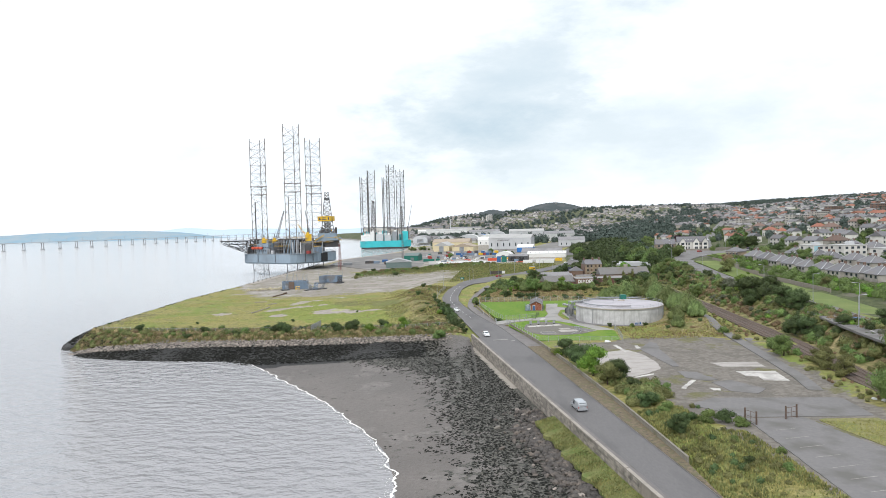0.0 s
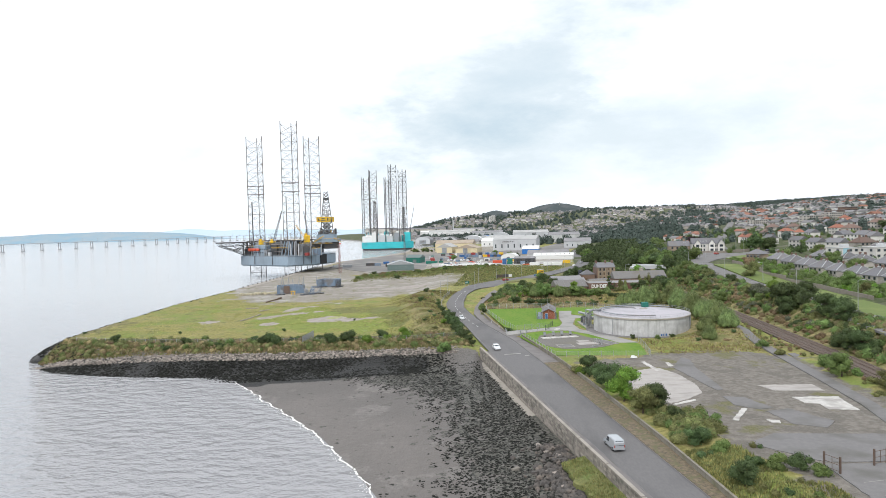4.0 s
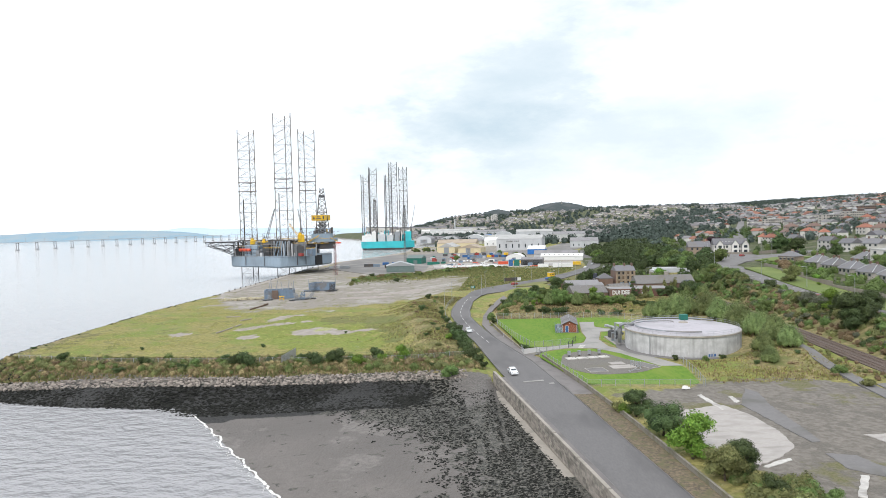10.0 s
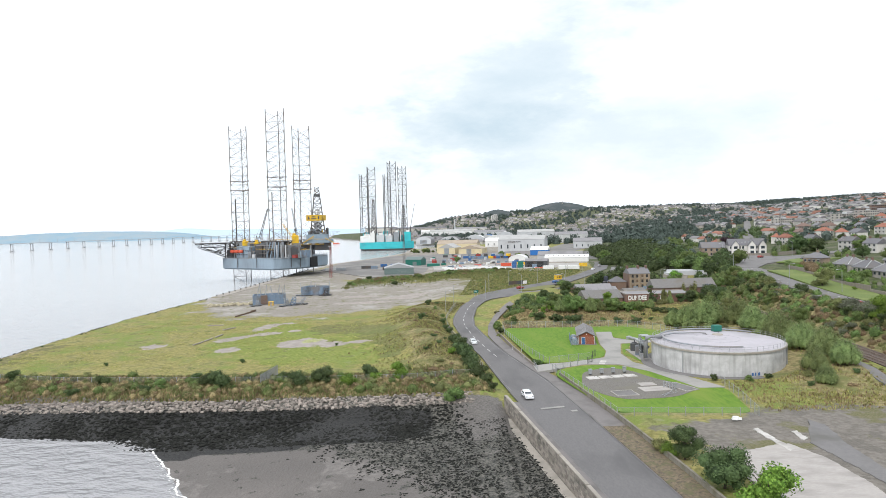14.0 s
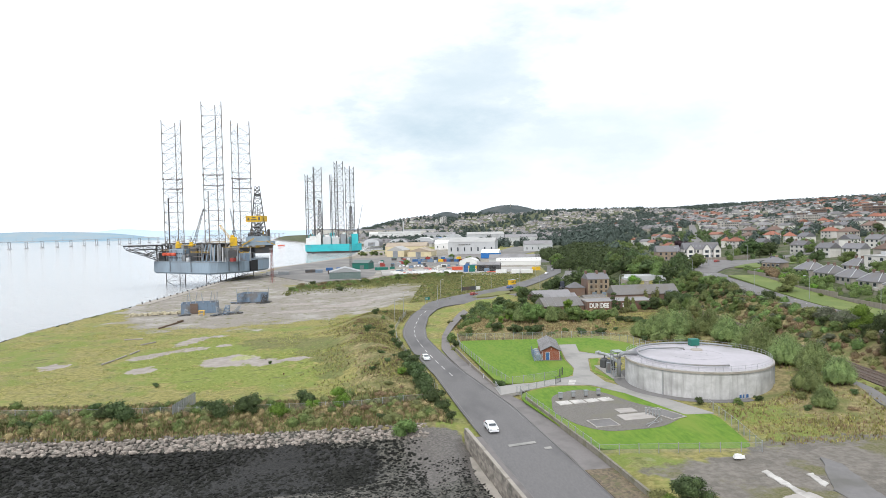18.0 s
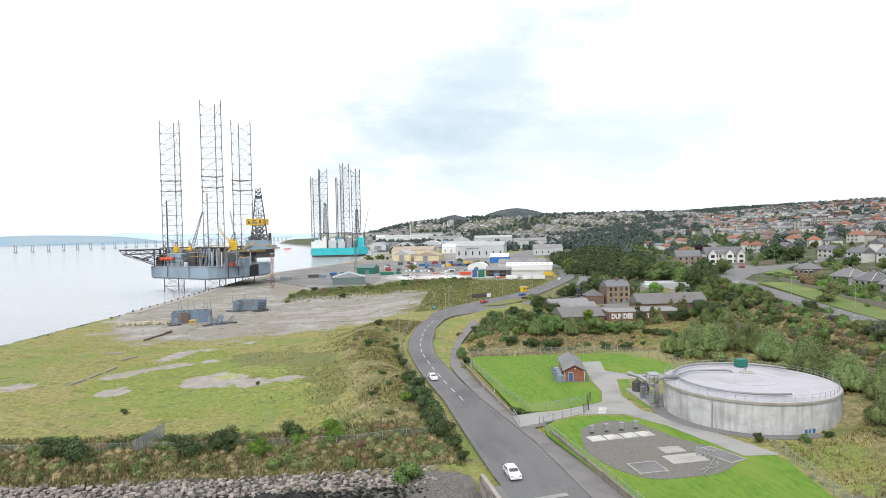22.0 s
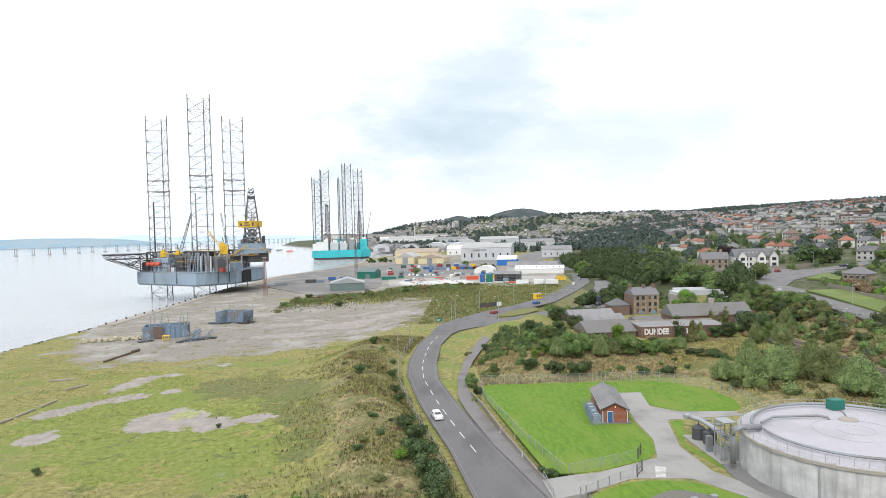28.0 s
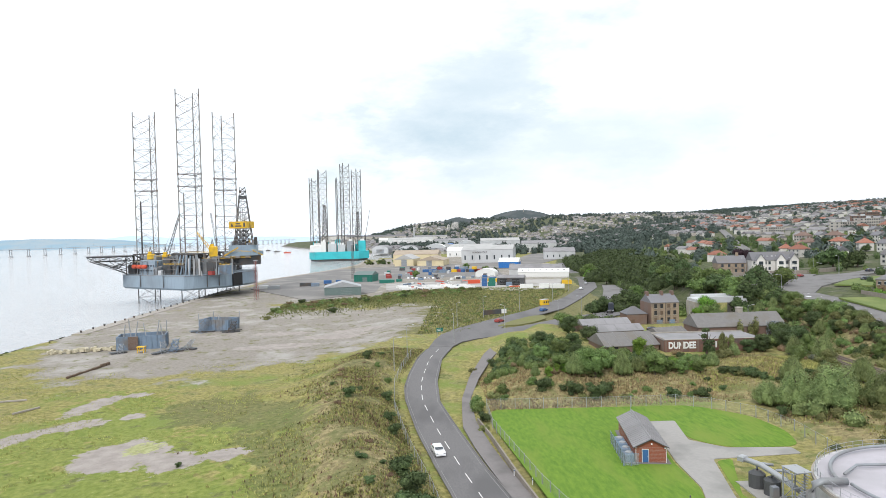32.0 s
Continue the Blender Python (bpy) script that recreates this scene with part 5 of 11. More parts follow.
der = part("derrick", lattice(Geo(), (DX, DY, 38.6), (DX, DY, 72.4), 8.6, 3.2, 9, 0.15, 4, 0.95), MAT["grey_steel"], rig, "tapering grey lattice derrick")
for k in range(4):
    a = 0.95 + math.pi / 2 * k
    part("derrick_leg", Geo().beam((DX + 8.6 * math.cos(a), DY + 8.6 * math.sin(a), 38.6), (DX + 3.2 * math.cos(a), DY + 3.2 * math.sin(a), 72.4), 0.36), MAT["dark_steel"], der)
part("crown", lattice(Geo(), (DX, DY, 72.4), (DX, DY, 78.6), 3.4, 2.4, 2, 0.2, 4, 0.95), MAT["dark_steel"], der)
part("crown_block", Geo().box(DX, DY, 70.6, 4.4, 4.4, 2.0, 0.3, 0.4), MAT["dark_steel"], der)
part("racking_gear", lattice(Geo(), (DX, DY, 38.6), (DX, DY, 49), 4.2, 3.6, 3, 0.3, 4, 0.4), MAT["dark_steel"], der)
for k in range(9):
    part("drill_pipe", Geo().cyl(DX - 2.4 + 0.6 * k, DY - 2 + rr.uniform(-1, 1), 38.6, 0.16, rr.uniform(14, 28), 5), MAT["leg_steel"], der)
band = part("wind_wall", Geo().prism([(28.6, -2.0), (41.0, -4.9), (43.6, 7), (31.2, 9.9)], 50.2, 54.9), MAT["yellow"], rig, "yellow panelled wind wall round the derrick")
sg = Geo()
ux, uy = 12.4 / 12.73, -2.9 / 12.73
mk = lambda s, z, o=0.06: (28.6 + ux * s + uy * o, -2.0 + uy * s - ux * o, z)
for s0, s1, z0, z1 in ((5.0, 8.4, 52.9, 53.8), (4.3, 9.2, 51.3, 52.2), (10.6, 12.0, 51.2, 54.0)):
    sg.quad(mk(s0, z0), mk(s1, z0), mk(s1, z1), mk(s0, z1))
sg.add([mk(1.2, 51.3), mk(3.6, 51.3), mk(2.2, 53.9)], [(0, 1, 2)])
part("lettering", sg, MAT["dark_steel"], band, "dark bars of lettering and a sail-shaped mark")


def rig_crane(x, y, z, head, tip, colour, boom_mat):
    c = part("pedestal_crane", Geo().cyl(x, y, DECK, 1.7, z - DECK, 12), MAT["hull_grey"], rig, "pedestal crane with a lattice boom")
    part("crane_cab", Geo().box(x, y, z, 5.0, 4.2, head, 0.4, 0.5).box(x - 0.8, y, z + head, 2.2, 3.0, 1.6, 0.4, 0.2), MAT[colour], c, "yellow machinery house")
    b0, b1 = Vector((x + 1, y - 1, z + 1.5)), Vector(tip)
    bg = Geo()
    n = 9
    d = (b1 - b0)
    side = Vector((-d.y, d.x, 0)).normalized() if Vector((d.x, d.y, 0)).length > 0.1 else Vector((1, 0, 0))
    up = side.cross(d.normalized())
    for s, t in ((1, 1), (1, -1), (-1, 1), (-1, -1)):
        bg.beam(b0 + side * s * 0.9 + up * t * 0.9, b1 + side * s * 0.3 + up * t * 0.3, 0.13, 4)
    for k in range(n):
        p, q = b0.lerp(b1, k / n), b0.lerp(b1, (k + 1) / n)
        w, v = 0.9 - 0.6 * k / n, 0.9 - 0.6 * (k + 1) / n
        for t in (1, -1):
            bg.beam(p + side * w + up * t * w, q - side * v + up * t * v, 0.09, 3)
            bg.beam(p + side * t * w + up * w, q + side * t * v - up * v, 0.09, 3)
    part("boom", bg, MAT[boom_mat], c)
    part("gantry", Geo().beam((x - 1.5, y + 1, z + head), (x - 0.5, y, z + head + 5), 0.2).beam((x + 1, y - 1, z + head), (x - 0.5, y, z + head + 5), 0.2).beam((x - 0.5, y, z + head + 5), tuple(b1), 0.05, 3), MAT["dark_steel"], c)


rig_crane(-21, -10, 30.8, 3.6, (-3, 5, 33), "yellow", "dark_steel")
rig_crane(-10, -13, 30.6, 3.2, (-2, -8, 61), "yellow", "dark_steel")
rig_crane(23.5, -22, 32, 6.5, (14, -24, 48), "yellow", "yellow")
part("mast_boom", lattice(Geo(), (22, -4, 31), (17.5, -5, 61), 1.2, 0.5, 10, 0.1, 4, 0.3), MAT["dark_steel"], rig)

# the turquoise rig further up the quay
TX, TY = -120.0, 1300.0
rig2 = thing("turquoise_rig", "turquoise-hulled jack-up rig moored beside the far quay", "drilling rig", "rigs", (TX, TY, 0))
h2 = [(-50, -8), (-38, -24), (36, -22), (52, -6), (48, 34), (-20, 52), (-46, 30)]
hull2 = part("hull", Geo().prism(h2, 3.5, 16), MAT["hull_turquoise"], rig2, "bright turquoise steel hull")
part("boot_top", Geo().prism([(x * 0.95, y * 0.95) for x, y in h2], 0.5, 3.55), MAT["dark_steel"], hull2)
for lx, ly, top, w in ((-46, 30, 145, 15), (-27, -6, 157, 16), (12, 0, 166, 16), (33, -6, 158, 15.5), (-2, 40, 145, 14.5)):
    jack_leg(rig2, lx, ly, -3, top, w, 0.3 + lx * 0.01, 10.5, 0.6, 0.22, "dark_steel")
for bx, by, sx, sy, h, mt in ((-36, -14, 22, 12, 12, "white_paint"), (-10, -12, 14, 14, 14, "cladding"), (6, -14, 12, 10, 12, "cladding"), (20, -12, 10, 10, 18, "grey_steel"), (40, -8, 13, 12, 18, "hull_turquoise"), (30, 4, 10, 12, 12, "hull_turquoise"), (0, 18, 30, 16, 12, "white_paint"), (-24, -18, 8, 8, 18, "stage_white")):
    m = part("deck_module", Geo().box(bx, by, 16, sx, sy, h, 0.05, 0.8), MAT[mt], rig2)
    part("module_top", Geo().box(bx + 1, by - 1, 16 + h, sx * 0.5, sy * 0.5, 3, 0.05, 0.4), MAT["white_paint"], m)
for k in range(70):
    part("deck_pipe", Geo().cyl(rr.uniform(-44, 44), rr.uniform(-18, 20), 16, rr.uniform(0.5, 1.1), rr.uniform(8, 22), 6), MAT[rr.choice(["white_paint", "grey_steel", "leg_steel", "hull_turquoise"])], rig2)
for lx, ly, z0, z1, w in ((-22, -10, 30, 92, 7), (34, -8, 41, 80, 6.5)):
    d2 = part("derrick", lattice(Geo(), (lx, ly, z0), (lx, ly, z1), w, w * 0.4, 9, 0.4, 4, 0.8), MAT["dark_steel"], rig2, "dark lattice derrick")
    part("crown", Geo().box(lx, ly, z1, 4.5, 4.5, 4, 0, 0.6), MAT["dark_steel"], d2)
part("crane_boom", Geo().beam((46, -4, 20), (46, -4, 44), 1.2, 6).beam((46, -4, 40), (55, -4, 86), 0.7, 4, 0.35), MAT["dark_steel"], rig2, "tall crane boom")

# lattice lighting masts on the quay
for mx, my, mz, hgt, mat in ((-93, 575, 5.3, 24, "red"), (-48, 740, 5.3, 30, "dark_steel")):
    mast = thing("lattice_mast", "slender lattice lighting mast on the quay", "mast", "quay masts", (mx, my, mz))
    part("frame", lattice(Geo(), (0, 0, 0), (0, 0, hgt), 1.5, 0.8, 9, 0.06, 4, 0.4), MAT["leg_steel"], mast)
    for k in range(4):
        a = 0.4 + math.pi / 2 * k
        part("upright", Geo().beam((1.5 * math.cos(a), 1.5 * math.sin(a), 0), (0.8 * math.cos(a), 0.8 * math.sin(a), hgt), 0.12), MAT[mat], mast)
    part("lamp_head", Geo().box(0, 0, hgt, 2.6, 1.0, 0.5, 0.3, 0.1), MAT["galvanised"], mast)

# the long bridge over the estuary
bridge = thing("road_bridge", "long low road bridge on many piers across the estuary", "bridge", at=(-1276, 1996, 0))
bdir = Vector((0.178, 0.984))
g, lampg = Geo(), Geo()
L0, L1 = -500, 2800
side = Vector((bdir.y, -bdir.x))
P = lambda s, o: (bdir.x * s + side.x * o, bdir.y * s + side.y * o)
g.sweep([(*P(L0, 6), 24.6), (*P(L1, 6), 24.6)], [(*P(L0, -6), 24.6), (*P(L1, -6), 24.6)][::1], 1.5)
part("deck", g, MAT["cladding"], bridge)
pier = Geo().prism([(-7, -2.4), (7, -2.4), (7, 2.4), (-7, 2.4)], -2, 3.5, 0.15).cyl(-4, 0, 3.4, 1.5, 18.8, 8, 1.1).cyl(4, 0, 3.4, 1.5, 18.8, 8, 1.1).box(0, 0, 21.2, 12, 2.6, 1.2, 0, 0.2).mesh("pier", MAT["cladding"])
lamp = Geo().cyl(0, 0, 0, 0.35, 10, 5, 0.25).box(0.8, 0, 10, 2.2, 0.6, 0.35).mesh("lamp_post", MAT["galvanised"])
for k in range(int((L1 - L0) / 72)):
    s = L0 + 28 + 72 * k
    for name, me, o, z in (("pier", pier, 0, 0), ("lamp_post", lamp, -5.5, 24.6)):
        q = new(name, me)
        q.parent = bridge
        q.matrix_basis = pose(*P(s + (36 if o and len(bridge.children) % 2 else 0), o), z, 0, 0, -10.3)


# hills on the horizon
def hill_sheet(name, profile, y_of, base, colour, label):
    """A rounded ridge with depth behind a row of heights."""
    g = Geo()
    n = len(profile)
    for row, (back, f) in enumerate(((0, 0.0), (60, 0.35), (130, 0.62), (230, 0.85), (340, 1.0))):
        for x, z in profile:
            g.v.append((x, y_of(x) + back, base + (z - base) * f))
    for r in range(4):
        g.f += [(r * n + i, r * n + i + 1, (r + 1) * n + i + 1, (r + 1) * n + i) for i in range(n - 1)]
    return solo(name, g, colour, label, "backdrop", kind="structure", smooth=True)


# distance haze is put onto these hills as pale blue emission
def far_material(name, c, haze_glow, c2):
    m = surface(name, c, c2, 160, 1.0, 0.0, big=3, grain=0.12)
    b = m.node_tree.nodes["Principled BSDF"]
    b.inputs["Emission Color"].default_value, b.inputs["Emission Strength"].default_value = (*haze_glow, 1), 1.0
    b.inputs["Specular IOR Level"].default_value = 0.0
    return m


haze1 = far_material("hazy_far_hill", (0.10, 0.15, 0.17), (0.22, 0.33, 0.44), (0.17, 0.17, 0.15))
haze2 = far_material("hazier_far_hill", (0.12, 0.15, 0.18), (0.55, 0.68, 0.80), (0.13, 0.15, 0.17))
hp = [(-3900 + 100 * k, 0) for k in range(27)]
prof = [(x, 42 + 26 * math.exp(-(((x + 2500) / 520) ** 2)) + 11 * math.exp(-(((x + 3300) / 400) ** 2)) + 6 * noise.noise((x * 0.004, 0, 0)) - 42 * float(sstep(-1950, -1500, x))) for x, _ in hp]
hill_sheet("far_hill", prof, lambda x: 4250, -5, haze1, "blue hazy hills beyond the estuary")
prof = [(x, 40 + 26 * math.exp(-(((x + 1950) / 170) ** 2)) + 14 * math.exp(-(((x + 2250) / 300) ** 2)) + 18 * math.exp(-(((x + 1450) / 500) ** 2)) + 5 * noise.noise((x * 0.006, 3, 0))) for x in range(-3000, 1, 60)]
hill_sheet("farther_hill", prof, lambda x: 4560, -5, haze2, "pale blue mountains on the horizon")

# ---------------------------------------------------------------- storage tank
CX, CY, CR, CZ0, CZ1 = 67.4, 247.4, 16.1, 5.1, 11.3
tank = thing("storage_tank", "huge round concrete storage tank with a flat pale roof", "tank", at=(CX, CY, 0))
N = 72
pol = lambda a, r: (r * math.cos(a), r * math.sin(a))
for k in range(24):
    g = Geo()
    outer, inner = [], []
    for j in range(4):
        a = 2 * math.pi * (k + j / 3) / 24 + 0.0005 * (1 if j == 0 else -1 if j == 3 else 0)
        outer.append(pol(a, CR)), inner.append(pol(a, CR - 0.4))
    g.prism(outer + inner[::-1], CZ0 - 0.6, CZ1)
    part("wall_panel", g, MAT["concrete"], tank, smooth=False)
g = Geo()
for k in range(N):
    a, b = 2 * math.pi * k / N, 2 * math.pi * (k + 1) / N
    for r0, r1, z0, z1 in ((CR + 0.02, CR + 0.28, CZ1 - 0.45, CZ1 - 0.05),):
        g.add([(*pol(a, r0), z0), (*pol(b, r0), z0), (*pol(b, r1), z0), (*pol(a, r1), z0), (*pol(a, r0), z1), (*pol(b, r0), z1), (*pol(b, r1), z1), (*pol(a, r1), z1)], [(0, 1, 2, 3), (4, 7, 6, 5), (2, 6, 7, 3), (0, 4, 5, 1)])
part("rim_pipe", g, MAT["coping"], tank, "weathered ring beam under the rim")
roof = Geo()
rings = [(CR - 0.35, CZ1 + 0.05), (CR * 0.66, CZ1 + 0.3), (CR * 0.33, CZ1 + 0.5), (0.01, CZ1 + 0.6)]
roof.v = [(*pol(2 * math.pi * k / N, r), z) for r, z in rings for k in range(N)]
roof.f = [(i * N + k, i * N + (k + 1) % N, (i + 1) * N + (k + 1) % N, (i + 1) * N + k) for i in range(3) for k in range(N)]
tank_roof = part("roof", roof, MAT["roof_membrane"], tank, "pale lilac-grey roof membrane with faint rings", True)
g = Geo()
for r in (CR * 0.36, CR * 0.16):
    g.tube([(*pol(2 * math.pi * k / 48, r), CZ1 + 0.62 - r * 0.02) for k in range(49)], 0.014, 4)
part("roof_seam", g, MAT["grey_steel"], tank_roof)
part("curb", Geo().prism([pol(2 * math.pi * k / N, CR - 0.1) for k in range(N)], CZ1 - 0.1, CZ1 + 0.03), MAT["concrete"], tank_roof)
g, gp = Geo(), Geo()
for k in range(60):
    a = 2 * math.pi * k / 60
    gp.cyl(*pol(a, CR - 0.25), CZ1, 0.035, 1.1, 4)
for z in (0.55, 1.1):
    g.tube([(*pol(2 * math.pi * k / N, CR - 0.25), CZ1 + z) for k in range(N + 1)], 0.03, 4)
rail = part("guard_rail", g, MAT["galvanised"], tank, "thin galvanised guard rail round the rim")
part("rail_post", gp, MAT["galvanised"], rail, kind="stuff")
# ring main on the roof, with its inlet bend on the west
arc = lambda a0, a1, r, z, n=30: [(*pol(math.radians(a0 + (a1 - a0) * k / n), r), z) for k in range(n + 1)]
part("ring_main", Geo().tube(arc(168, 30, CR - 1.9, CZ1 + 0.72), 0.23, 8), MAT["grey_steel"], tank, "fat grey pipe bent along the roof edge", True)
part("ring_main", Geo().tube(arc(172, 274, CR - 2.8, CZ1 + 0.72), 0.21, 8), MAT["grey_steel"], tank, "fat grey pipe bent along the roof edge", True)
part("branch_pipe", Geo().tube([(*pol(2.75, CR - 3.2), CZ1 + 0.75), (-8.5, 7.5, CZ1 + 0.8), (-1.5, 6.8, CZ1 + 0.9), (-0.4, 6.0, CZ1 + 0.8), (-0.2, 5.7, CZ1 + 0.3)], 0.2, 6), MAT["grey_steel"], tank, "", True)
part("inlet_pipe", Geo().tube([(*pol(2.95, CR - 2.6), CZ1 + 0.75), (*pol(2.98, CR + 0.4), CZ1 + 0.9), (*pol(2.98, CR + 1.4), CZ1 + 0.5), (*pol(2.98, CR + 1.7), CZ1 - 0.6), (*pol(2.98, CR + 1.7), CZ0 + 1.5)], 0.45, 10), MAT["grey_steel"], tank, "thick inlet pipe bending over the rim", True)
for a in (-0.55, -0.25, -2.45):
    part("down_pipe", Geo().cyl(*pol(a, CR + 0.12), CZ0, 0.14, CZ1 - CZ0 - 0.4, 8), MAT["galvanised"], tank, "grey down pipe")
part("roof_hatch", Geo().box(5.0, 12.0, CZ1 + 0.3, 2.2, 1.7, 1.7, 0.1, 0.12), MAT["green_box"], tank, "green cabinet on the roof")
part("centre_plinth", Geo().cyl(2.4, 5.0, CZ1 + 0.4, 1.5, 0.35, 16, 1.3), MAT["coping"], tank, "low round plinth at the roof centre")
part("cable", Geo().tube([(5.0, 11.5, CZ1 + 0.45), (4.4, 9, CZ1 + 0.5), (3.0, 6.2, CZ1 + 0.6)], 0.06, 5), MAT["dark_steel"], tank)

for k, w in enumerate((0.5, 0.35, 0.6)):   # unreadable scrawl as short bars
    a = -1.47 + 0.05 * k
    part("graffiti", Geo().quad((*pol(a, CR + 0.03), CZ0 + 0.5), (*pol(a + w / CR, CR + 0.03), CZ0 + 0.55), (*pol(a + w / CR, CR + 0.03), CZ0 + 1.3), (*pol(a, CR + 0.03), CZ0 + 1.2)), MAT["blue"], tank, "dark blue painted scrawl low on the wall")

# treatment plant on the tank's west side
plant = thing("odour_plant", "grey pipework, vessels and stair beside the tank", "plant", at=(51.0, 264.0, 5.45))
part("base_slab", Geo().prism([(-1.8, -11), (1.3, -11), (2.0, -6), (2.6, 3.2), (-1.8, 3.6)], -0.1, 0.08), MAT["drive"], plant)
for px, py in ((0.2, 1.2), (0.9, -1.6)):
    v = part("vessel", Geo().cyl(px, py, 0.1, 1.15, 2.0, 16).cyl(px, py, 2.1, 1.15, 0.45, 16, 0.5), MAT["dark_steel"], plant, "round dark grey vessel")
    part("vessel_pipe", Geo().tube([(px, py, 2.4), (px, py, 3.2), (px + 0.6, py - 0.4, 3.6), (px + 1.8, py - 1.2, 3.6)], 0.22, 7), MAT["grey_steel"], v, "", True)
part("duct", Geo().tube([(-0.6, 3.4, 3.4), (-0.2, 2.8, 3.4), (0.3, 0.2, 3.6), (0.4, -3.6, 3.6), (0.9, -5.6, 3.2), (1.9, -6.6, 2.4)], 0.4, 9), MAT["galvanised"], plant, "fat galvanised duct", True)
part("duct_hood", Geo().box(-0.7, 3.6, 3.1, 1.2, 1.0, 0.8, 0.5, 0.15), MAT["galvanised"], plant)
g = Geo()
for px, py in ((-1.2, -9.8), (0.7, -9.4), (-1.0, -7.4), (0.9, -7.0)):
    g.cyl(px, py, 0, 0.1, 6.2, 5)
for z in (2.1, 4.2, 6.0):
    g.beam((-1.2, -9.8, z), (0.7, -9.4, z), 0.07).beam((-1.0, -7.4, z), (0.9, -7.0, z), 0.07).beam((-1.2, -9.8, z), (-1.0, -7.4, z), 0.07).beam((0.7, -9.4, z), (0.9, -7.0, z), 0.07)
g.beam((-1.2, -9.8, 0), (-1.0, -7.4, 2.1), 0.06).beam((-1.0, -7.4, 2.1), (-1.2, -9.8, 4.2), 0.06).beam((-1.2, -9.8, 4.2), (-1.0, -7.4, 6.0), 0.06)
part("stair_frame", g, MAT["grey_steel"], plant, "steel stair tower")
for k in range(18):
    part("tread", Geo().box(-1.0 + 0.1 * k, -10.2 + 0.02 * k, 0.2 + 0.34 * k, 0.35, 0.9, 0.05), MAT["grey_steel"], plant)
part("landing", Geo().box(0.4, -8.2, 6.05, 2.2, 3.0, 0.1, 0.1), MAT["galvanised"], plant)
part("control_box", Geo().box(-0.9, -5.2, 0.1, 0.9, 0.8, 2.6, 0.1, 0.05), MAT["steel_blue"], plant)

# ---------------------------------------------------------------- brick hut
hut = thing("brick_hut", "small red-brick substation hut with a grey ridged roof", "hut", at=(41.1, 284.8, 5.42), turn=-9.0)
W2, L2, EH, RH = 2.5, 8.2, 2.75, 3.95
walls = part("wall", Geo().add([(-W2, -L2, 0), (W2, -L2, 0), (W2, L2, 0), (-W2, L2, 0), (-W2, -L2, EH), (W2, -L2, EH), (W2, L2, EH), (-W2, L2, EH), (0, -L2, RH - 0.1), (0, L2, RH - 0.1)],
            [(0, 1, 5, 8, 4), (2, 3, 7, 9, 6), (1, 2, 6, 5), (3, 0, 4, 7), (3, 2, 1, 0)]), MAT["brick"], hut, "red brick walls")
course = Geo()
for k in range(1, 12):
    z = k * 0.225
    course.box(0, -L2 - 0.004, z, 2 * W2, 0.02, 0.018).box(-W2 - 0.004, 0, z, 0.02, 2 * L2, 0.018).box(W2 + 0.004, 0, z, 0.02, 2 * L2, 0.018)
part("mortar_course", course, MAT["coping"], walls)
for s in (-1, 1):
    slope = part("roof_slope", Geo().add([(0, -L2 - 0.35, RH + 0.08), (s * (W2 + 0.35), -L2 - 0.35, EH - 0.12), (s * (W2 + 0.35), L2 + 0.35, EH - 0.12), (0, L2 + 0.35, RH + 0.08),
                                         (0, -L2 - 0.35, RH - 0.04), (s * (W2 + 0.35), -L2 - 0.35, EH - 0.24), (s * (W2 + 0.35), L2 + 0.35, EH - 0.24), (0, L2 + 0.35, RH - 0.04)],
                                        [(0, 1, 2, 3), (7, 6, 5, 4), (0, 4, 5, 1), (1, 5, 6, 2), (2, 6, 7, 3)]), MAT["roof_sheet"], hut, "grey ribbed roof slope")
    rib = Geo().beam((0, 0, 0.03), (s * (W2 + 0.35), 0, EH - 0.12 - RH - 0.08 + 0.03), 0.05, 4).mesh("rib", MAT["roof_sheet"])
    for k in range(21):
        o = new("rib", rib)
        o.parent = slope
        o.matrix_basis = pose(0, -L2 - 0.2 + 0.84 * k, RH + 0.08)
part("ridge_cap", Geo().beam((0, -L2 - 0.35, RH + 0.08), (0, L2 + 0.35, RH + 0.08), 0.12, 6), MAT["roof_sheet"], hut)
dr = part("door", Geo().box(-0.9, -L2 - 0.04, 0.1, 0.95, 0.1, 2.05, 0, 0.02), MAT["blue"], hut, "blue steel door")
part("door_frame", Geo().box(-1.42, -L2 - 0.05, 0.08, 0.08, 0.14, 2.2).box(-0.38, -L2 - 0.05, 0.08, 0.08, 0.14, 2.2).box(-0.9, -L2 - 0.05, 2.18, 1.12, 0.14, 0.1), MAT["white_paint"], dr)
part("handle", Geo().box(-0.58, -L2 - 0.12, 1.05, 0.12, 0.06, 0.04), MAT["galvanised"], dr)
part("wall_lamp", Geo().box(0.1, -L2 - 0.12, 3.0, 0.22, 0.2, 0.25, 0, 0.04), MAT["white_paint"], hut, "white lamp in the gable")
part("wall_lamp", Geo().box(2.2, -L2 - 0.12, 2.4, 0.2, 0.2, 0.2, 0, 0.04), MAT["white_paint"], hut, "white lamp under the eaves")
part("bargeboard", Geo().beam((0, -L2 - 0.38, RH - 0.02), (W2 + 0.35, -L2 - 0.38, EH - 0.2), 0.09).beam((0, -L2 - 0.38, RH - 0.02), (-W2 - 0.35, -L2 - 0.38, EH - 0.2), 0.09), MAT["dark_steel"], hut)
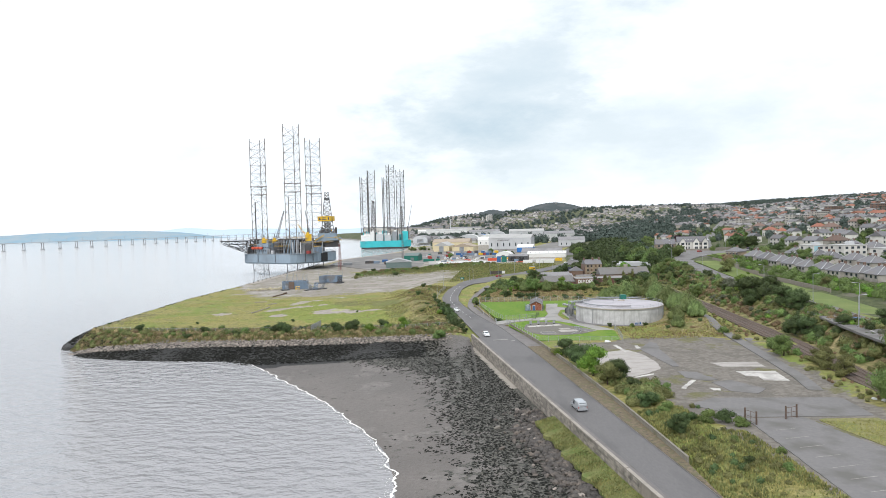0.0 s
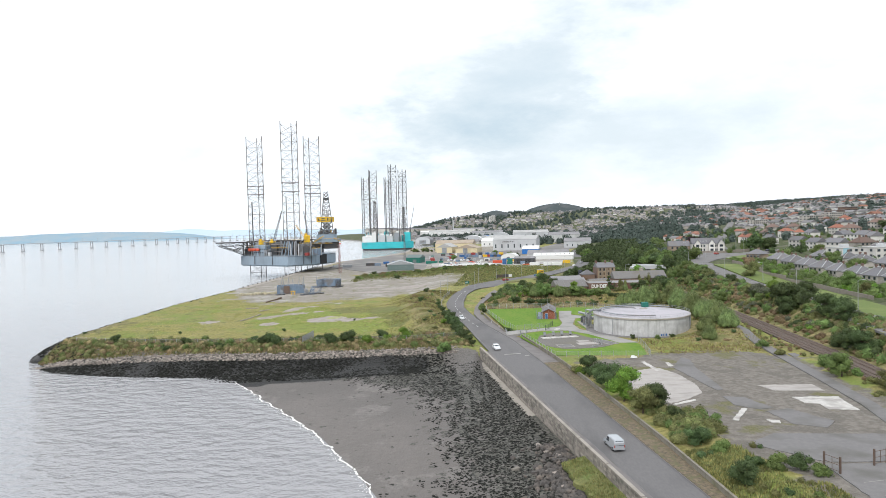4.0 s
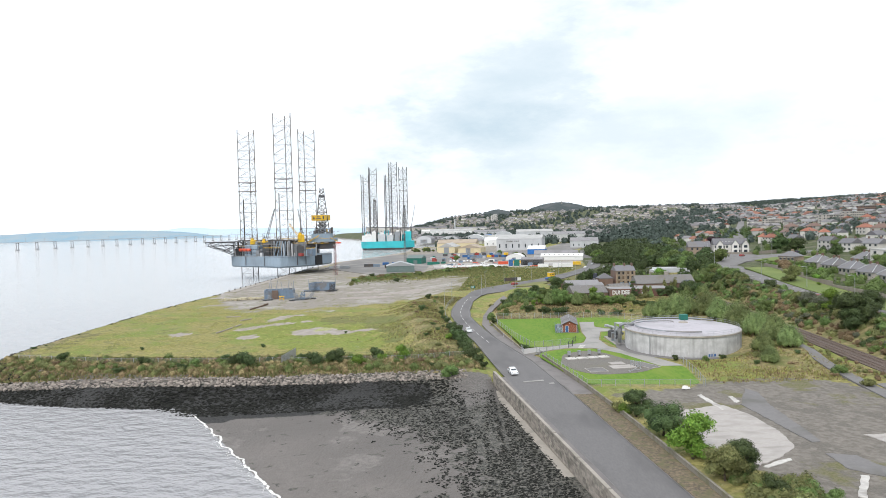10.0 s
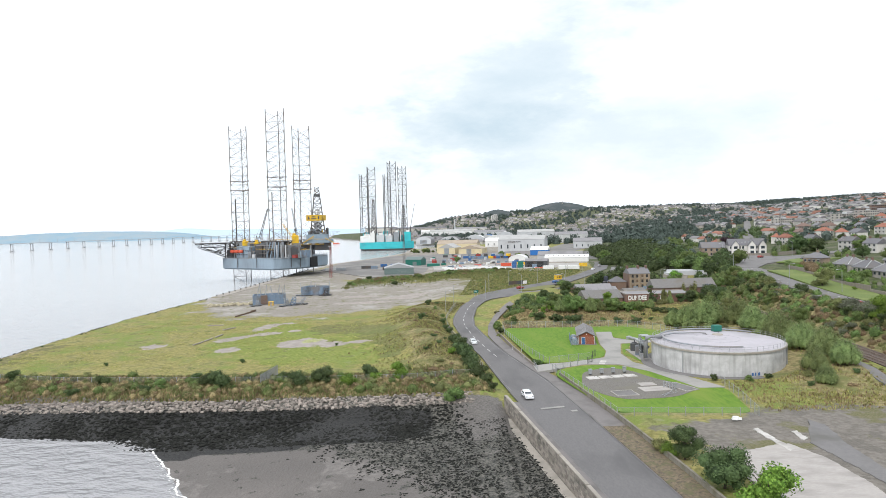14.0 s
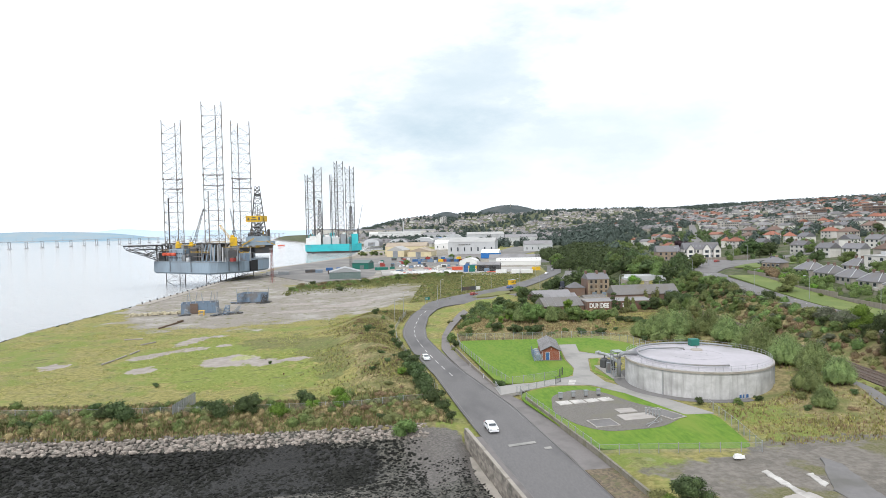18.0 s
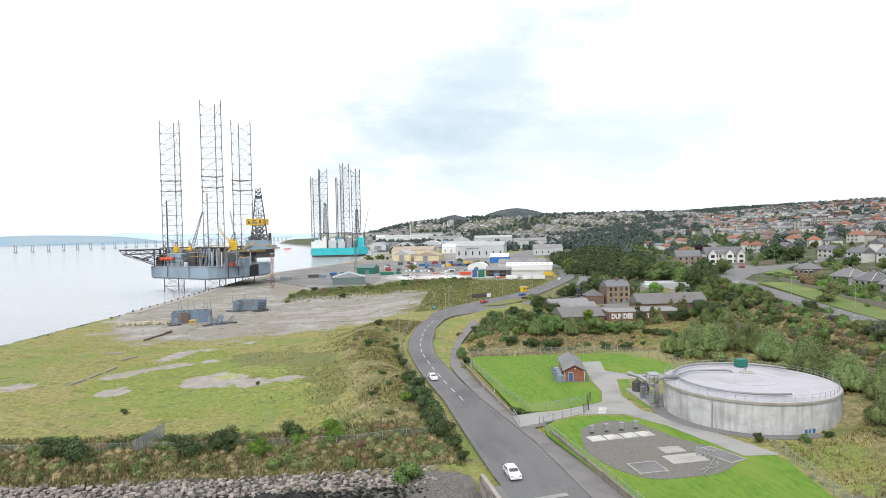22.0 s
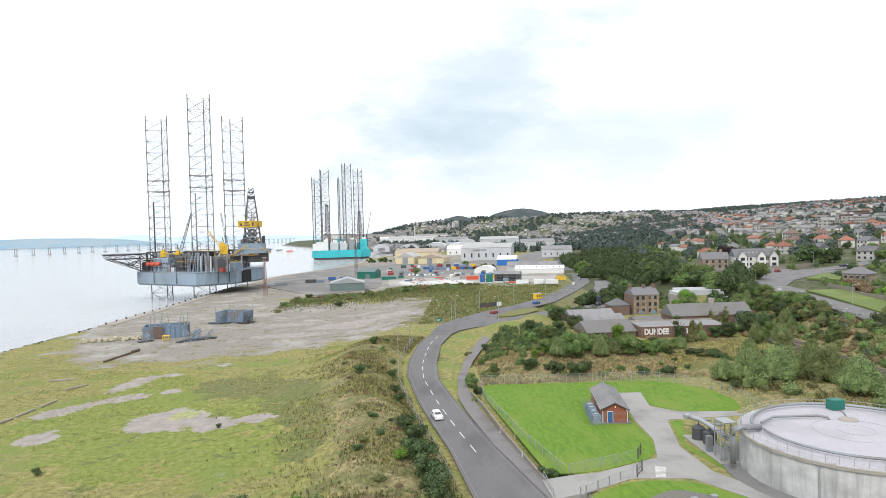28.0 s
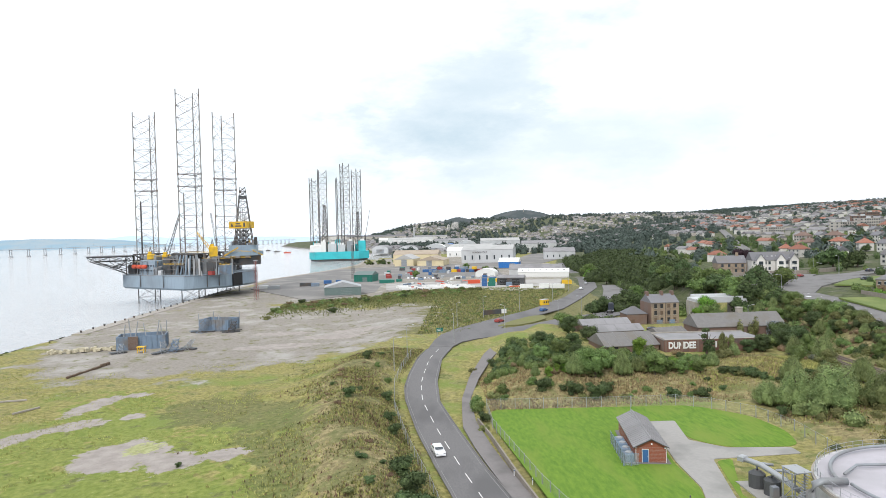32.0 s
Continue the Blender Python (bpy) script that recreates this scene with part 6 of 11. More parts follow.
for s in (-1, 1):
    part("downpipe", Geo().cyl(s * (W2 - 0.1), -L2 - 0.06, 0, 0.05, EH - 0.2, 6), MAT["white_paint"], hut)
part("plinth", Geo().box(0, 0, -0.1, 2 * W2 + 1.2, 2 * L2 + 1.2, 0.16), MAT["old_asphalt"], hut)
part("radio_mast", Geo().cyl(-0.5, L2 - 1.5, RH - 0.2, 0.04, 3.4, 5), MAT["galvanised"], hut)

# chillers in their cage beside the hut
def chiller(i, x, y):
    c = thing("chiller", "pale blue-grey cooling unit on a concrete pad", "cooling unit", "cooling units", (x, y, 5.45), -9.0)
    part("casing", Geo().box(0, 0, 0.1, 1.5, 1.7, 1.35, 0, 0.08), MAT["steel_blue"], c)
    part("fan_ring", Geo().cyl(0, 0, 1.44, 0.55, 0.16, 14), MAT["galvanised"], c)
    part("pad", Geo().box(0, 0, -0.06, 1.8, 2.0, 0.16), MAT["drive"], c)
    for s in (-1, 1):
        part("grille", Geo().box(0.76 * s, 0, 0.3, 0.04, 1.4, 0.9), MAT["dark_steel"], c)
    return c


for k in range(4):
    chiller(k, 36.5 + 0.32 * k, 277.8 + 2.5 * k)


def mesh_fence(name, line, tall, label, step=3.0, colour="galvanised", gz=None, infill="fence_mesh"):
    """Posts, rails and see-through wire panels along plan points."""
    f = thing(name, label, "fence", at=(line[0][0], line[0][1], 0))
    ox, oy = line[0]
    post = Geo().box(0, 0, -0.2, 0.12, 0.12, tall + 0.35, 0, 0.02).mesh("post", MAT[colour])
    for (ax, ay), (bx, by) in zip(line, line[1:]):
        n = max(1, int(round(math.hypot(bx - ax, by - ay) / step)))
        for k in range(n):
            x0, y0, x1, y1 = ax + (bx - ax) * k / n, ay + (by - ay) * k / n, ax + (bx - ax) * (k + 1) / n, ay + (by - ay) * (k + 1) / n
            z0, z1 = (gz, gz) if gz is not None else (ground_z(x0, y0), ground_z(x1, y1))
            o = new("post", post)
            o.parent, o.matrix_basis = f, pose(x0 - ox, y0 - oy, z0, 0, 0, math.degrees(math.atan2(by - ay, bx - ax)))
            p = part("panel", Geo().quad((x0 - ox, y0 - oy, z0 + 0.05), (x1 - ox, y1 - oy, z1 + 0.05), (x1 - ox, y1 - oy, z1 + tall), (x0 - ox, y0 - oy, z0 + tall)), MAT[infill], f)
            part("rail", Geo().beam((x0 - ox, y0 - oy, z0 + tall), (x1 - ox, y1 - oy, z1 + tall), 0.025, 4), MAT[colour], f)
    return f


def wire_material(name, colour, cover):
    m = bpy.data.materials.new(name)
    m.use_nodes = True
    n, l = m.node_tree.nodes, m.node_tree.links
    b, out, tr, mx = n["Principled BSDF"], n["Material Output"], n.new("ShaderNodeBsdfTransparent"), n.new("ShaderNodeMixShader")
    b.inputs["Base Color"].default_value, b.inputs["Roughness"].default_value = (*colour, 1), 0.5
    geo, t, r = n.new("ShaderNodeNewGeometry"), n.new("ShaderNodeTexNoise"), n.new("ShaderNodeMapRange")
    t.inputs["Scale"].default_value = 6.0
    l.new(geo.outputs["Position"], t.inputs["Vector"])
    r.inputs["To Min"].default_value, r.inputs["To Max"].default_value = cover * 0.6, cover * 1.4
    l.new(t.outputs["Fac"], r.inputs["Value"])
    l.new(r.outputs["Result"], mx.inputs["Fac"])
    l.new(tr.outputs["BSDF"], mx.inputs[1])
    l.new(b.outputs["BSDF"], mx.inputs[2])
    l.new(mx.outputs["Shader"], out.inputs["Surface"])
    return m


MAT["fence_mesh"] = wire_material("chain_link", (0.36, 0.38, 0.38), 0.13)
MAT["palisade"] = wire_material("palisade_bars", (0.30, 0.34, 0.38), 0.42)
mesh_fence("chiller_fence", [(35.0, 275.8), (37.4, 275.6)], 2.0, "steel cage fence round the cooling units", 1.2, "steel_blue", 5.45, "palisade")
mesh_fence("chiller_fence", [(35.0, 275.8), (36.6, 288.0)], 2.0, "steel cage fence beside the cooling units", 1.5, "steel_blue", 5.45, "palisade")
mesh_fence("compound_fence_north", [(17.2, 312), (38.5, 310.3), (57.9, 309.8), (64, 306), (69.6, 298.8), (71.5, 289), (70.5, 275)], 2.2, "grey chain-link fence at the foot of the bank", 3.2, gz=5.4)
mesh_fence("compound_fence_road", [(17.2, 312), (16.9, 300), (20.5, 270), (24.0, 251.6)], 1.9, "chain-link fence above the road wall", 3.0, gz=5.0)
mesh_fence("compound_fence_road_south", [(24.0, 243.0), (27.5, 222), (30.2, 203.6)], 1.7, "chain-link fence above the road wall", 3.0, gz=5.3)
mesh_fence("compound_fence_south", [(30.2, 203.6), (43, 202.6), (56.3, 201.2)], 1.5, "chain-link fence along the yard", 3.2, gz=5.42)
mesh_fence("compound_fence_east", [(56.3, 201.2), (58.2, 212), (59.6, 224), (59.8, 227)], 1.7, "chain-link fence running up to the tank", 3.0, gz=5.42)
mesh_fence("lawn_fence", [(24.6, 251.8), (33, 255), (36.5, 256.6)], 1.6, "short chain-link fence across the lawn", 2.6, gz=5.42)
mesh_fence("drive_fence", [(25.0, 243.8), (31.5, 248.4), (34.0, 249.6)], 1.3, "low fence beside the drive", 2.4, gz=5.42)


def field_gate(x, y, z, turn, w, label):
    gt = thing("gate", label, "gate", "compound gates", (x, y, z), turn)
    for s in (0, w):
        part("gate_post", Geo().box(s, 0, -0.2, 0.14, 0.14, 2.1, 0, 0.02), MAT["dark_steel"], gt)
    fr = part("gate_frame", Geo().beam((0.1, 0, 0.25), (w - 0.1, 0, 0.25), 0.04).beam((0.1, 0, 1.75), (w - 0.1, 0, 1.75), 0.04).beam((0.1, 0, 1.0), (w - 0.1, 0, 1.0), 0.03), MAT["dark_steel"], gt)
    for k in range(1, 5):
        part("gate_bar", Geo().cyl(w * k / 5, 0, 0.25, 0.022, 1.5, 5), MAT["dark_steel"], fr)
    return gt


field_gate(37.2, 256.8, 5.45, 60, 2.6, "open dark steel gate folded onto the lawn")
field_gate(34.4, 249.4, 5.45, 55, 2.8, "open dark steel gate beside the drive")
wall_along("compound_wall", [(20.6, 251.0), (17.8, 275), (15.9, 296), (14.6, 306)], lambda x, y: 5.3, lambda x, y: 3.9, 0.3, MAT["stone_wall"], "low stone wall under the compound fence", False)
g = Geo()
for k in range(5):
    g.beam((20.4, 244.2 + 1.7 * k, 5.2), (20.4, 244.2 + 1.7 * k, 6.4), 0.05)
g.beam((20.4, 244.2, 6.4), (20.4, 251, 6.4), 0.05).beam((20.4, 244.2, 5.8), (20.4, 251, 5.8), 0.04)
solo("barrier_rail", g, MAT["galvanised"], "galvanised barrier rail across the compound entrance", "barrier")


# kiosks and covers on the gravel pad
def kiosk(x, y):
    k = thing("kiosk", "small grey control kiosk on the gravel pad", "kiosk", "control kiosks", (x, y, 5.5), 8)
    part("cabinet", Geo().box(0, 0, 0.35, 0.75, 0.6, 1.05, 0, 0.06), MAT["galvanised"], k)
    part("stand", Geo().box(0, 0, -0.02, 0.5, 0.4, 0.4), MAT["dark_steel"], k)
    part("hood", Geo().box(0, -0.05, 1.38, 0.9, 0.75, 0.12, 0, 0.05), MAT["grey_steel"], k)


for k in range(4):
    kiosk(32.2 + 2.93 * k, 236.6 + 0.55 * k)
for k in range(4):
    c = thing("chamber_cover", "pale concrete chamber cover set in gravel", "cover", "pad covers", (32.2 + 3.1 * k, 233.6 + 0.5 * k, 5.47), 10)
    part("lid", Geo().box(0, 0, 0, 2.8, 2.6, 0.14, 0, 0.03), MAT["white_slab"], c)
    part("lifting_eye", Geo().box(0.8, 0.8, 0.13, 0.25, 0.12, 0.06), MAT["dark_steel"], c)
for cx, cy, sx, sy, mt, tn, lb in ((35.9, 219.2, 4.6, 4.2, "old_asphalt", 8, "dark sunken cover framed in concrete"), (43.4, 222.4, 6.4, 3.6, "pale_slab", 8, "pale concrete slab on gravel"), (42.9, 226.6, 3.8, 2.8, "pale_slab", 8, "pale concrete slab on gravel"), (49.6, 223.4, 3.4, 7.0, "old_asphalt", 24, "dark sunken cover framed in concrete")):
    c = thing("pad_slab", lb, "slab", "pad covers", (cx, cy, 5.47), tn)
    part("slab", Geo().box(0, 0, 0, sx, sy, 0.1, 0, 0.02), MAT[mt], c)
    if mt == "old_asphalt":
        part("frame", Geo().box(0, sy / 2, 0, sx + 0.3, 0.2, 0.14).box(0, -sy / 2, 0, sx + 0.3, 0.2, 0.14).box(sx / 2, 0, 0, 0.2, sy, 0.14).box(-sx / 2, 0, 0, 0.2, sy, 0.14), MAT["pale_slab"], c)
vp = thing("vent_pipes", "row of grey vent pipes on the gravel pad", "vent pipes", at=(45.8, 223.4, 5.5))
for k in range(5):
    part("vent", Geo().cyl(0.45 * k, -0.5 * k, 0, 0.16, 1.2, 8).cyl(0.45 * k, -0.5 * k, 1.15, 0.24, 0.25, 8), MAT["galvanised"], vp)
bar = thing("fallen_barrier", "bent metal barrier lying on the gravel", "barrier", at=(45.6, 217.4, 5.52), turn=35)
part("rail", Geo().tube([(-3, 0, 0.1), (-1, 0.3, 0.3), (1, -0.1, 0.15), (2.4, 0.8, 0.5)], 0.05, 5), MAT["galvanised"], bar)
part("rail", Geo().tube([(-2.4, 0.9, 0.1), (0, 0.8, 0.25), (2.6, 1.4, 0.6)], 0.05, 5), MAT["galvanised"], bar)
for k in range(4):
    part("strut", Geo().beam((-2 + 1.3 * k, 0.1, 0.2), (-1.7 + 1.3 * k, 1.0, 0.3), 0.03), MAT["galvanised"], bar)

# ---------------------------------------------------------------- trees, bushes and rough growth
def core_shape():
    bm = bmesh.new()
    bmesh.ops.create_icosphere(bm, subdivisions=1, radius=1.0)
    out = [tuple(v.co) for v in bm.verts], [[v.index for v in f.verts] for f in bm.faces]
    bm.free()
    return out


CORE_V, CORE_F = core_shape()


def crown_mesh(name, seed, lobes, leaves, leaf, material, droop=0.0, core=0.74):
    """A crown of many small leaf clumps on uneven lobes; lobes are (x, y, z, rx, rz)."""
    r = np.random.RandomState(seed)
    vs, fs = [], []
    weight = np.array([l[3] ** 2 for l in lobes])
    pick = r.choice(len(lobes), leaves, p=weight / weight.sum())
    d = r.normal(size=(leaves, 3))
    d /= np.linalg.norm(d, axis=1)[:, None]
    d[:, 2] = np.where(d[:, 2] < -0.45, -d[:, 2] * 0.6, d[:, 2])
    depth = np.clip(1.02 - r.normal(0.06, 0.16, leaves), 0.55, 1.25)
    lob = np.array(lobes)[pick]
    c = lob[:, :3] + d * depth[:, None] * np.stack([lob[:, 3], lob[:, 3], lob[:, 4]], 1)
    c[:, 2] -= droop * np.abs(r.normal(0, 0.3, leaves))
    c[:, 2] = np.maximum(c[:, 2], 0.06)
    a = d + r.normal(0, 0.4, (leaves, 3))
    a /= np.linalg.norm(a, axis=1)[:, None]
    u = np.cross(a, r.normal(size=(leaves, 3)))
    u /= np.linalg.norm(u, axis=1)[:, None]
    w = np.cross(a, u)
    s = leaf * r.uniform(0.6, 1.35, leaves)[:, None]
    k1 = r.uniform(0.55, 1.0, (leaves, 1))
    tri = np.stack([c - u * s - w * s * 0.5, c + u * s * k1 - w * s * 0.4, c + w * s + a * s * 0.3], 1)
    vs, fs = tri.reshape(-1, 3).tolist(), np.arange(leaves * 3).reshape(-1, 3).tolist()
    for x, y, z, rx, rz in lobes:   # dense twigs and inner leaves of each lobe
        o = len(vs)
        vs += [(x + CORE_V[k][0] * rx * core, y + CORE_V[k][1] * rx * core, max(0.05, z + CORE_V[k][2] * rz * core)) for k in range(12)]
        fs += [[o + q for q in f] for f in CORE_F]
    me = bpy.data.meshes.new(name)
    me.from_pydata(vs, [], fs)
    me.materials.append(material)
    me.update()
    return me


def random_lobes(seed, n, wide, low, high):
    r = random.Random(seed)
    out = []
    for k in range(n):
        a, q = r.uniform(0, 6.28), r.uniform(0.15, 0.75) * wide
        z = r.uniform(low, high)
        f = 1 - 0.5 * abs((z - (low + high) / 2) / (high - low + 0.01))
        rad = wide * r.uniform(0.34, 0.55) * f
        out.append((q * math.cos(a) * f, q * math.sin(a) * f, z, rad, rad * r.uniform(0.7, 1.0)))
    return out


def trunk_mesh(seed, tall, thick):
    r = random.Random(seed)
    g = Geo()
    lean = (r.uniform(-0.3, 0.3), r.uniform(-0.3, 0.3))
    mid = (lean[0], lean[1], tall * 0.45)
    g.beam((0, 0, -0.4), mid, thick, 7, thick * 0.7)
    for k in range(5):
        a = 1.257 * k + r.uniform(-0.3, 0.3)
        tip = (lean[0] + math.cos(a) * tall * 0.26, lean[1] + math.sin(a) * tall * 0.26, tall * r.uniform(0.65, 0.85))
        g.beam(mid, tip, thick * 0.5, 5, thick * 0.15)
    g.beam(mid, (lean[0], lean[1], tall * 0.9), thick * 0.65, 5, thick * 0.12)
    return g.mesh("trunk", MAT["bark"])


TREES = {}


def tree_kind(key, seed, leafmat, wide, tall, low, n_lobes, leaves, leaf, label, category="tree", trunk=True):
    """A first tree of its kind, far below the ground of the place, from which the others are copied."""
    TREES[key] = (trunk_mesh(seed, tall, 0.035 * tall) if trunk else None, crown_mesh("crown", seed, random_lobes(seed, n_lobes, wide, low, tall - wide * 0.3), leaves, leaf, LEAF[leafmat]), label, category)


tree_kind("round_dark", 1, "dark", 4.4, 8.6, 1.5, 17, 6200, 0.190, "dark green broadleaf tree with a rounded crown")
tree_kind("round_dark_b", 2, "dark", 4.8, 8.2, 1.4, 18, 6200, 0.196, "dark green broadleaf tree with a rounded crown")
tree_kind("round_mid", 3, "mid", 4.3, 8.4, 1.4, 17, 6200, 0.185, "mid-green broadleaf tree with an uneven crown")
tree_kind("round_mid_b", 4, "mid", 4.8, 7.6, 1.2, 18, 6200, 0.190, "mid-green broadleaf tree with an uneven crown")
tree_kind("bright", 5, "bright", 2.8, 5.6, 0.8, 14, 6200, 0.140, "bright green young tree with dense leaves")
tree_kind("olive", 6, "olive", 3.5, 6.2, 0.8, 15, 6200, 0.157, "yellowish olive-green bushy tree")
tree_kind("purple", 7, "purple", 4.6, 9.0, 1.8, 16, 6200, 0.235, "dark purple copper beech tree")
tree_kind("pointed", 8, "dark", 2.0, 9.0, 1.0, 9, 6200, 0.179, "narrow dark green conifer tree")
tree_kind("willow", 9, "willow", 2.9, 7.6, 0.7, 20, 6200, 0.151, "grey-green feathery willow scrub tree")
fan = random.Random(90)
sprays = []
for k in range(26):
    a, q = 2.4 * k, 2.5 * math.sqrt((k + 0.5) / 26)
    z = 2.2 + 3.2 * (1 - (q / 2.6) ** 2) + fan.uniform(-0.6, 0.6)
    sprays.append((q * math.cos(a), q * math.sin(a), z * 0.7, fan.uniform(0.85, 1.35), z * 0.7))
TREES["willow"] = (TREES["willow"][0], crown_mesh("crown", 9, sprays, 13000, 0.115, LEAF["willow"], 0.0, 0.8), TREES["willow"][2], "tree")
tree_kind("bush_dark", 11, "dark", 2.2, 2.6, 0.5, 8, 2000, 0.125, "dark green dense bush on rough ground", "bush", False)
tree_kind("bush_mid", 12, "mid", 2.2, 2.4, 0.4, 8, 2000, 0.125, "green rounded bush on rough ground", "bush", False)
tree_kind("bush_bright", 13, "bright", 1.9, 2.4, 0.5, 8, 2000, 0.114, "bright green leafy bush on the bank", "bush", False)
tree_kind("bush_olive", 14, "olive", 2.2, 2.2, 0.4, 8, 2000, 0.125, "olive-green straggly bush on rough ground", "bush", False)
tree_kind("bush_russet", 15, "russet", 2.0, 1.7, 0.2, 8, 2000, 0.114, "russet-brown dead-stemmed scrub on rough ground", "bush", False)
tree_kind("bush_grey", 16, "grey", 2.2, 2.4, 0.4, 8, 2000, 0.125, "grey-leaved bush on the railway bank", "bush", False)
for key in ("round_dark", "round_dark_b", "round_mid", "round_mid_b"):   # coarser crowns for the far woods
    tr_, _, lb_, ct_ = TREES[key]
    n_ = 40 + len(TREES)
    TREES[key + "_far"] = (tr_, crown_mesh("crown", n_, random_lobes(n_, 19, 4.7, 1.6, 7.0), 2100, 0.34, LEAF["dark" if "dark" in key else "mid"]), lb_, ct_)
BRUSH = {}   # bushes of the far banks, joined by kind


def plant(key, x, y, size=1.0, z=None, group="", squash=1.0):
    trunk, crown, label, category = TREES[key + "_far" if y > 405 and key + "_far" in TREES else key]
    zz = (ground_z(x, y) if z is None else z) - 0.05
    turn = (x * 37.1 + y * 17.3) % 360
    if category == "bush" and (x > 98 or y > 430):
        BRUSH.setdefault(key, []).append((x, y, zz, turn, size, squash))
        return
    t = thing(category, label, category, group or ("trees" if category == "tree" else "bushes"), (x, y, zz), turn)
    t.scale = (size, size, size * squash)
    for nm, me in (("trunk", trunk), ("crown", crown)):
        if me:
            o = new(nm, me)
            o.parent = t


vr = random.Random(21)
# along the road wall and the yard
for key, x, y, s in (("bush_olive", 33.0, 184.5, 1.0), ("round_dark", 34.8, 180.5, 0.64), ("bush_bright", 33.4, 182, 1.0), ("round_dark_b", 36.2, 169.2, 0.78), ("bright", 37.2, 158, 1.34), ("olive", 38.4, 149, 0.92), ("round_dark", 41.0, 149.2, 0.68),
                     ("bush_dark", 42.8, 143, 1.0), ("bush_mid", 45.2, 140.5, 0.9), ("bush_mid", 48.6, 139.5, 0.8), ("bush_olive", 43.2, 136.5, 1.15), ("bush_olive", 47.0, 135.0, 1.05), ("bush_dark", 41.6, 130, 1.2), ("bush_mid", 44.0, 126, 0.9),
                     ("round_dark", 42.0, 113.2, 0.46), ("bush_mid", 48.5, 117.5, 1.05), ("bush_dark", 51.5, 116.5, 0.9), ("bush_mid", 53.6, 114.6, 0.8), ("bush_dark", 46.0, 119.0, 0.7), ("bush_mid", 49, 107, 0.5), ("bush_mid", 53.5, 101, 0.5), ("bush_dark", 47, 98, 0.5), ("bush_olive", 43.5, 104, 0.6), ("bush_mid", 51, 94, 0.55),
                     ("bush_dark", 21.6, 253.2, 0.8), ("bush_mid", 15.4, 312.5, 0.95), ("bush_dark", 16.0, 305, 0.8), ("bush_mid", 15.2, 316, 1.0), ("bush_olive", 15.0, 300, 0.6), ("bush_dark", 59.5, 229.2, 0.55), ("bush_mid", 67, 228.0, 0.6), ("bush_dark", 72, 229.5, 0.5), ("bush_dark", 84, 234.5, 0.7), ("bush_olive", 80, 227, 0.7), ("bush_dark", 77, 221, 0.5),
                     ("bush_bright", 29.6, 86, 0.6), ("bush_olive", 27.0, 97, 0.6), ("bush_olive", 28.4, 90, 0.5)):
    plant(key, x, y, s)
# the weedy bank of the headland and the mound by the road
for k in range(34):
    x = vr.uniform(-136, 8)
    y = 227.5 + 0.0006 * (x + 20) ** 2 + vr.uniform(-1.5, 15)
    key = vr.choice(["bush_dark", "bush_olive", "bush_olive", "bush_russet", "bush_mid", "bush_russet", "bush_olive"])
    plant(key, x, y, vr.uniform(0.45, 0.95), squash=vr.uniform(0.6, 1.0))
for key, x, y, s in (("bright", -14.5, 238, 0.78), ("bush_bright", -20, 236.5, 0.9), ("bush_bright", -26, 232, 1.25), ("bush_dark", -33, 235, 1.5), ("bush_dark", -38, 233, 1.4), ("bush_dark", -57, 233, 1.6), ("bush_dark", -61, 235, 1.1), ("bush_mid", -1.4, 221.6, 1.35), ("bush_dark", -22, 241, 1.2), ("bush_dark", -88, 238, 1.0), ("bush_mid", -72, 233, 1.1), ("bush_dark", -116, 245, 1.1),
                     ("bush_dark", 5.2, 238, 1.2), ("bush_dark", 4.2, 244, 1.4), ("bush_dark", 3.0, 250, 1.5), ("bush_dark", 1.4, 256, 1.4), ("bush_dark", 0.6, 262, 1.3), ("bush_dark", 6.5, 232, 1.0), ("bush_bright", -1.5, 254, 0.8), ("bush_dark", -0.8, 268, 1.1), ("bush_dark", 7.6, 227, 0.7),
                     ("bush_dark", -12.2, 310, 0.9), ("bush_dark", -11.2, 352, 0.9), ("bush_mid", -8, 346, 0.6), ("bush_dark", -3.4, 300, 0.7), ("bush_dark", -4.6, 318, 0.8), ("bush_mid", -5, 335, 0.7), ("bush_dark", -2.4, 290, 0.8), ("bush_dark", -61, 262, 0.45), ("bush_dark", -38, 283, 0.35), ("bush_dark", -100, 262, 0.4)):
    plant(key, x, y, s)
for k in range(40):
    y = vr.uniform(240, 372)
    x = float(ROAD_LEFT(y)) - vr.uniform(4, 20)
    plant(vr.choice(["bush_russet", "bush_russet", "bush_olive", "bush_dark"]), x, y, vr.uniform(0.3, 0.62), squash=0.7)
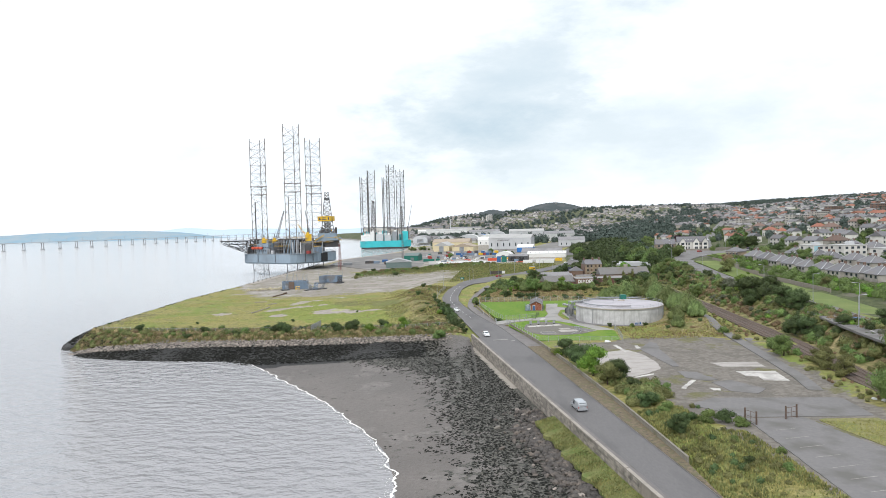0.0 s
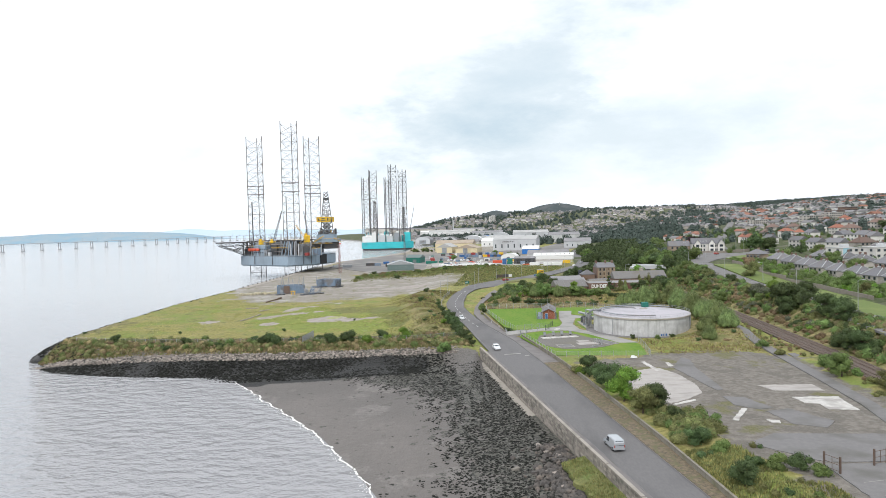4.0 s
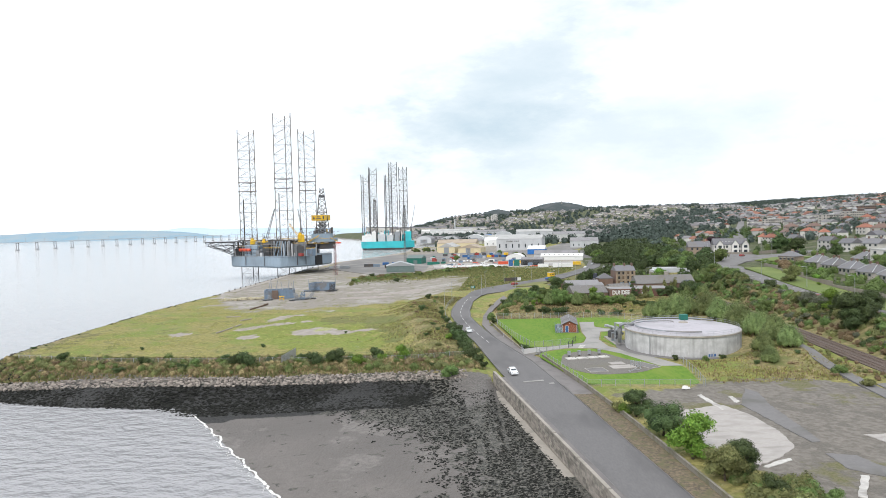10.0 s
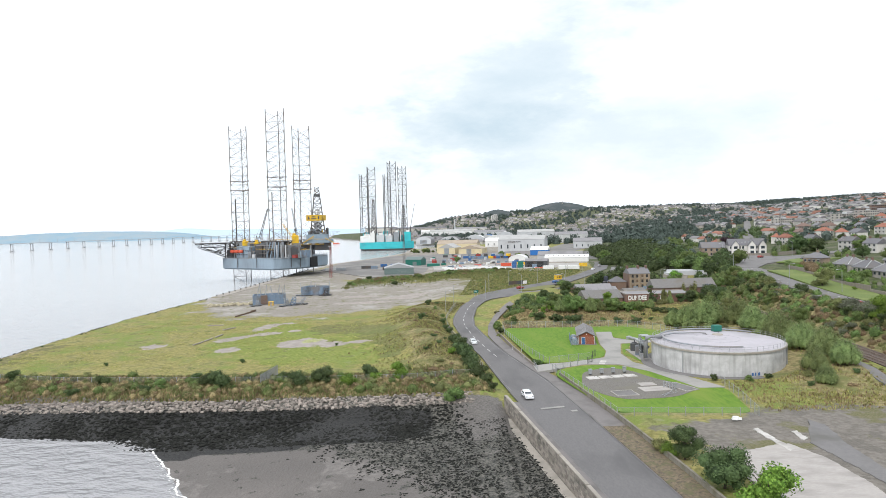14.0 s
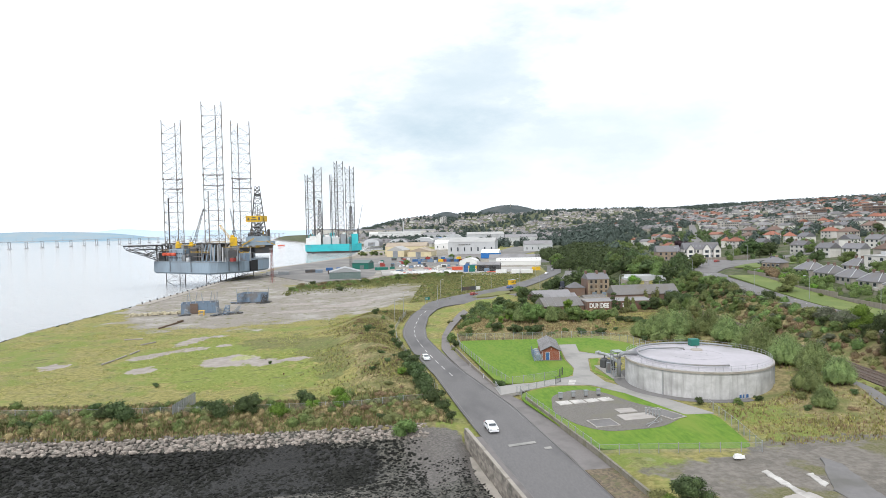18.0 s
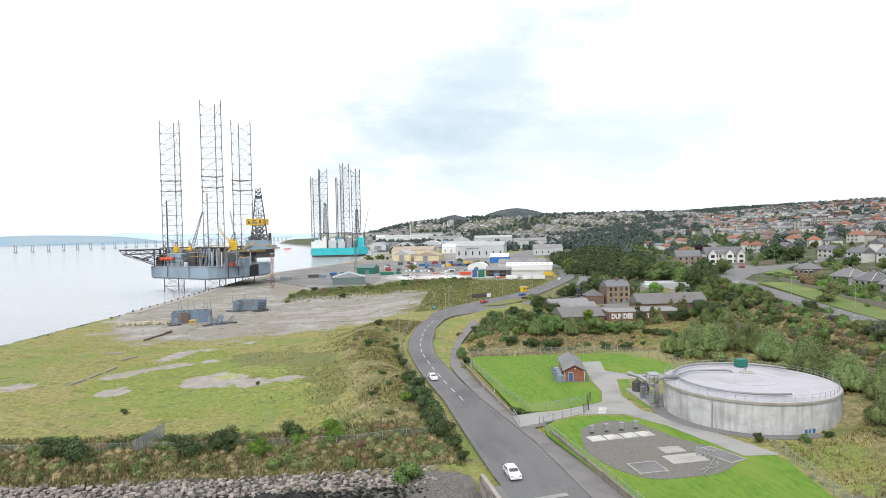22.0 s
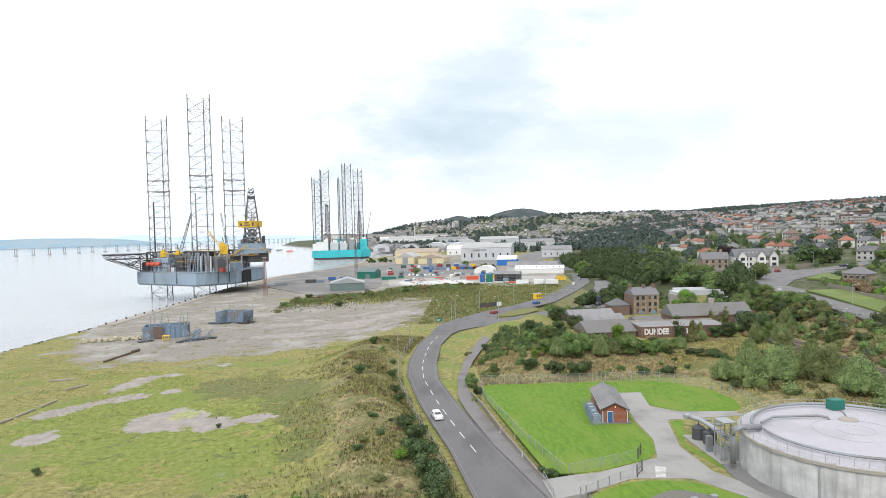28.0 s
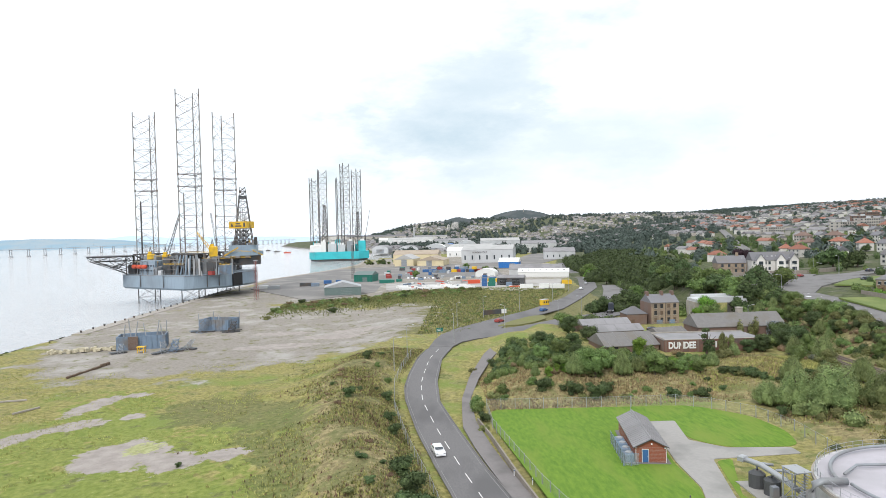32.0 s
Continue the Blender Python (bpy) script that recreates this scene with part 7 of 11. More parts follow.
# bank north of the lawn, shrubs below the old buildings
for k in range(40):
    x, y = vr.uniform(16, 74), vr.uniform(327, 348)
    if x < 34:
        y = vr.uniform(316, 352)
    plant(vr.choice(["bush_dark", "bush_mid", "bush_olive", "bush_mid", "bush_russet"]), x, y, vr.uniform(0.5, 1.0))
for key, x, y, s in (("willow", 41, 329, 0.75), ("bright", 66, 330, 0.6), ("willow", 72, 331, 0.5), ("round_mid_b", 38, 332, 0.55), ("round_mid", 45, 334, 0.6), ("round_mid_b", 51, 337, 0.45), ("round_mid", 57, 341, 0.4), ("round_mid", 64, 334, 0.4), ("round_mid_b", 70, 333, 0.36), ("bright", 63.4, 347.5, 0.95), ("pointed", 81, 344.5, 0.55), ("pointed", 83.4, 346, 0.5), ("willow", 88, 343, 0.5), ("round_dark", 97.5, 346, 0.62), ("round_mid_b", 76, 334, 0.34), ("round_mid_b", 99, 347, 0.65), ("round_dark", 106, 352, 0.7), ("round_dark", 111, 357, 0.8), ("bush_dark", 84, 326, 0.6), ("bush_russet", 90, 324, 0.7), ("bush_dark", 96, 322, 0.8),
                     ("round_mid", 42, 352, 0.5), ("round_dark", 48, 358, 0.6), ("round_mid", 36, 346, 0.5), ("round_dark", 40, 366, 0.5), ("round_mid_b", 54, 396, 0.72), ("round_mid", 60, 402, 0.5), ("willow", 96, 318, 0.6), ("round_dark", 46, 346, 0.5)):
    plant(key, x, y, s)
# the hedge-like row of young trees along the top of the bank, and bushes on its face
for k in range(17):
    plant(vr.choice(["round_mid", "round_mid_b", "willow", "olive", "bright"]), 31 + 2.8 * k + vr.uniform(-1, 1), 330 + vr.uniform(-2, 3), vr.uniform(0.34, 0.54))
for k in range(16):
    plant(vr.choice(["bush_dark", "bush_mid", "bush_olive"]), vr.uniform(20, 80), 317 + vr.uniform(-2, 6), vr.uniform(0.35, 0.7), squash=0.8)
for key, x, y, w, q in (("round_mid", 45.2, 326.5, 0.88, 1.05), ("willow", 52.2, 327.5, 0.72, 1.15), ("round_mid_b", 60, 326.5, 0.72, 1.05), ("round_mid", 66.9, 327, 0.4, 1.1), ("round_mid_b", 71.4, 327, 0.42, 1.05), ("round_dark", 53, 383, 0.72, 1.0), ("round_dark_b", 57, 374, 0.66, 0.95), ("pointed", 80, 342, 1.0, 0.95), ("olive", 86.9, 346.6, 0.42, 2.3), ("olive", 89.6, 347, 0.36, 2.4),
                         ("round_dark", 93.4, 346, 0.5, 0.95), ("bright", 119, 424, 1.75, 1.0), ("round_mid", 113, 349, 0.62, 1.3), ("willow", 109.6, 338, 0.95, 1.15), ("olive", 106.4, 330, 0.72, 1.1), ("willow", 103.6, 341, 0.72, 1.0), ("willow", 106.4, 319, 0.8, 1.1), ("round_mid_b", 100, 334, 0.55, 1.0), ("bush_olive", 84, 340.5, 1.3, 0.9)):
    plant(key, x, y, w, squash=q)
for k in range(15):   # the dark hedge below the clearing
    u = k / 14
    plant(vr.choice(["bush_dark", "bush_dark", "bush_mid", "bush_olive"]), 76 + 14 * u + vr.uniform(-0.8, 0.8), 326.5 - 6 * u - 8 * u ** 3 + vr.uniform(-1, 1), vr.uniform(0.6, 0.95), squash=0.85)
for x, y, w in ((42.4, 316, 1.4), (46, 319, 1.0), (38.4, 319, 1.2), (31, 321, 1.3), (59.6, 315, 1.0), (66.4, 314.5, 0.9), (75.2, 298.5, 0.7)):
    plant("bush_dark", x, y, w, squash=0.9)
# trees beside and behind the tank
for k in range(9):
    u = k / 8
    x, y = 91 + 4 * u + vr.uniform(-3, 3), 318 - 40 * u + vr.uniform(-4, 4)
    plant(vr.choice(["willow", "willow", "olive"]), x, y, vr.uniform(0.6, 0.9))
for x, y, w in ((80.8, 221.5, 0.5), (83.2, 230, 0.62), (90.6, 231, 0.7), (92, 241, 0.85), (90.5, 250, 0.8), (91, 261, 0.95), (96.3, 258.7, 0.8), (93.5, 270, 0.9), (92.6, 281, 0.9), (93.3, 292.5, 0.9), (84.3, 297, 0.95), (79.6, 301, 0.85), (88.4, 300, 0.8), (76, 306, 0.6), (95.5, 247, 0.55), (97.6, 267, 0.6)):
    plant("willow", x, y, w * 1.5, squash=0.82)
for k in range(22):
    x, y = vr.uniform(72, 96), vr.uniform(208, 300)
    if (x - 68) ** 2 + (y - 247.6) ** 2 > 24 ** 2:
        plant(vr.choice(["bush_russet", "bush_olive", "bush_dark", "bush_olive"]), x, y, vr.uniform(0.3, 0.65), squash=0.8)
for key, x, y, s in (("bush_mid", 92.5, 179.5, 1.45), ("bush_mid", 90.8, 209.3, 1.1), ("bush_olive", 89.5, 197, 0.9), ("olive", 91.0, 153, 0.75), ("olive", 91.4, 146, 0.85), ("round_mid_b", 88.8, 125.5, 0.95), ("round_dark", 107.8, 190, 0.8), ("round_dark_b", 108.4, 197, 0.85), ("round_dark", 113.2, 181.6, 0.55), ("round_dark", 117.5, 247, 0.9), ("bush_mid", 93.6, 170, 0.8), ("bush_olive", 92.8, 163, 0.7)):
    plant(key, x, y, s)
for k in range(34):
    y = vr.uniform(318, 400)
    key = vr.choice(["willow", "bush_mid", "olive", "bush_dark", "bush_russet", "bush_olive", "bush_grey"])
    plant(key, float(RAIL_X(y)) + vr.uniform(8, 18), y, vr.uniform(0.8, 1.25) if "bush" in key else vr.uniform(0.32, 0.5))
for k in range(30):   # taller growth below the main road, towards the crossroads
    y = vr.uniform(356, 432)
    plant(vr.choice(["willow", "round_mid", "olive", "round_dark", "olive", "bush_olive", "bush_russet"]), float(RAIL_X(y)) + vr.uniform(9, 19), y, vr.uniform(0.5, 0.82))
for x, y, w in ((113, 364, 0.95), (117, 361, 0.85), (109, 357, 0.6)):   # dark trees at the end of the old works
    plant("round_dark", x, y, w)
# both sides of the railway and up the bank to the road beyond
for k in range(138):
    y = vr.uniform(120, 395)
    s = vr.choice([vr.uniform(-13, -8), vr.uniform(6, 17), vr.uniform(6, 22)])
    x = float(RAIL_X(y)) + s
    if s < 0 and (y < 266 or vr.random() < 0.3):
        continue
    if s > 0 and y < 330:
        plant(vr.choice(["bush_olive", "bush_mid", "bush_dark", "bush_russet", "bush_grey", "bush_olive"]), x, y, vr.uniform(0.5, 0.95))
    else:
        plant(vr.choice(["olive", "willow", "round_mid", "bush_olive", "bush_mid", "bush_russet", "bush_dark", "bush_bright"]), x, y, vr.uniform(0.34, 0.55))
for key, x, y, s in (("round_dark", 119, 226, 0.95), ("round_dark_b", 122, 222, 0.85), ("round_dark", 118, 215, 0.8), ("round_dark", 133, 262, 0.9), ("round_dark_b", 127, 255, 0.8), ("round_mid", 118, 300, 0.7), ("olive", 126, 292, 0.8), ("round_dark", 108, 196, 0.5), ("round_mid_b", 107, 150, 0.9), ("round_mid", 104, 140, 1.0), ("olive", 100, 133, 1.0), ("round_mid_b", 96, 124, 1.1), ("olive", 93, 158, 0.8), ("round_mid", 90, 170, 0.7), ("round_dark", 122, 178, 0.6), ("round_dark", 128, 166, 0.6)):
    plant(key, x, y, s)

# ---------------------------------------------------------------- rocks, wrack and rough grass
def rock_mesh(seed, material):
    r = random.Random(seed)
    bm = bmesh.new()
    bmesh.ops.create_icosphere(bm, subdivisions=1, radius=0.5)
    for v in bm.verts:
        k = 1 + r.uniform(-0.4, 0.3)
        v.co = Vector((v.co.x * k * 1.25, v.co.y * k, v.co.z * k * 0.85))
    me = bpy.data.meshes.new("rock")
    bm.to_mesh(me)
    bm.free()
    me.materials.append(material)
    return me


def scatter_joined(name, meshes, places, material, label, category):
    """Many small pieces joined into one object of stuff; places are (x, y, z, size, flat)."""
    r = np.random.RandomState(3)
    base = []
    for me in meshes:
        v = np.zeros(len(me.vertices) * 3)
        me.vertices.foreach_get("co", v)
        base.append((v.reshape(-1, 3), [tuple(p.vertices) for p in me.polygons]))
    vs, fs, o = [], [], 0
    for i, (x, y, z, s, flat) in enumerate(places):
        v, f = base[i % len(base)]
        a = r.uniform(0, 6.28)
        c, q = math.cos(a), math.sin(a)
        w = np.stack([(v[:, 0] * c - v[:, 1] * q) * s + x, (v[:, 0] * q + v[:, 1] * c) * s + y, v[:, 2] * s * flat + z], 1)
        vs.append(w)
        fs += [tuple(k + o for k in p) for p in f]
        o += len(v)
    me = bpy.data.meshes.new(name)
    me.from_pydata(np.concatenate(vs).tolist(), [], fs)
    me.materials.append(material)
    me.update()
    return tagged(new(name, me), label, category, kind="stuff")


sr = random.Random(8)
pale = [rock_mesh(k, MAT["rock_pale"]) for k in range(6)]
dark = [rock_mesh(20 + k, MAT["rock_dark"]) for k in range(5)]
bank = thing("rock_armour", "bank of pale broken boulders along the headland", "boulders", at=(0, 0, 0))
bx_at = []
for k in range(2500):
    x = sr.uniform(-138, 3)
    edge = 227 + 0.0009 * (x + 30) ** 2 * (x < -30)
    bx_at.append((x, edge - 2.7 - sr.uniform(0.0, 3.9)))
zz = height(np.array([p[0] for p in bx_at]), np.array([p[1] for p in bx_at]))
rest = []
for k, ((x, y), z) in enumerate(zip(bx_at, zz)):
    s = sr.uniform(0.32, 0.92)
    if k < 300:
        o = new("boulder", pale[k % 6])
        o.parent = bank
        o.matrix_basis = pose(x, y, z + s * 0.12, sr.uniform(-20, 20), sr.uniform(-20, 20), sr.uniform(0, 360)) @ Matrix.Scale(s, 4)
    else:
        rest.append((x, y, z + s * 0.1, s, 1.0))
scatter_joined("rock_armour_rest", pale, rest, surface("pale_rock_rest", (0.33, 0.285, 0.25), (0.16, 0.14, 0.122), 0.5, 0.9, 0.6, island=0.45, c3=(0.18, 0.165, 0.143), big=4), "pale broken boulders along the headland foot", "boulders")
# dark weed-covered stones below them
pl = []
for k in range(9500):
    x = sr.uniform(-142, 6)
    if sr.random() < (x + 8) / 12:
        continue
    y = 220.5 + 0.0009 * (x + 30) ** 2 * (x < -30) - sr.uniform(0, 17)
    pl.append((x, y, sr.uniform(0.25, 0.85), sr.uniform(0.4, 0.75)))
zz = height(np.array([p[0] for p in pl]), np.array([p[1] for p in pl]))
scatter_joined("weedy_stones", dark, [(x, y, z + 0.03, s, f) for (x, y, s, f), z in zip(pl, zz) if z > -0.2], MAT["weed"], "black seaweed-covered stones at the water's edge", "stones")
pl = []
edge_line = [(-118, 236.5), (-128, 242), (-137, 249), (-142.5, 262), (-143.5, 300), (-145.5, 365), (-142.5, 410), (-139.5, 448)]
for k in range(2600):
    (ax, ay), (bx, by) = sr.choice([(p, q) for p, q in zip(edge_line, edge_line[1:]) for _ in range(int(math.hypot(q[0] - p[0], q[1] - p[1]) / 6))])
    u, w = sr.random(), sr.uniform(0, 7.5)
    n = math.hypot(bx - ax, by - ay)
    pl.append((ax + (bx - ax) * u - (by - ay) / n * w, ay + (by - ay) * u + (bx - ax) / n * w, sr.uniform(0.5, 1.35), sr.uniform(0.5, 0.85)))
zz = height(np.array([p[0] for p in pl]), np.array([p[1] for p in pl]))
scatter_joined("west_stones", dark, [(x, y, z + 0.06, s, f) for (x, y, s, f), z in zip(pl, zz) if z > -0.4], MAT["weed"], "dark boulders along the headland's water edge", "stones")
# patches of wrack over the mud flat
pl = []
while len(pl) < 19000:
    y = sr.uniform(80, 212)
    b = float(WEED_EDGE(y))
    x = sr.uniform(b - 14, float(SEA_WALL_X(y)) - 1.5)
    dense = float(sstep(b - 14, b + 14, x))
    clump = noise.noise((x * 0.55, y * 0.3, 2.0)) + 0.6 * noise.noise((x * 0.12, y * 0.06, 5.0))
    if clump > 0.62 - 1.15 * dense and sr.random() < 0.12 + 0.88 * dense:
        pl.append((x, y, sr.choice([sr.uniform(0.12, 0.38), sr.uniform(0.12, 0.38), sr.uniform(0.25, 0.65)]), sr.uniform(0.12, 0.4)))
zz = height(np.array([p[0] for p in pl]), np.array([p[1] for p in pl]))
scatter_joined("wrack", dark, [(x, y, z + 0.02, s, f) for (x, y, s, f), z in zip(pl, zz)], MAT["weed"], "patches of black bladder wrack on grey mud", "seaweed")
# boulders tumbled below the sea wall
heap = thing("beach_boulders", "dark tumbled boulders below the sea wall", "boulders", at=(0, 0, 0))
for k in range(260):
    y = sr.uniform(84, 142)
    x = float(SEA_WALL_X(y)) - 1.2 - abs(sr.gauss(0, 2.6)) - (4.2 if y < 132 else 1.0)
    s = sr.uniform(0.4, 1.25)
    o = new("boulder", dark[k % 5] if sr.random() < 0.93 else pale[k % 6])
    o.parent = heap
    o.matrix_basis = pose(x, y, ground_z(x, y) + s * 0.15, sr.uniform(-20, 20), sr.uniform(-20, 20), sr.uniform(0, 360)) @ Matrix.Scale(s, 4)
pl = []
for k in range(1500):
    y = sr.uniform(80, 140)
    pl.append((float(SEA_WALL_X(y)) - (4.4 if y < 131 else 0.8) - abs(sr.gauss(0, 2.2)), y, sr.uniform(0.3, 0.95), 0.95))
zz = height(np.array([p[0] for p in pl]), np.array([p[1] for p in pl]))
scatter_joined("beach_stones", dark, [(x, y, z + 0.12, s, f) for (x, y, s, f), z in zip(pl, zz)], MAT["rock_dark"], "heap of dark stones below the grass verge", "stones")
# grass verge outside the wall, close to the start
vg = Geo().sweep([(SEA_WALL_X(y) - 4.2 + 1.4 * noise.noise((y * 0.3, 0, 0)) + 0.5 * noise.noise((y, 2, 0)), y, 2.75) for y in ys_of(60, 130, 1)], [(SEA_WALL_X(y) - 0.2, y, 3.9) for y in ys_of(60, 130, 1)], 1.2)
solo("verge_shore", vg, surface("verge_grass", (0.105, 0.115, 0.04), (0.2, 0.2, 0.075), 0.5, 0.95, 0.8, c3=(0.11, 0.15, 0.04), big=5, grain=0.16), "strip of grass outside the sea wall", "verge", kind="structure")
vg = Geo().sweep([(float(ROAD_RIGHT(y)) + 0.3, y, 5.1) for y in ys_of(60, 198, 5)], [(float(LANDWALL(y)) - 0.15, y, 5.2) for y in ys_of(60, 198, 5)], 0.5)
solo("verge_inland", vg, surface("dry_verge", (0.085, 0.07, 0.052), (0.215, 0.168, 0.112), 0.45, 0.95, 0.8, c3=(0.12, 0.115, 0.06), big=3, grain=0.14), "dry brown verge between the road and the wall", "verge", kind="structure")


def tufts(name, count, spot, leafmat, size, label, level=None):
    """Loose stems over an area, three blades to a tuft."""
    r = np.random.RandomState(len(name))
    pts = np.array([p for p in (spot(sr) for _ in range(count)) if p])
    z = height(pts[:, 0], pts[:, 1]) if level is None else level(pts[:, 0], pts[:, 1])
    vs, n = [], len(pts)
    for k in range(3):
        a = r.uniform(0, 6.28, n)
        h = size * r.uniform(0.6, 1.4, n)
        w = h * 0.32
        bx, by = pts[:, 0] + r.normal(0, 0.12, n), pts[:, 1] + r.normal(0, 0.12, n)
        lean = h * 0.35
        vs.append(np.stack([np.stack([bx - w * np.cos(a), by - w * np.sin(a), z - 0.1], 1), np.stack([bx + w * np.cos(a), by + w * np.sin(a), z - 0.1], 1), np.stack([bx + lean * np.sin(a) + w * np.cos(a) * 0.4, by - lean * np.cos(a) + w * np.sin(a) * 0.4, z + h], 1)], 1))
    v = np.concatenate(vs).reshape(-1, 3)
    me = bpy.data.meshes.new(name)
    me.from_pydata(v.tolist(), [], np.arange(len(v)).reshape(-1, 3).tolist())
    me.materials.append(LEAF[leafmat])
    me.update()
    tagged(new(name, me), label, "grass", kind="stuff")


def bank_spot(r):
    x = r.uniform(-138, 8)
    return (x, 225.5 + 0.0008 * (x + 25) ** 2 + r.uniform(-1.5, 19))


def mound_spot(r):
    y = r.uniform(238, 378)
    return (float(ROAD_LEFT(y)) - abs(r.gauss(0, 1)) * 11 - 1.5, y)


def field_spot(r):
    x, y = r.uniform(-138, -4), r.uniform(236, 375)
    if any(((x - cx) / a) ** 2 + ((y - cy) / (1.2 * b)) ** 2 < 1 for cx, cy, a, b, t in SILT if t < 0.5):
        return None
    return (x, y) if noise.noise((x * 0.05, y * 0.05, 0)) + 0.5 * noise.noise((x * 0.2, y * 0.2, 3)) > -0.12 else None


def north_spot(r):
    return (r.uniform(18, 97), r.uniform(311, 345))


def east_spot(r):
    x, y = r.uniform(60, 98), r.uniform(204, 300)
    return (x, y) if (x - 68) ** 2 + (y - 247.6) ** 2 > 19.5 ** 2 and not (x < 72 and y > 268) else None


def weeds_spot(r):
    x = r.uniform(-70, 40)
    return (x, 536 + 0.25 * x + r.gauss(0, 14))


def corner_spot(r):
    y = r.uniform(84, 128)
    return (float(LANDWALL(y)) + r.uniform(0.5, 15) * (1 - 0.3 * (y > 112)), y)


tufts("bank_stems", 11000, bank_spot, "dry", 0.5, "dry brown stems on the headland bank")
tufts("bank_grass", 12000, bank_spot, "olive", 0.5, "olive rough grass on the headland bank")
tufts("mound_stems", 4000, mound_spot, "dry", 0.3, "tall dry stems on the mound beside the road")
tufts("mound_grass", 9000, mound_spot, "olive", 0.3, "rough grass on the mound beside the road")
tufts("mound_straw", 8000, mound_spot, "straw", 0.3, "pale rough grass on the mound")
tufts("mound_docks", 1500, mound_spot, "russet", 0.4, "russet dock stems on the mound")
tufts("field_grass", 26000, field_spot, "straw", 0.2, "tussocky yellow-green grass on the headland")
tufts("north_bank_stems", 5000, north_spot, "dry", 0.45, "dry brown stems on the bank above the lawn")
tufts("north_bank_grass", 3500, north_spot, "dry", 0.45, "rough grass on the bank above the lawn")
tufts("east_grass", 9000, east_spot, "straw", 0.34, "pale rough grass beside the tank")
tufts("east_stems", 2500, east_spot, "dry", 0.42, "dry stems beside the tank")
tufts("corner_grass", 3500, corner_spot, "olive", 0.4, "rough grass behind the road wall")
tufts("corner_straw", 3500, corner_spot, "straw", 0.35, "straw-coloured grass behind the road wall")
tufts("port_weeds", 9000, weeds_spot, "olive", 0.7, "rough weeds on the bank by the port yards")
wb = random.Random(4)
for k in range(60):
    x = wb.uniform(-70, 44)
    plant(wb.choice(["bush_olive", "bush_dark", "bush_russet", "bush_olive", "bush_mid"]), x, 536 + 0.25 * x + wb.gauss(0, 13), wb.uniform(0.7, 1.4), squash=0.8)


def verge_spot(r):
    y = r.uniform(84, 205)
    return (float(ROAD_RIGHT(y)) + 0.4 + r.random() * (float(LANDWALL(y)) - float(ROAD_RIGHT(y)) - 0.6), y)


def clearing_spot(r):
    return (r.uniform(70, 104), r.uniform(316, 340))


tufts("verge_stems", 2600, verge_spot, "dry", 0.26, "dry stems along the road wall")
tufts("verge_greens", 900, verge_spot, "olive", 0.24, "low weeds along the road wall")
tufts("clearing_grass", 5000, clearing_spot, "straw", 0.4, "pale rough grass in a clearing by the railway")


# broken rock and low bushes along the outer edge of the headland
pl = []
for k in range(900):
    y = sr.uniform(250, 446)
    x = float(np.interp(y, [250, 262, 300, 365, 410, 450], [-137, -142, -143, -145, -142, -139])) - sr.uniform(-0.5, 5)
    pl.append((x, y, sr.uniform(0.4, 1.1), 0.9))
zz = height(np.array([p[0] for p in pl]), np.array([p[1] for p in pl]))
scatter_joined("outer_rocks", dark, [(x, y, z + 0.1, s, f) for (x, y, s, f), z in zip(pl, zz)], MAT["rock_dark"], "dark broken rock along the outer edge of the headland", "stones")
for k in range(12):
    y = sr.uniform(256, 440)
    x = float(np.interp(y, [250, 262, 300, 365, 410, 450], [-135, -140, -141, -143, -140, -137])) + sr.uniform(0, 2)
    plant(sr.choice(["bush_dark", "bush_olive", "bush_dark"]), x, y, sr.uniform(0.2, 0.5), squash=0.6)
# masonry of the sea wall's outer face: the nearest blocks are pieces of their own
block = Geo().box(0, 0, 0, 0.1, 1.16, 0.41, 0, 0.03).mesh("block", surface("wall_block", (0.32, 0.285, 0.245), (0.19, 0.17, 0.148), 0.4, 0.9, 0.5, c3=(0.15, 0.14, 0.12), big=4, objects=0.3))
rest = Geo()
wall_turn = math.atan(0.149)
for row in range(7):
    for k in range(106):
        y = 92 + 1.2 * k + 0.6 * (row % 2)
        x, z = SEA_WALL_X(y) - 0.25 - 0.04, 2.55 + 0.44 * row
        if 126 < y < 178:
            o = new("stone_block", block)
            o.parent, o.matrix_basis = SEA_WALL, pose(x + sr.uniform(-0.02, 0.01), y, z, 0, 0, math.degrees(wall_turn))
        else:
            rest.box(x + sr.uniform(-0.02, 0.01), y, z, 0.1, 1.16, 0.41, wall_turn)
part("stone_courses", rest, surface("wall_block_rest", (0.32, 0.285, 0.245), (0.19, 0.17, 0.148), 0.4, 0.9, 0.5, c3=(0.15, 0.14, 0.12), big=4, island=0.3), SEA_WALL, kind="stuff")


def outer_verge(r):
    y = r.uniform(80, 130)
    return (SEA_WALL_X(y) - 0.4 - 3.9 * r.random(), y)


verge_level = lambda x, y: 3.9 + (x - SEA_WALL_X(y)) * 0.28
tufts("outer_verge_grass", 3200, outer_verge, "olive", 0.24, "rough grass on the verge outside the sea wall", verge_level)
tufts("outer_verge_straw", 1800, outer_verge, "straw", 0.22, "pale grass on the verge outside the sea wall", verge_level)
flat_level = lambda x, y: 5.93 + 0 * x
tufts("grass_corner_tufts", 2600, lambda r: (lambda y: (68.5 + (117 - y) * 0.2 + r.random() * 12, y))(r.uniform(84, 116)), "straw", 0.22, "pale rough grass beside the car park", flat_level)

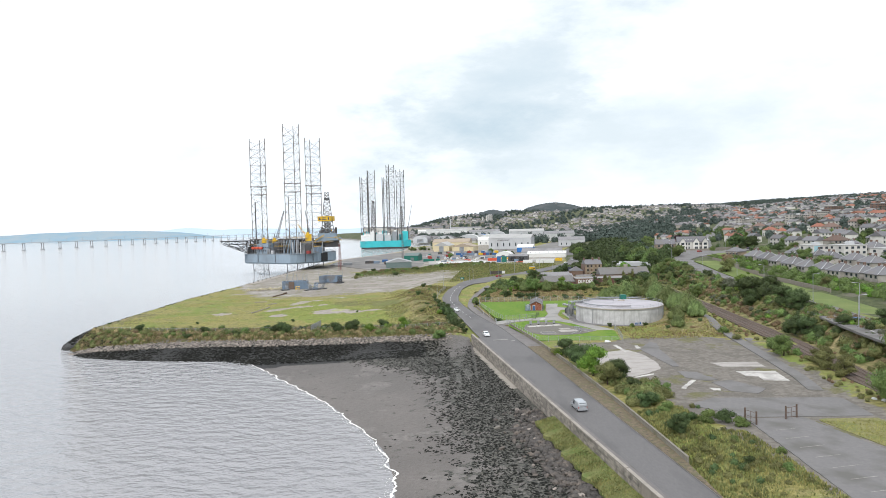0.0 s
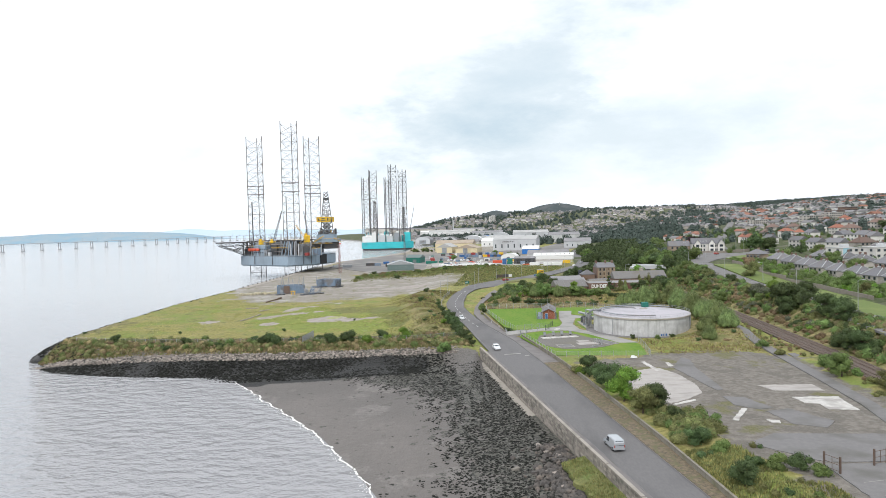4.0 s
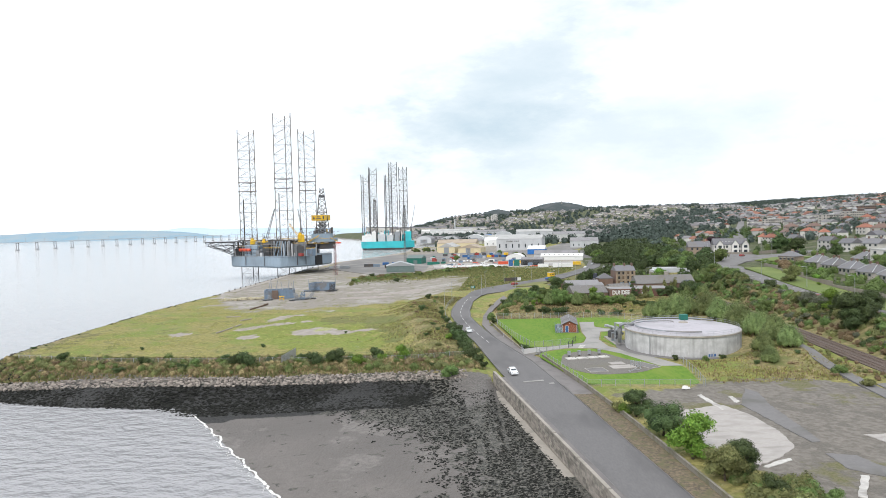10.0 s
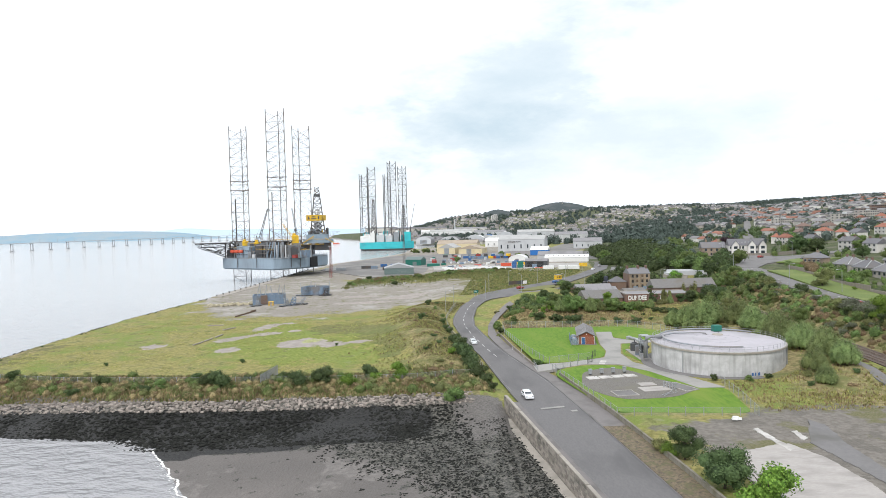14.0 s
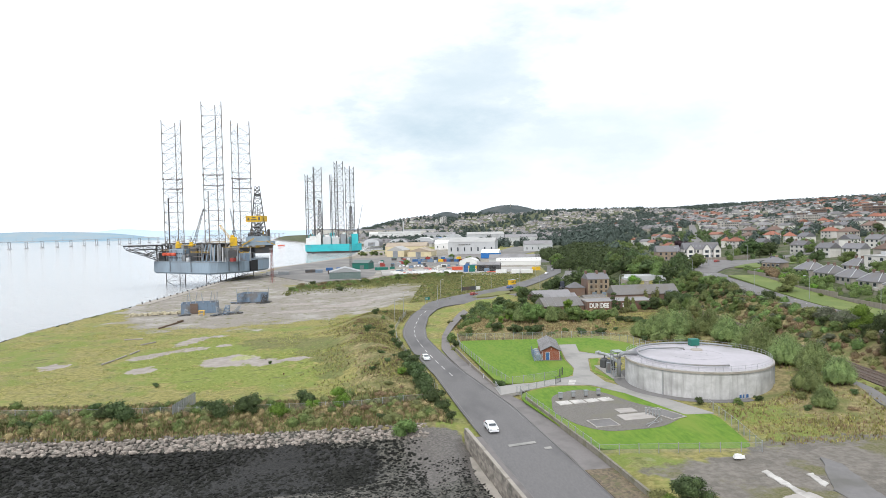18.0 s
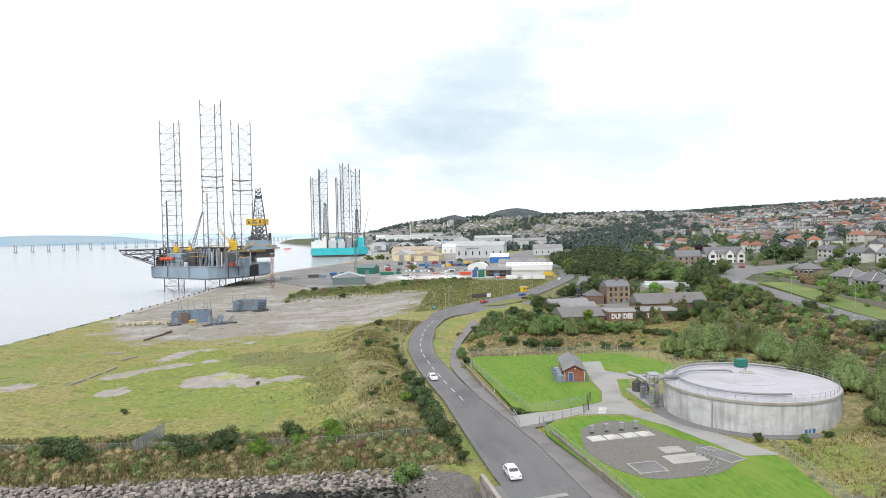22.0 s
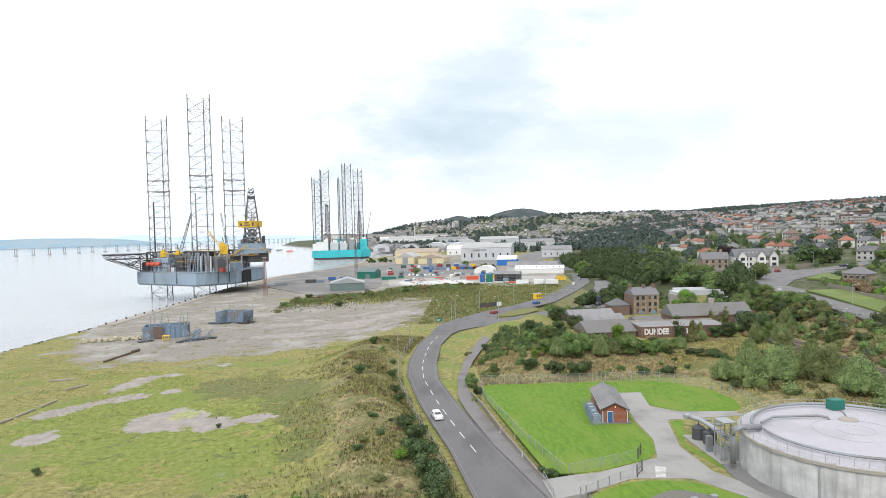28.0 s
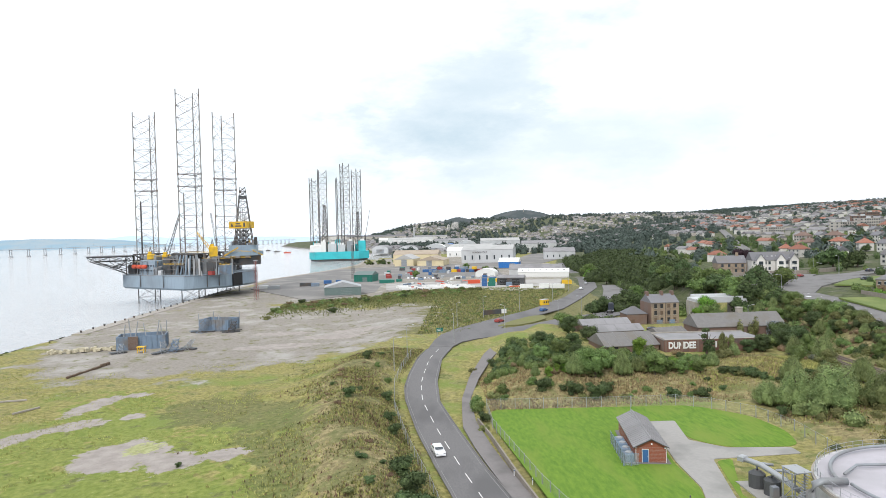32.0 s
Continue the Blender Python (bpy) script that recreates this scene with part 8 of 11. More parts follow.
# ---------------------------------------------------------------- houses, flats, old works
def gable_geo(l, w, e, r, over=0.3, hip=0.0, thick=0.18):
    """A roof over a plan l by w, eaves at e, ridge at r; hip: how far the ridge stops short of each end."""
    a, b = l / 2 + over, w / 2 + over
    h = l / 2 - hip if hip else a
    top = [(-h, 0, r), (h, 0, r)]
    low = [(-a, -b, e - 0.1), (a, -b, e - 0.1), (a, b, e - 0.1), (-a, b, e - 0.1)]
    vs = low + top + [(x, y, z - thick) for x, y, z in low]
    return Geo().add(vs, [(0, 1, 5, 4), (2, 3, 4, 5), (1, 2, 5), (3, 0, 4), (6, 7, 1, 0), (7, 8, 2, 1), (8, 9, 3, 2), (9, 6, 0, 3), (9, 8, 7, 6)])


def wall_geo(l, w, e, r, gable):
    a, b = l / 2, w / 2
    vs = [(-a, -b, -1.5), (a, -b, -1.5), (a, b, -1.5), (-a, b, -1.5), (-a, -b, e), (a, -b, e), (a, b, e), (-a, b, e)]
    fs = [(0, 1, 5, 4), (2, 3, 7, 6)]
    if gable:
        vs += [(-a, 0, r - 0.2), (a, 0, r - 0.2)]
        fs += [(1, 2, 6, 9, 5), (3, 0, 4, 8, 7)]
    else:
        fs += [(1, 2, 6, 5), (3, 0, 4, 7), (4, 5, 6, 7)]
    return Geo().add(vs, fs)


def build_house(l, w, storeys, hip, roofmat, wallmat, label, bay=False):
    e, r = 2.7 * storeys, 2.7 * storeys + w * 0.36
    h = thing("house", label, "house", "houses on the hill", (0, 0, -60))
    wl_ = part("wall", wall_geo(l, w, e, r, not hip), MAT[wallmat], h)
    rf = part("roof", gable_geo(l, w, e, r, 0.4, l * 0.28 if hip else 0), MAT[roofmat], h)
    for s in ((-0.36, 0.36) if l > 9 else (0.3,)):
        c = part("chimney", Geo().box(l * s * (0.55 if hip else 1), 0, r - 0.7, 1.1, 0.7, 1.8, 0, 0.05), MAT["brown_brick"], rf)
    win = Geo().box(0, 0, 0, 1.3, 0.12, 1.25, 0, 0.02).mesh("window", MAT["glass"])
    n = max(2, int(l / 3.2))
    for side in (-1, 1):
        for f in range(storeys):
            for k in range(n):
                o = new("window", win)
                o.parent, o.matrix_basis = h, pose(-l / 2 + l * (k + 0.5) / n, side * (w / 2 + 0.03), 0.9 + 2.7 * f)
    if bay:
        part("bay", Geo().prism([(-l * 0.3 - 1.5, -w / 2), (-l * 0.3 - 0.9, -w / 2 - 1.1), (-l * 0.3 + 0.9, -w / 2 - 1.1), (-l * 0.3 + 1.5, -w / 2)], -1, e), MAT[wallmat], h)
        part("dormer", Geo().box(0.5, -w * 0.28, e + 0.2, 2.2, 2.2, 1.5, 0, 0.3), MAT[roofmat], rf)
    if storeys == 1 and roofmat == "slate":
        g = Geo()
        rx, ex, ey = l / 2 - l * 0.28, l / 2 + 0.4, w / 2 + 0.4
        g.beam((-rx, 0, r + 0.22), (rx, 0, r + 0.22), 0.16, 4)
        for a in (-1, 1):
            for b in (-1, 1):
                g.beam((a * rx, 0, r + 0.2), (a * ex, b * ey, e + 0.1), 0.14, 4)
        part("ridge_tiles", g, MAT["cladding"], rf, "pale ridge and hip tiles")
    part("door", Geo().box(l * 0.12, -w / 2 - 0.05, 0, 1.0, 0.14, 2.05, 0, 0.02), MAT["dark_steel"], h)
    return h


KINDS = [build_house(10, 9, 1, True, "slate", "render_grey", "grey bungalow with a hipped slate roof", True), build_house(12, 8.5, 2, True, "red_tile", "render_white", "white rendered house with a red hipped roof"),
         build_house(11, 8, 2, False, "slate", "render_white", "white rendered house with a gabled slate roof"), build_house(13, 9, 2, True, "brown_tile", "render_grey", "grey rendered house with a brown tiled roof"),
         build_house(9, 8, 2, False, "slate", "brown_brick", "brown brick house with a slate roof"), build_house(15, 8.5, 1, True, "red_tile", "render_white", "low white house with a red tiled roof")]
hr = random.Random(77)
spots = []
for k in range(9):   # the bungalow row above the main road
    spots.append((0, 183.5 + 0.4 * k, 379 - 13.0 * k, 90 + hr.uniform(-6, 6)))
for k in range(6):
    spots.append((0, 210 + 2 * (k % 2), 384 - 17 * k, 90))
near, far_list = [], []
for row in range(-1, 22):
    s = 128 + 36 * row
    y = 240.0 + 20 * row if row >= 0 else 545.0
    while y < 2300:
        y += hr.uniform(19, 27) * (1 + (y > 900) * 0.15)
        x = float(RAIL_X(y)) + s + hr.uniform(-6, 6)
        if x > y * 0.80 + 60 or hr.random() < 0.2 + 0.3 * (s > 330) or (190 < x < 245 and 285 < y < 395):
            continue
        if y > 900 and s < 170 or 520 < y < 560 and s < 170 or abs(x - np.interp(y, [470, 650, 850, 1300], [172, 262, 352, 560])) < 20:
            continue
        zone = noise.noise((x * 0.006, y * 0.006, 1.0))
        kind = hr.choice([1, 5, 3, 2, 1]) if zone > 0.02 else hr.choice([2, 2, 3, 2, 0, 2])
        item = (kind, x, y, hr.choice([90, 70, 100, 15]) + hr.uniform(-8, 8))
        (near if y < 760 + 0.0 * x and len(near) < 210 else far_list).append(item)
spots += near
hz = height(np.array([p[1] for p in spots]), np.array([p[2] for p in spots]))
for (kind, x, y, turn), z in zip(spots, hz):
    copy_thing(KINDS[kind], pose(x, y, float(z) + 0.3, 0, 0, turn))
for k_ in KINDS:
    for o in (*k_.children_recursive, k_):
        bpy.data.objects.remove(o)
# the rest of the town, far up the hill and along the shore
cr = random.Random(99)


def clusters(x, y):
    return noise.noise((x * 0.0055, y * 0.0028, 9.0)) + 0.4 * noise.noise((x * 0.02, y * 0.01, 4.0))


for k in range(3400):
    y = cr.uniform(1300, 4300)
    x = cr.uniform(-0.135, 0.42) * y + 60
    if clusters(x, y) > -0.1 and float(coast_distance(np.array([x]), np.array([y]))[0]) > 25:
        far_list.append((cr.choice([3, 4, 2, 3, 4, 0]), x, y, cr.uniform(0, 180)))
fz = height(np.array([p[1] for p in far_list]), np.array([p[2] for p in far_list]))
GR = {"white": Geo(), "grey": Geo(), "red": Geo(), "slate": Geo()}
for (kind, x, y, turn), z in zip(far_list, fz):
    c, s = math.cos(math.radians(turn)), math.sin(math.radians(turn))
    big = 1.0 + (y > 1500) * cr.uniform(-0.15, 0.45)
    l, w, e = (10 + 3 * (kind % 3)) * big, 8.5 * big, (5.4 if kind != 0 else 2.8) * (1 + (big - 1) * 0.4)
    r = e + w * 0.3
    for geo, bit in ((GR["white" if kind in (1, 2, 5) else "grey"], wall_geo(l, w, e, r, True)), (GR["red" if kind in (1, 5) else "slate"], gable_geo(l, w, e, r, 0.4))):
        geo.add([(x + a * c - b * s, y + a * s + b * c, float(z) + d) for a, b, d in bit.v], bit.f)
for key, mt, lb in (("white", surface("far_white_walls", (0.62, 0.60, 0.57), (0.55, 0.53, 0.5), 3, 0.9, 0.0, island=0.2), "pale walls of distant houses"), ("grey", surface("far_grey_walls", (0.46, 0.42, 0.38), (0.34, 0.31, 0.28), 3, 0.9, 0.0, island=0.25), "grey walls of distant houses"),
                    ("red", surface("far_red_roofs", (0.28, 0.13, 0.09), (0.22, 0.105, 0.075), 3, 0.9, 0.0, island=0.25), "red roofs of distant houses"), ("slate", surface("far_slate_roofs", (0.22, 0.21, 0.21), (0.17, 0.165, 0.17), 3, 0.8, 0.0, island=0.25), "slate roofs of distant houses")):
    solo("distant_houses_" + key, GR[key], mt, lb, "houses", kind="stuff")


def flat_block(x, y, z, l, w, floors, turn, wallmat, label):
    b = thing("apartment_block", label, "apartment block", "apartment blocks", (x, y, z), turn)
    h = 2.8 * floors
    part("wall", Geo().box(0, 0, -2, l, w, h + 2.0), MAT[wallmat], b)
    rf = part("roof", Geo().box(0, 0, h, l + 0.5, w + 0.5, 0.35, 0, 0.05), MAT["cladding_roof"], b)
    part("roof_house", Geo().box(l * 0.1, 0, h + 0.3, 3.5, 3, 1.6, 0, 0.1), MAT["cladding"], rf)
    win = Geo().box(0, 0, 0, 1.6, 0.12, 1.3, 0, 0.03).mesh("window", MAT["glass"])
    n = int(l / 3.3)
    for f in range(floors):
        for k in range(n):
            for side in (-1, 1):
                o = new("window", win)
                o.parent, o.matrix_basis = b, pose(-l / 2 + l * (k + 0.5) / n, side * (w / 2 + 0.03), 0.9 + 2.8 * f)
        for k in (-0.25, 0.25):
            o = new("window", win)
            o.parent, o.matrix_basis = b, pose(-l / 2 - 0.03, k * w, 0.9 + 2.8 * f, 0, 0, 90)
    return b


fb = flat_block(213, 372, 17.6, 10, 12, 3, 8, "render_white", "white three-storey flats with a pale blue end panel")
part("blue_panel", Geo().box(-2.6, -6.05, 0.4, 3.4, 0.1, 8.0), surface("pale_blue_panel", (0.36, 0.56, 0.62), (0.32, 0.5, 0.56), 2, 0.7, 0.02), fb, "pale blue cladding panel")
flat_block(226, 362, 17.8, 14, 12, 3, 8, "render_white", "white three-storey flats with a flat roof")
flat_block(225, 322, 17.4, 18, 12, 3, 10, "render_white", "white three-storey flats with a flat roof")
flat_block(238, 345, 18.6, 10, 14, 2, 8, "render_grey", "low grey block between the flats")
for x, y, t in ((430, 790, 20), (462, 800, 20), (500, 860, 25), (410, 880, 20), (540, 800, 20), (600, 880, 20), (560, 930, 20)):
    flat_block(x, y, ground_z(x, y) + 0.3, 24, 11, 4, t, "brown_brick" if x > 470 else "render_grey", "four-storey flats among the hill houses")

# the white villa at the crossroads
v = thing("white_villa", "white gabled villa with a slate roof and bay windows", "house", at=(196, 512, ground_z(196, 512) + 0.4), turn=-12)
part("wall", wall_geo(22, 11, 6.4, 10.5, True), MAT["render_white"], v)
vr_ = part("roof", gable_geo(22, 11, 6.4, 10.5), MAT["slate"], v)
for k, xx in enumerate((-7.5, 2.5, 9.0)):
    wing = part("gable_wing", Geo().add([(xx - 2.2, -8, -1), (xx + 2.2, -8, -1), (xx + 2.2, -4, -1), (xx - 2.2, -4, -1), (xx - 2.2, -8, 6.4), (xx + 2.2, -8, 6.4), (xx + 2.2, -4, 6.4), (xx - 2.2, -4, 6.4), (xx, -8, 9.4), (xx, -4, 9.4)], [(0, 1, 5, 8, 4), (1, 2, 6, 5), (3, 0, 4, 7), (5, 6, 9, 8), (7, 4, 8, 9)]), MAT["render_white"], v)
    part("wing_roof", Geo().sweep([(xx - 2.6, -8.4, 6.0), (xx, -8.4, 9.7), (xx + 2.6, -8.4, 6.0)], [(xx - 2.6, -3, 6.0), (xx, -3, 9.7), (xx + 2.6, -3, 6.0)], 0.2), MAT["slate"], wing)
    for z in (1.0, 4.0):
        part("window", Geo().box(xx, -8.04, z, 2.2, 0.14, 1.7, 0, 0.03), MAT["glass"], wing)
for xx in (-10, -4.5, -2.5, 5.5, 6.8):
    for z in (1.0, 4.0):
        part("window", Geo().box(xx, -5.54, z, 1.1, 0.14, 1.6, 0, 0.03), MAT["glass"], v)
for k in range(5):
    part("rooflight", Geo().box(-5 + 2.2 * k, -3.0, 8.1, 0.9, 0.9, 0.3), MAT["white_paint"], vr_)
v2 = thing("stone_villa", "dark stone villa with slate roofs and white bargeboards", "house", at=(179, 524, ground_z(179, 524) + 0.3), turn=-12)
part("wall", wall_geo(15, 11, 6.0, 9.8, True), MAT["ruin_stone"], v2)
part("roof", gable_geo(15, 11, 6.0, 9.8), MAT["slate"], v2)
for xx in (-5, -1.5, 2, 5.4):
    for z in (0.9, 3.7):
        part("window", Geo().box(xx, -5.54, z, 1.2, 0.14, 1.6, 0, 0.03), MAT["glass"], v2)
for xx in (-4, 4):
    part("chimney", Geo().box(xx, 0, 9, 1.4, 0.8, 2.4, 0, 0.05), MAT["ruin_stone"], v2)

eh = thing("corner_house", "brown stone house with a hipped slate roof behind a hedge", "house", at=(185.5, 410, 17.5), turn=-62)
part("wall", wall_geo(9.4, 7.6, 4.5, 6.8, False), MAT["ruin_stone"], eh)
er = part("roof", gable_geo(9.4, 7.6, 4.5, 7.0, 0.35, 3.4), MAT["slate"], eh)
part("chimney", Geo().box(0.5, 0.5, 6.3, 1.2, 0.7, 1.6, 0, 0.05), MAT["ruin_stone"], er)
for xx in (-3.4, -1.2, 1.2, 3.4):
    wd = part("window", Geo().box(xx, -3.83, 2.4, 1.1, 0.14, 1.2, 0, 0.03), MAT["glass"], eh)
    part("frame", Geo().box(xx, -3.87, 2.28, 1.3, 0.12, 0.12).box(xx, -3.87, 3.6, 1.3, 0.12, 0.12), MAT["white_paint"], wd)

# ---------------------------------------------------------------- old works by the railway
ruin = thing("derelict_house", "derelict three-storey brown stone house with boarded windows", "house", at=(93.6, 408.5, 8.75), turn=2)
part("wall", wall_geo(10.4, 9.5, 7.8, 10.4, True), MAT["ruin_stone"], ruin)
rr_ = part("roof", gable_geo(10.4, 9.5, 7.8, 10.4, 0.15), MAT["slate"], ruin)
for xx in (-4.9, 4.6, 0.6):
    part("chimney", Geo().box(xx, 0, 9.6, 0.8, 2.0, 1.9, 0, 0.06), MAT["brown_brick"], rr_)
for f in range(3):
    for xx in (-3.6, -1.3, 1.3, 3.6):
        wd = part("window", Geo().box(xx, -4.78, 0.7 + 2.5 * f, 1.0, 0.16, 1.5, 0, 0.03), MAT["dark" if (f + int(xx)) % 3 else "timber"], ruin)
        part("sill", Geo().box(xx, -4.85, 0.55 + 2.5 * f, 1.3, 0.25, 0.14), MAT["coping"], wd)
part("side_wall", Geo().box(-5.35, 0, -1, 0.3, 9.6, 8.6), MAT["brown_brick"], ruin, "bare brick side wall")
for xx in (-2.2, 2.6):
    part("doorway", Geo().box(xx, -4.82, -0.2, 2.2, 0.12, 1.6), MAT["steel_blue"], ruin)
part("downpipe", Geo().cyl(0.1, -4.86, 0, 0.07, 7.6, 6), MAT["dark_steel"], ruin)
annex = thing("brick_annex", "low brick annex with a pyramid slate roof", "outbuilding", at=(83.4, 408, 8.6), turn=2)
part("wall", wall_geo(7.5, 7, 4.0, 6.2, False), MAT["brown_brick"], annex)
part("roof", gable_geo(7.5, 7, 4.0, 6.4, 0.2, 3.3), MAT["slate"], annex)
part("door", Geo().box(-1.5, -3.55, -0.2, 1.2, 0.12, 2.1), MAT["timber"], annex)
ware = thing("warehouse", "long brick warehouse with an old slate roof", "warehouse", at=(103.0, 372.4, 8.7), turn=0)
part("wall", wall_geo(27.5, 10.6, 4.2, 7.7, True), MAT["brown_brick"], ware)
rf = part("roof", gable_geo(27.5, 10.6, 4.2, 7.7, 0.3), MAT["old_slate"], ware)
part("vent_tower", Geo().cyl(2.2, 0.6, 7.0, 1.1, 2.0, 12).cyl(2.2, 0.6, 9.0, 1.25, 0.2, 12), MAT["coping"], rf, "pale round vent on the ridge")
part("ivy", crown_mesh("ivy", 71, [(4.2, -5.6, 3.4, 0.9, 3.4), (2.4, -5.8, 2.4, 0.8, 2.6), (-0.8, -5.9, 2.6, 0.9, 3.2)], 900, 0.28, LEAF["olive"]), None, ware, "ivy climbing the wall and roof")
part("tank_frame", lattice(Geo(), (8.5, -6.6, -0.2), (8.5, -6.6, 5.6), 1.5, 1.5, 2, 0.1, 4, 0.7), MAT["grey_steel"], ware)
part("pipe", Geo().tube([(8.5, -6.4, 5.4), (10.6, -6.8, 5.2), (11.4, -6.8, 1)], 0.2, 6), MAT["steel_blue"], ware)
WX, WY, WT = 86.0, 350.4, -2.0
sw = thing("painted_wall", "red brick wall with white painted block letters", "wall", at=(WX, WY, 8.4), turn=WT)
brickwall = part("wall", Geo().box(0, 0, -0.6, 28, 0.35, 4.3), surface("sooty_brick", (0.20, 0.10, 0.075), (0.14, 0.078, 0.062), 0.4, 0.9, 0.3, c3=(0.12, 0.09, 0.08), big=6, streak=0.3), sw)
part("cap", Geo().box(0, 0, 3.7, 28.2, 0.5, 0.16, 0, 0.04), MAT["coping"], sw)
for k in range(7):
    part("pier", Geo().box(-13.6 + 4.53 * k, -0.22, -0.6, 0.5, 0.2, 4.3), MAT["brown_brick"], sw)


def lettering(name, text, size, depth, m, parent, material, bold=0.0):
    cu = bpy.data.curves.new(name, "FONT")
    cu.body, cu.size, cu.extrude, cu.align_x, cu.offset = text, size, depth, "CENTER", bold
    me_ob = new(name + "_tmp", cu)
    me = bpy.data.meshes.new_from_object(me_ob.evaluated_get(bpy.context.evaluated_depsgraph_get()))
    bpy.data.objects.remove(me_ob)
    me.materials.clear()
    me.materials.append(material)
    ob = new(name, me)
    ob.parent, ob.matrix_basis = parent, m
    return ob


lettering("lettering", "DUNDEE", 2.5, 0.03, pose(-9.0, -0.24, 1.35, 90, 0, 0) @ Matrix.Diagonal((0.78, 1, 1, 1)), brickwall, MAT["white_paint"], 0.11)["label"] = "white painted word on the brick"
part("painted_stroke", Geo().box(0.6, -0.22, 1.35, 0.45, 0.06, 1.7).box(0.25, -0.22, 2.65, 0.36, 0.06, 0.36), MAT["white_paint"], brickwall)
flat = thing("flat_roofed_store", "flat-roofed brick store behind the painted wall", "store", at=(WX + 0.2, WY + 6.4, 8.6), turn=WT)
part("wall", Geo().box(0, 0, -0.6, 27.6, 12.2, 3.9), MAT["brown_brick"], flat)
part("roof", Geo().box(0, 0, 3.3, 27.8, 12.3, 0.15, 0, 0.05), MAT["roof_sheet"], flat)
part("parapet", Geo().box(0, 6.0, 3.4, 27.8, 0.3, 0.4).box(-13.7, 0, 3.4, 0.3, 11.6, 0.35), MAT["coping"], flat)
for x, y, l, w, e, t, lb in ((63.4, 360.4, 16, 13.6, 1.8, 4, "low store with an old slate roof"), (66.4, 378, 17, 7, 2.7, 6, "long low store with a grey sheet roof"), (67.6, 393.4, 17, 7, 2.6, 5, "long low store with a grey sheet roof"), (80.6, 370, 10, 9, 2.2, 12, "low store with a double-pitched grey roof")):
    st = thing("low_store", lb, "store", "low stores", (x, y, ground_z(x, y) + 0.1), t)
    part("wall", wall_geo(l, w, e, e + 0.19 * w + 0.1, True), MAT["brown_brick"], st)
    r_ = part("roof", gable_geo(l, w, e, e + 0.19 * w + 0.2, 0.25), MAT["roof_sheet"] if l > 16 else MAT["old_slate"], st)
    for k in range(5):
        part("roof_rib", Geo().beam((-l / 2 + l * (k + 0.5) / 5, -w / 2, e + 0.05), (-l / 2 + l * (k + 0.5) / 5, 0, e + 0.19 * w + 0.22), 0.05, 4), MAT["roof_sheet"], r_)
    for k in (-0.3, 0.1, 0.35):
        part("window", Geo().box(l * k, -w / 2 - 0.04, 0.6, 1.2, 0.12, 0.9), MAT["dark"], st)
wall_along("works_wall", [(57, 392), (66, 400), (78, 405)], lambda x, y: 11.2, lambda x, y: 7.6, 0.4, MAT["brown_brick"], "old brick boundary wall beside the side road", False)
ov = thing("railway_overbridge", "white concrete road bridge over the railway", "bridge", at=(127, 433, 0), turn=-6)
part("deck", Geo().box(0, 0, 13.0, 20, 11, 1.2), MAT["cladding"], ov)
for s in (-1, 1):
    part("parapet", Geo().box(0, 5.6 * s, 12.9, 17, 0.45, 2.5, 0, 0.08), MAT["cladding"], ov)
    part("abutment", Geo().box(8.5 * s, 0, 5.5, 4, 10.6, 7.6), MAT["coping"], ov)

# ---------------------------------------------------------------- town roads
def drape(name, pts, width, material, label, lift=0.25, category="road"):
    g, left, right = Geo(), [], []
    for (ax, ay), (bx, by) in zip(pts, pts[1:]):
        n = max(1, int(math.hypot(bx - ax, by - ay) / 7))
        d = Vector((bx - ax, by - ay)).normalized()
        for k in range(n + int((bx, by) == pts[-1])):
            x, y = ax + (bx - ax) * k / n, ay + (by - ay) * k / n
            p, q = (x - d.y * width / 2, y + d.x * width / 2), (x + d.y * width / 2, y - d.x * width / 2)
            z = max(ground_z(*p), ground_z(*q), ground_z(x, y)) + lift
            left.append((*p, z)), right.append((*q, z))
    return solo(name, g.sweep(left, right, 0.6), material, label, category, kind="structure")


main_line = [(92, 60), (108, 130), (115, 169), (125, 214), (136, 285), (145, 345), (151, 400), (157, 440), (166, 480), (176, 520), (196, 600), (222, 720)]
drape("dual_road", main_line, 12.5, MAT["old_asphalt"], "wide pale grey main road along the hillside", 0.3)
kr = random.Random(17)
road_x = lambda y: float(np.interp(y, [p[1] for p in main_line], [p[0] for p in main_line]))
for k in range(27):   # bushes crowding the lower edge of the main road, with a gap where it shows
    y = 357 + 2.9 * k
    kk = kr.choice(["olive", "round_mid", "willow", "round_dark", "bush_olive", "round_mid_b"])
    plant(kk, road_x(y) - 9.0 + kr.uniform(-1.6, 0.4), y, kr.uniform(1.6, 2.1) if "bush" in kk else kr.uniform(0.52, 0.76))
for k in range(13):
    y = 250 + 4.0 * k
    plant(kr.choice(["bush_mid", "bush_dark", "bush_olive"]), road_x(y) - 9.4 + kr.uniform(-2.0, 0.6), y, kr.uniform(0.8, 1.3))
drape("railway_path", [(79.6, 137), (82.4, 148.4), (85.3, 166.6), (89.2, 193), (91.8, 207), (94.3, 228), (98.6, 262), (103.4, 290), (107, 308), (108.4, 324)], 3.0, MAT["old_asphalt"], "narrow worn tarmac path beside the railway", 0.08, "path")
drape("hill_road", [(160, 455), (190, 490), (228, 560), (262, 650), (306, 745), (352, 850), (450, 1060), (560, 1300)], 10, MAT["old_asphalt"], "grey road climbing through the houses", 0.6)
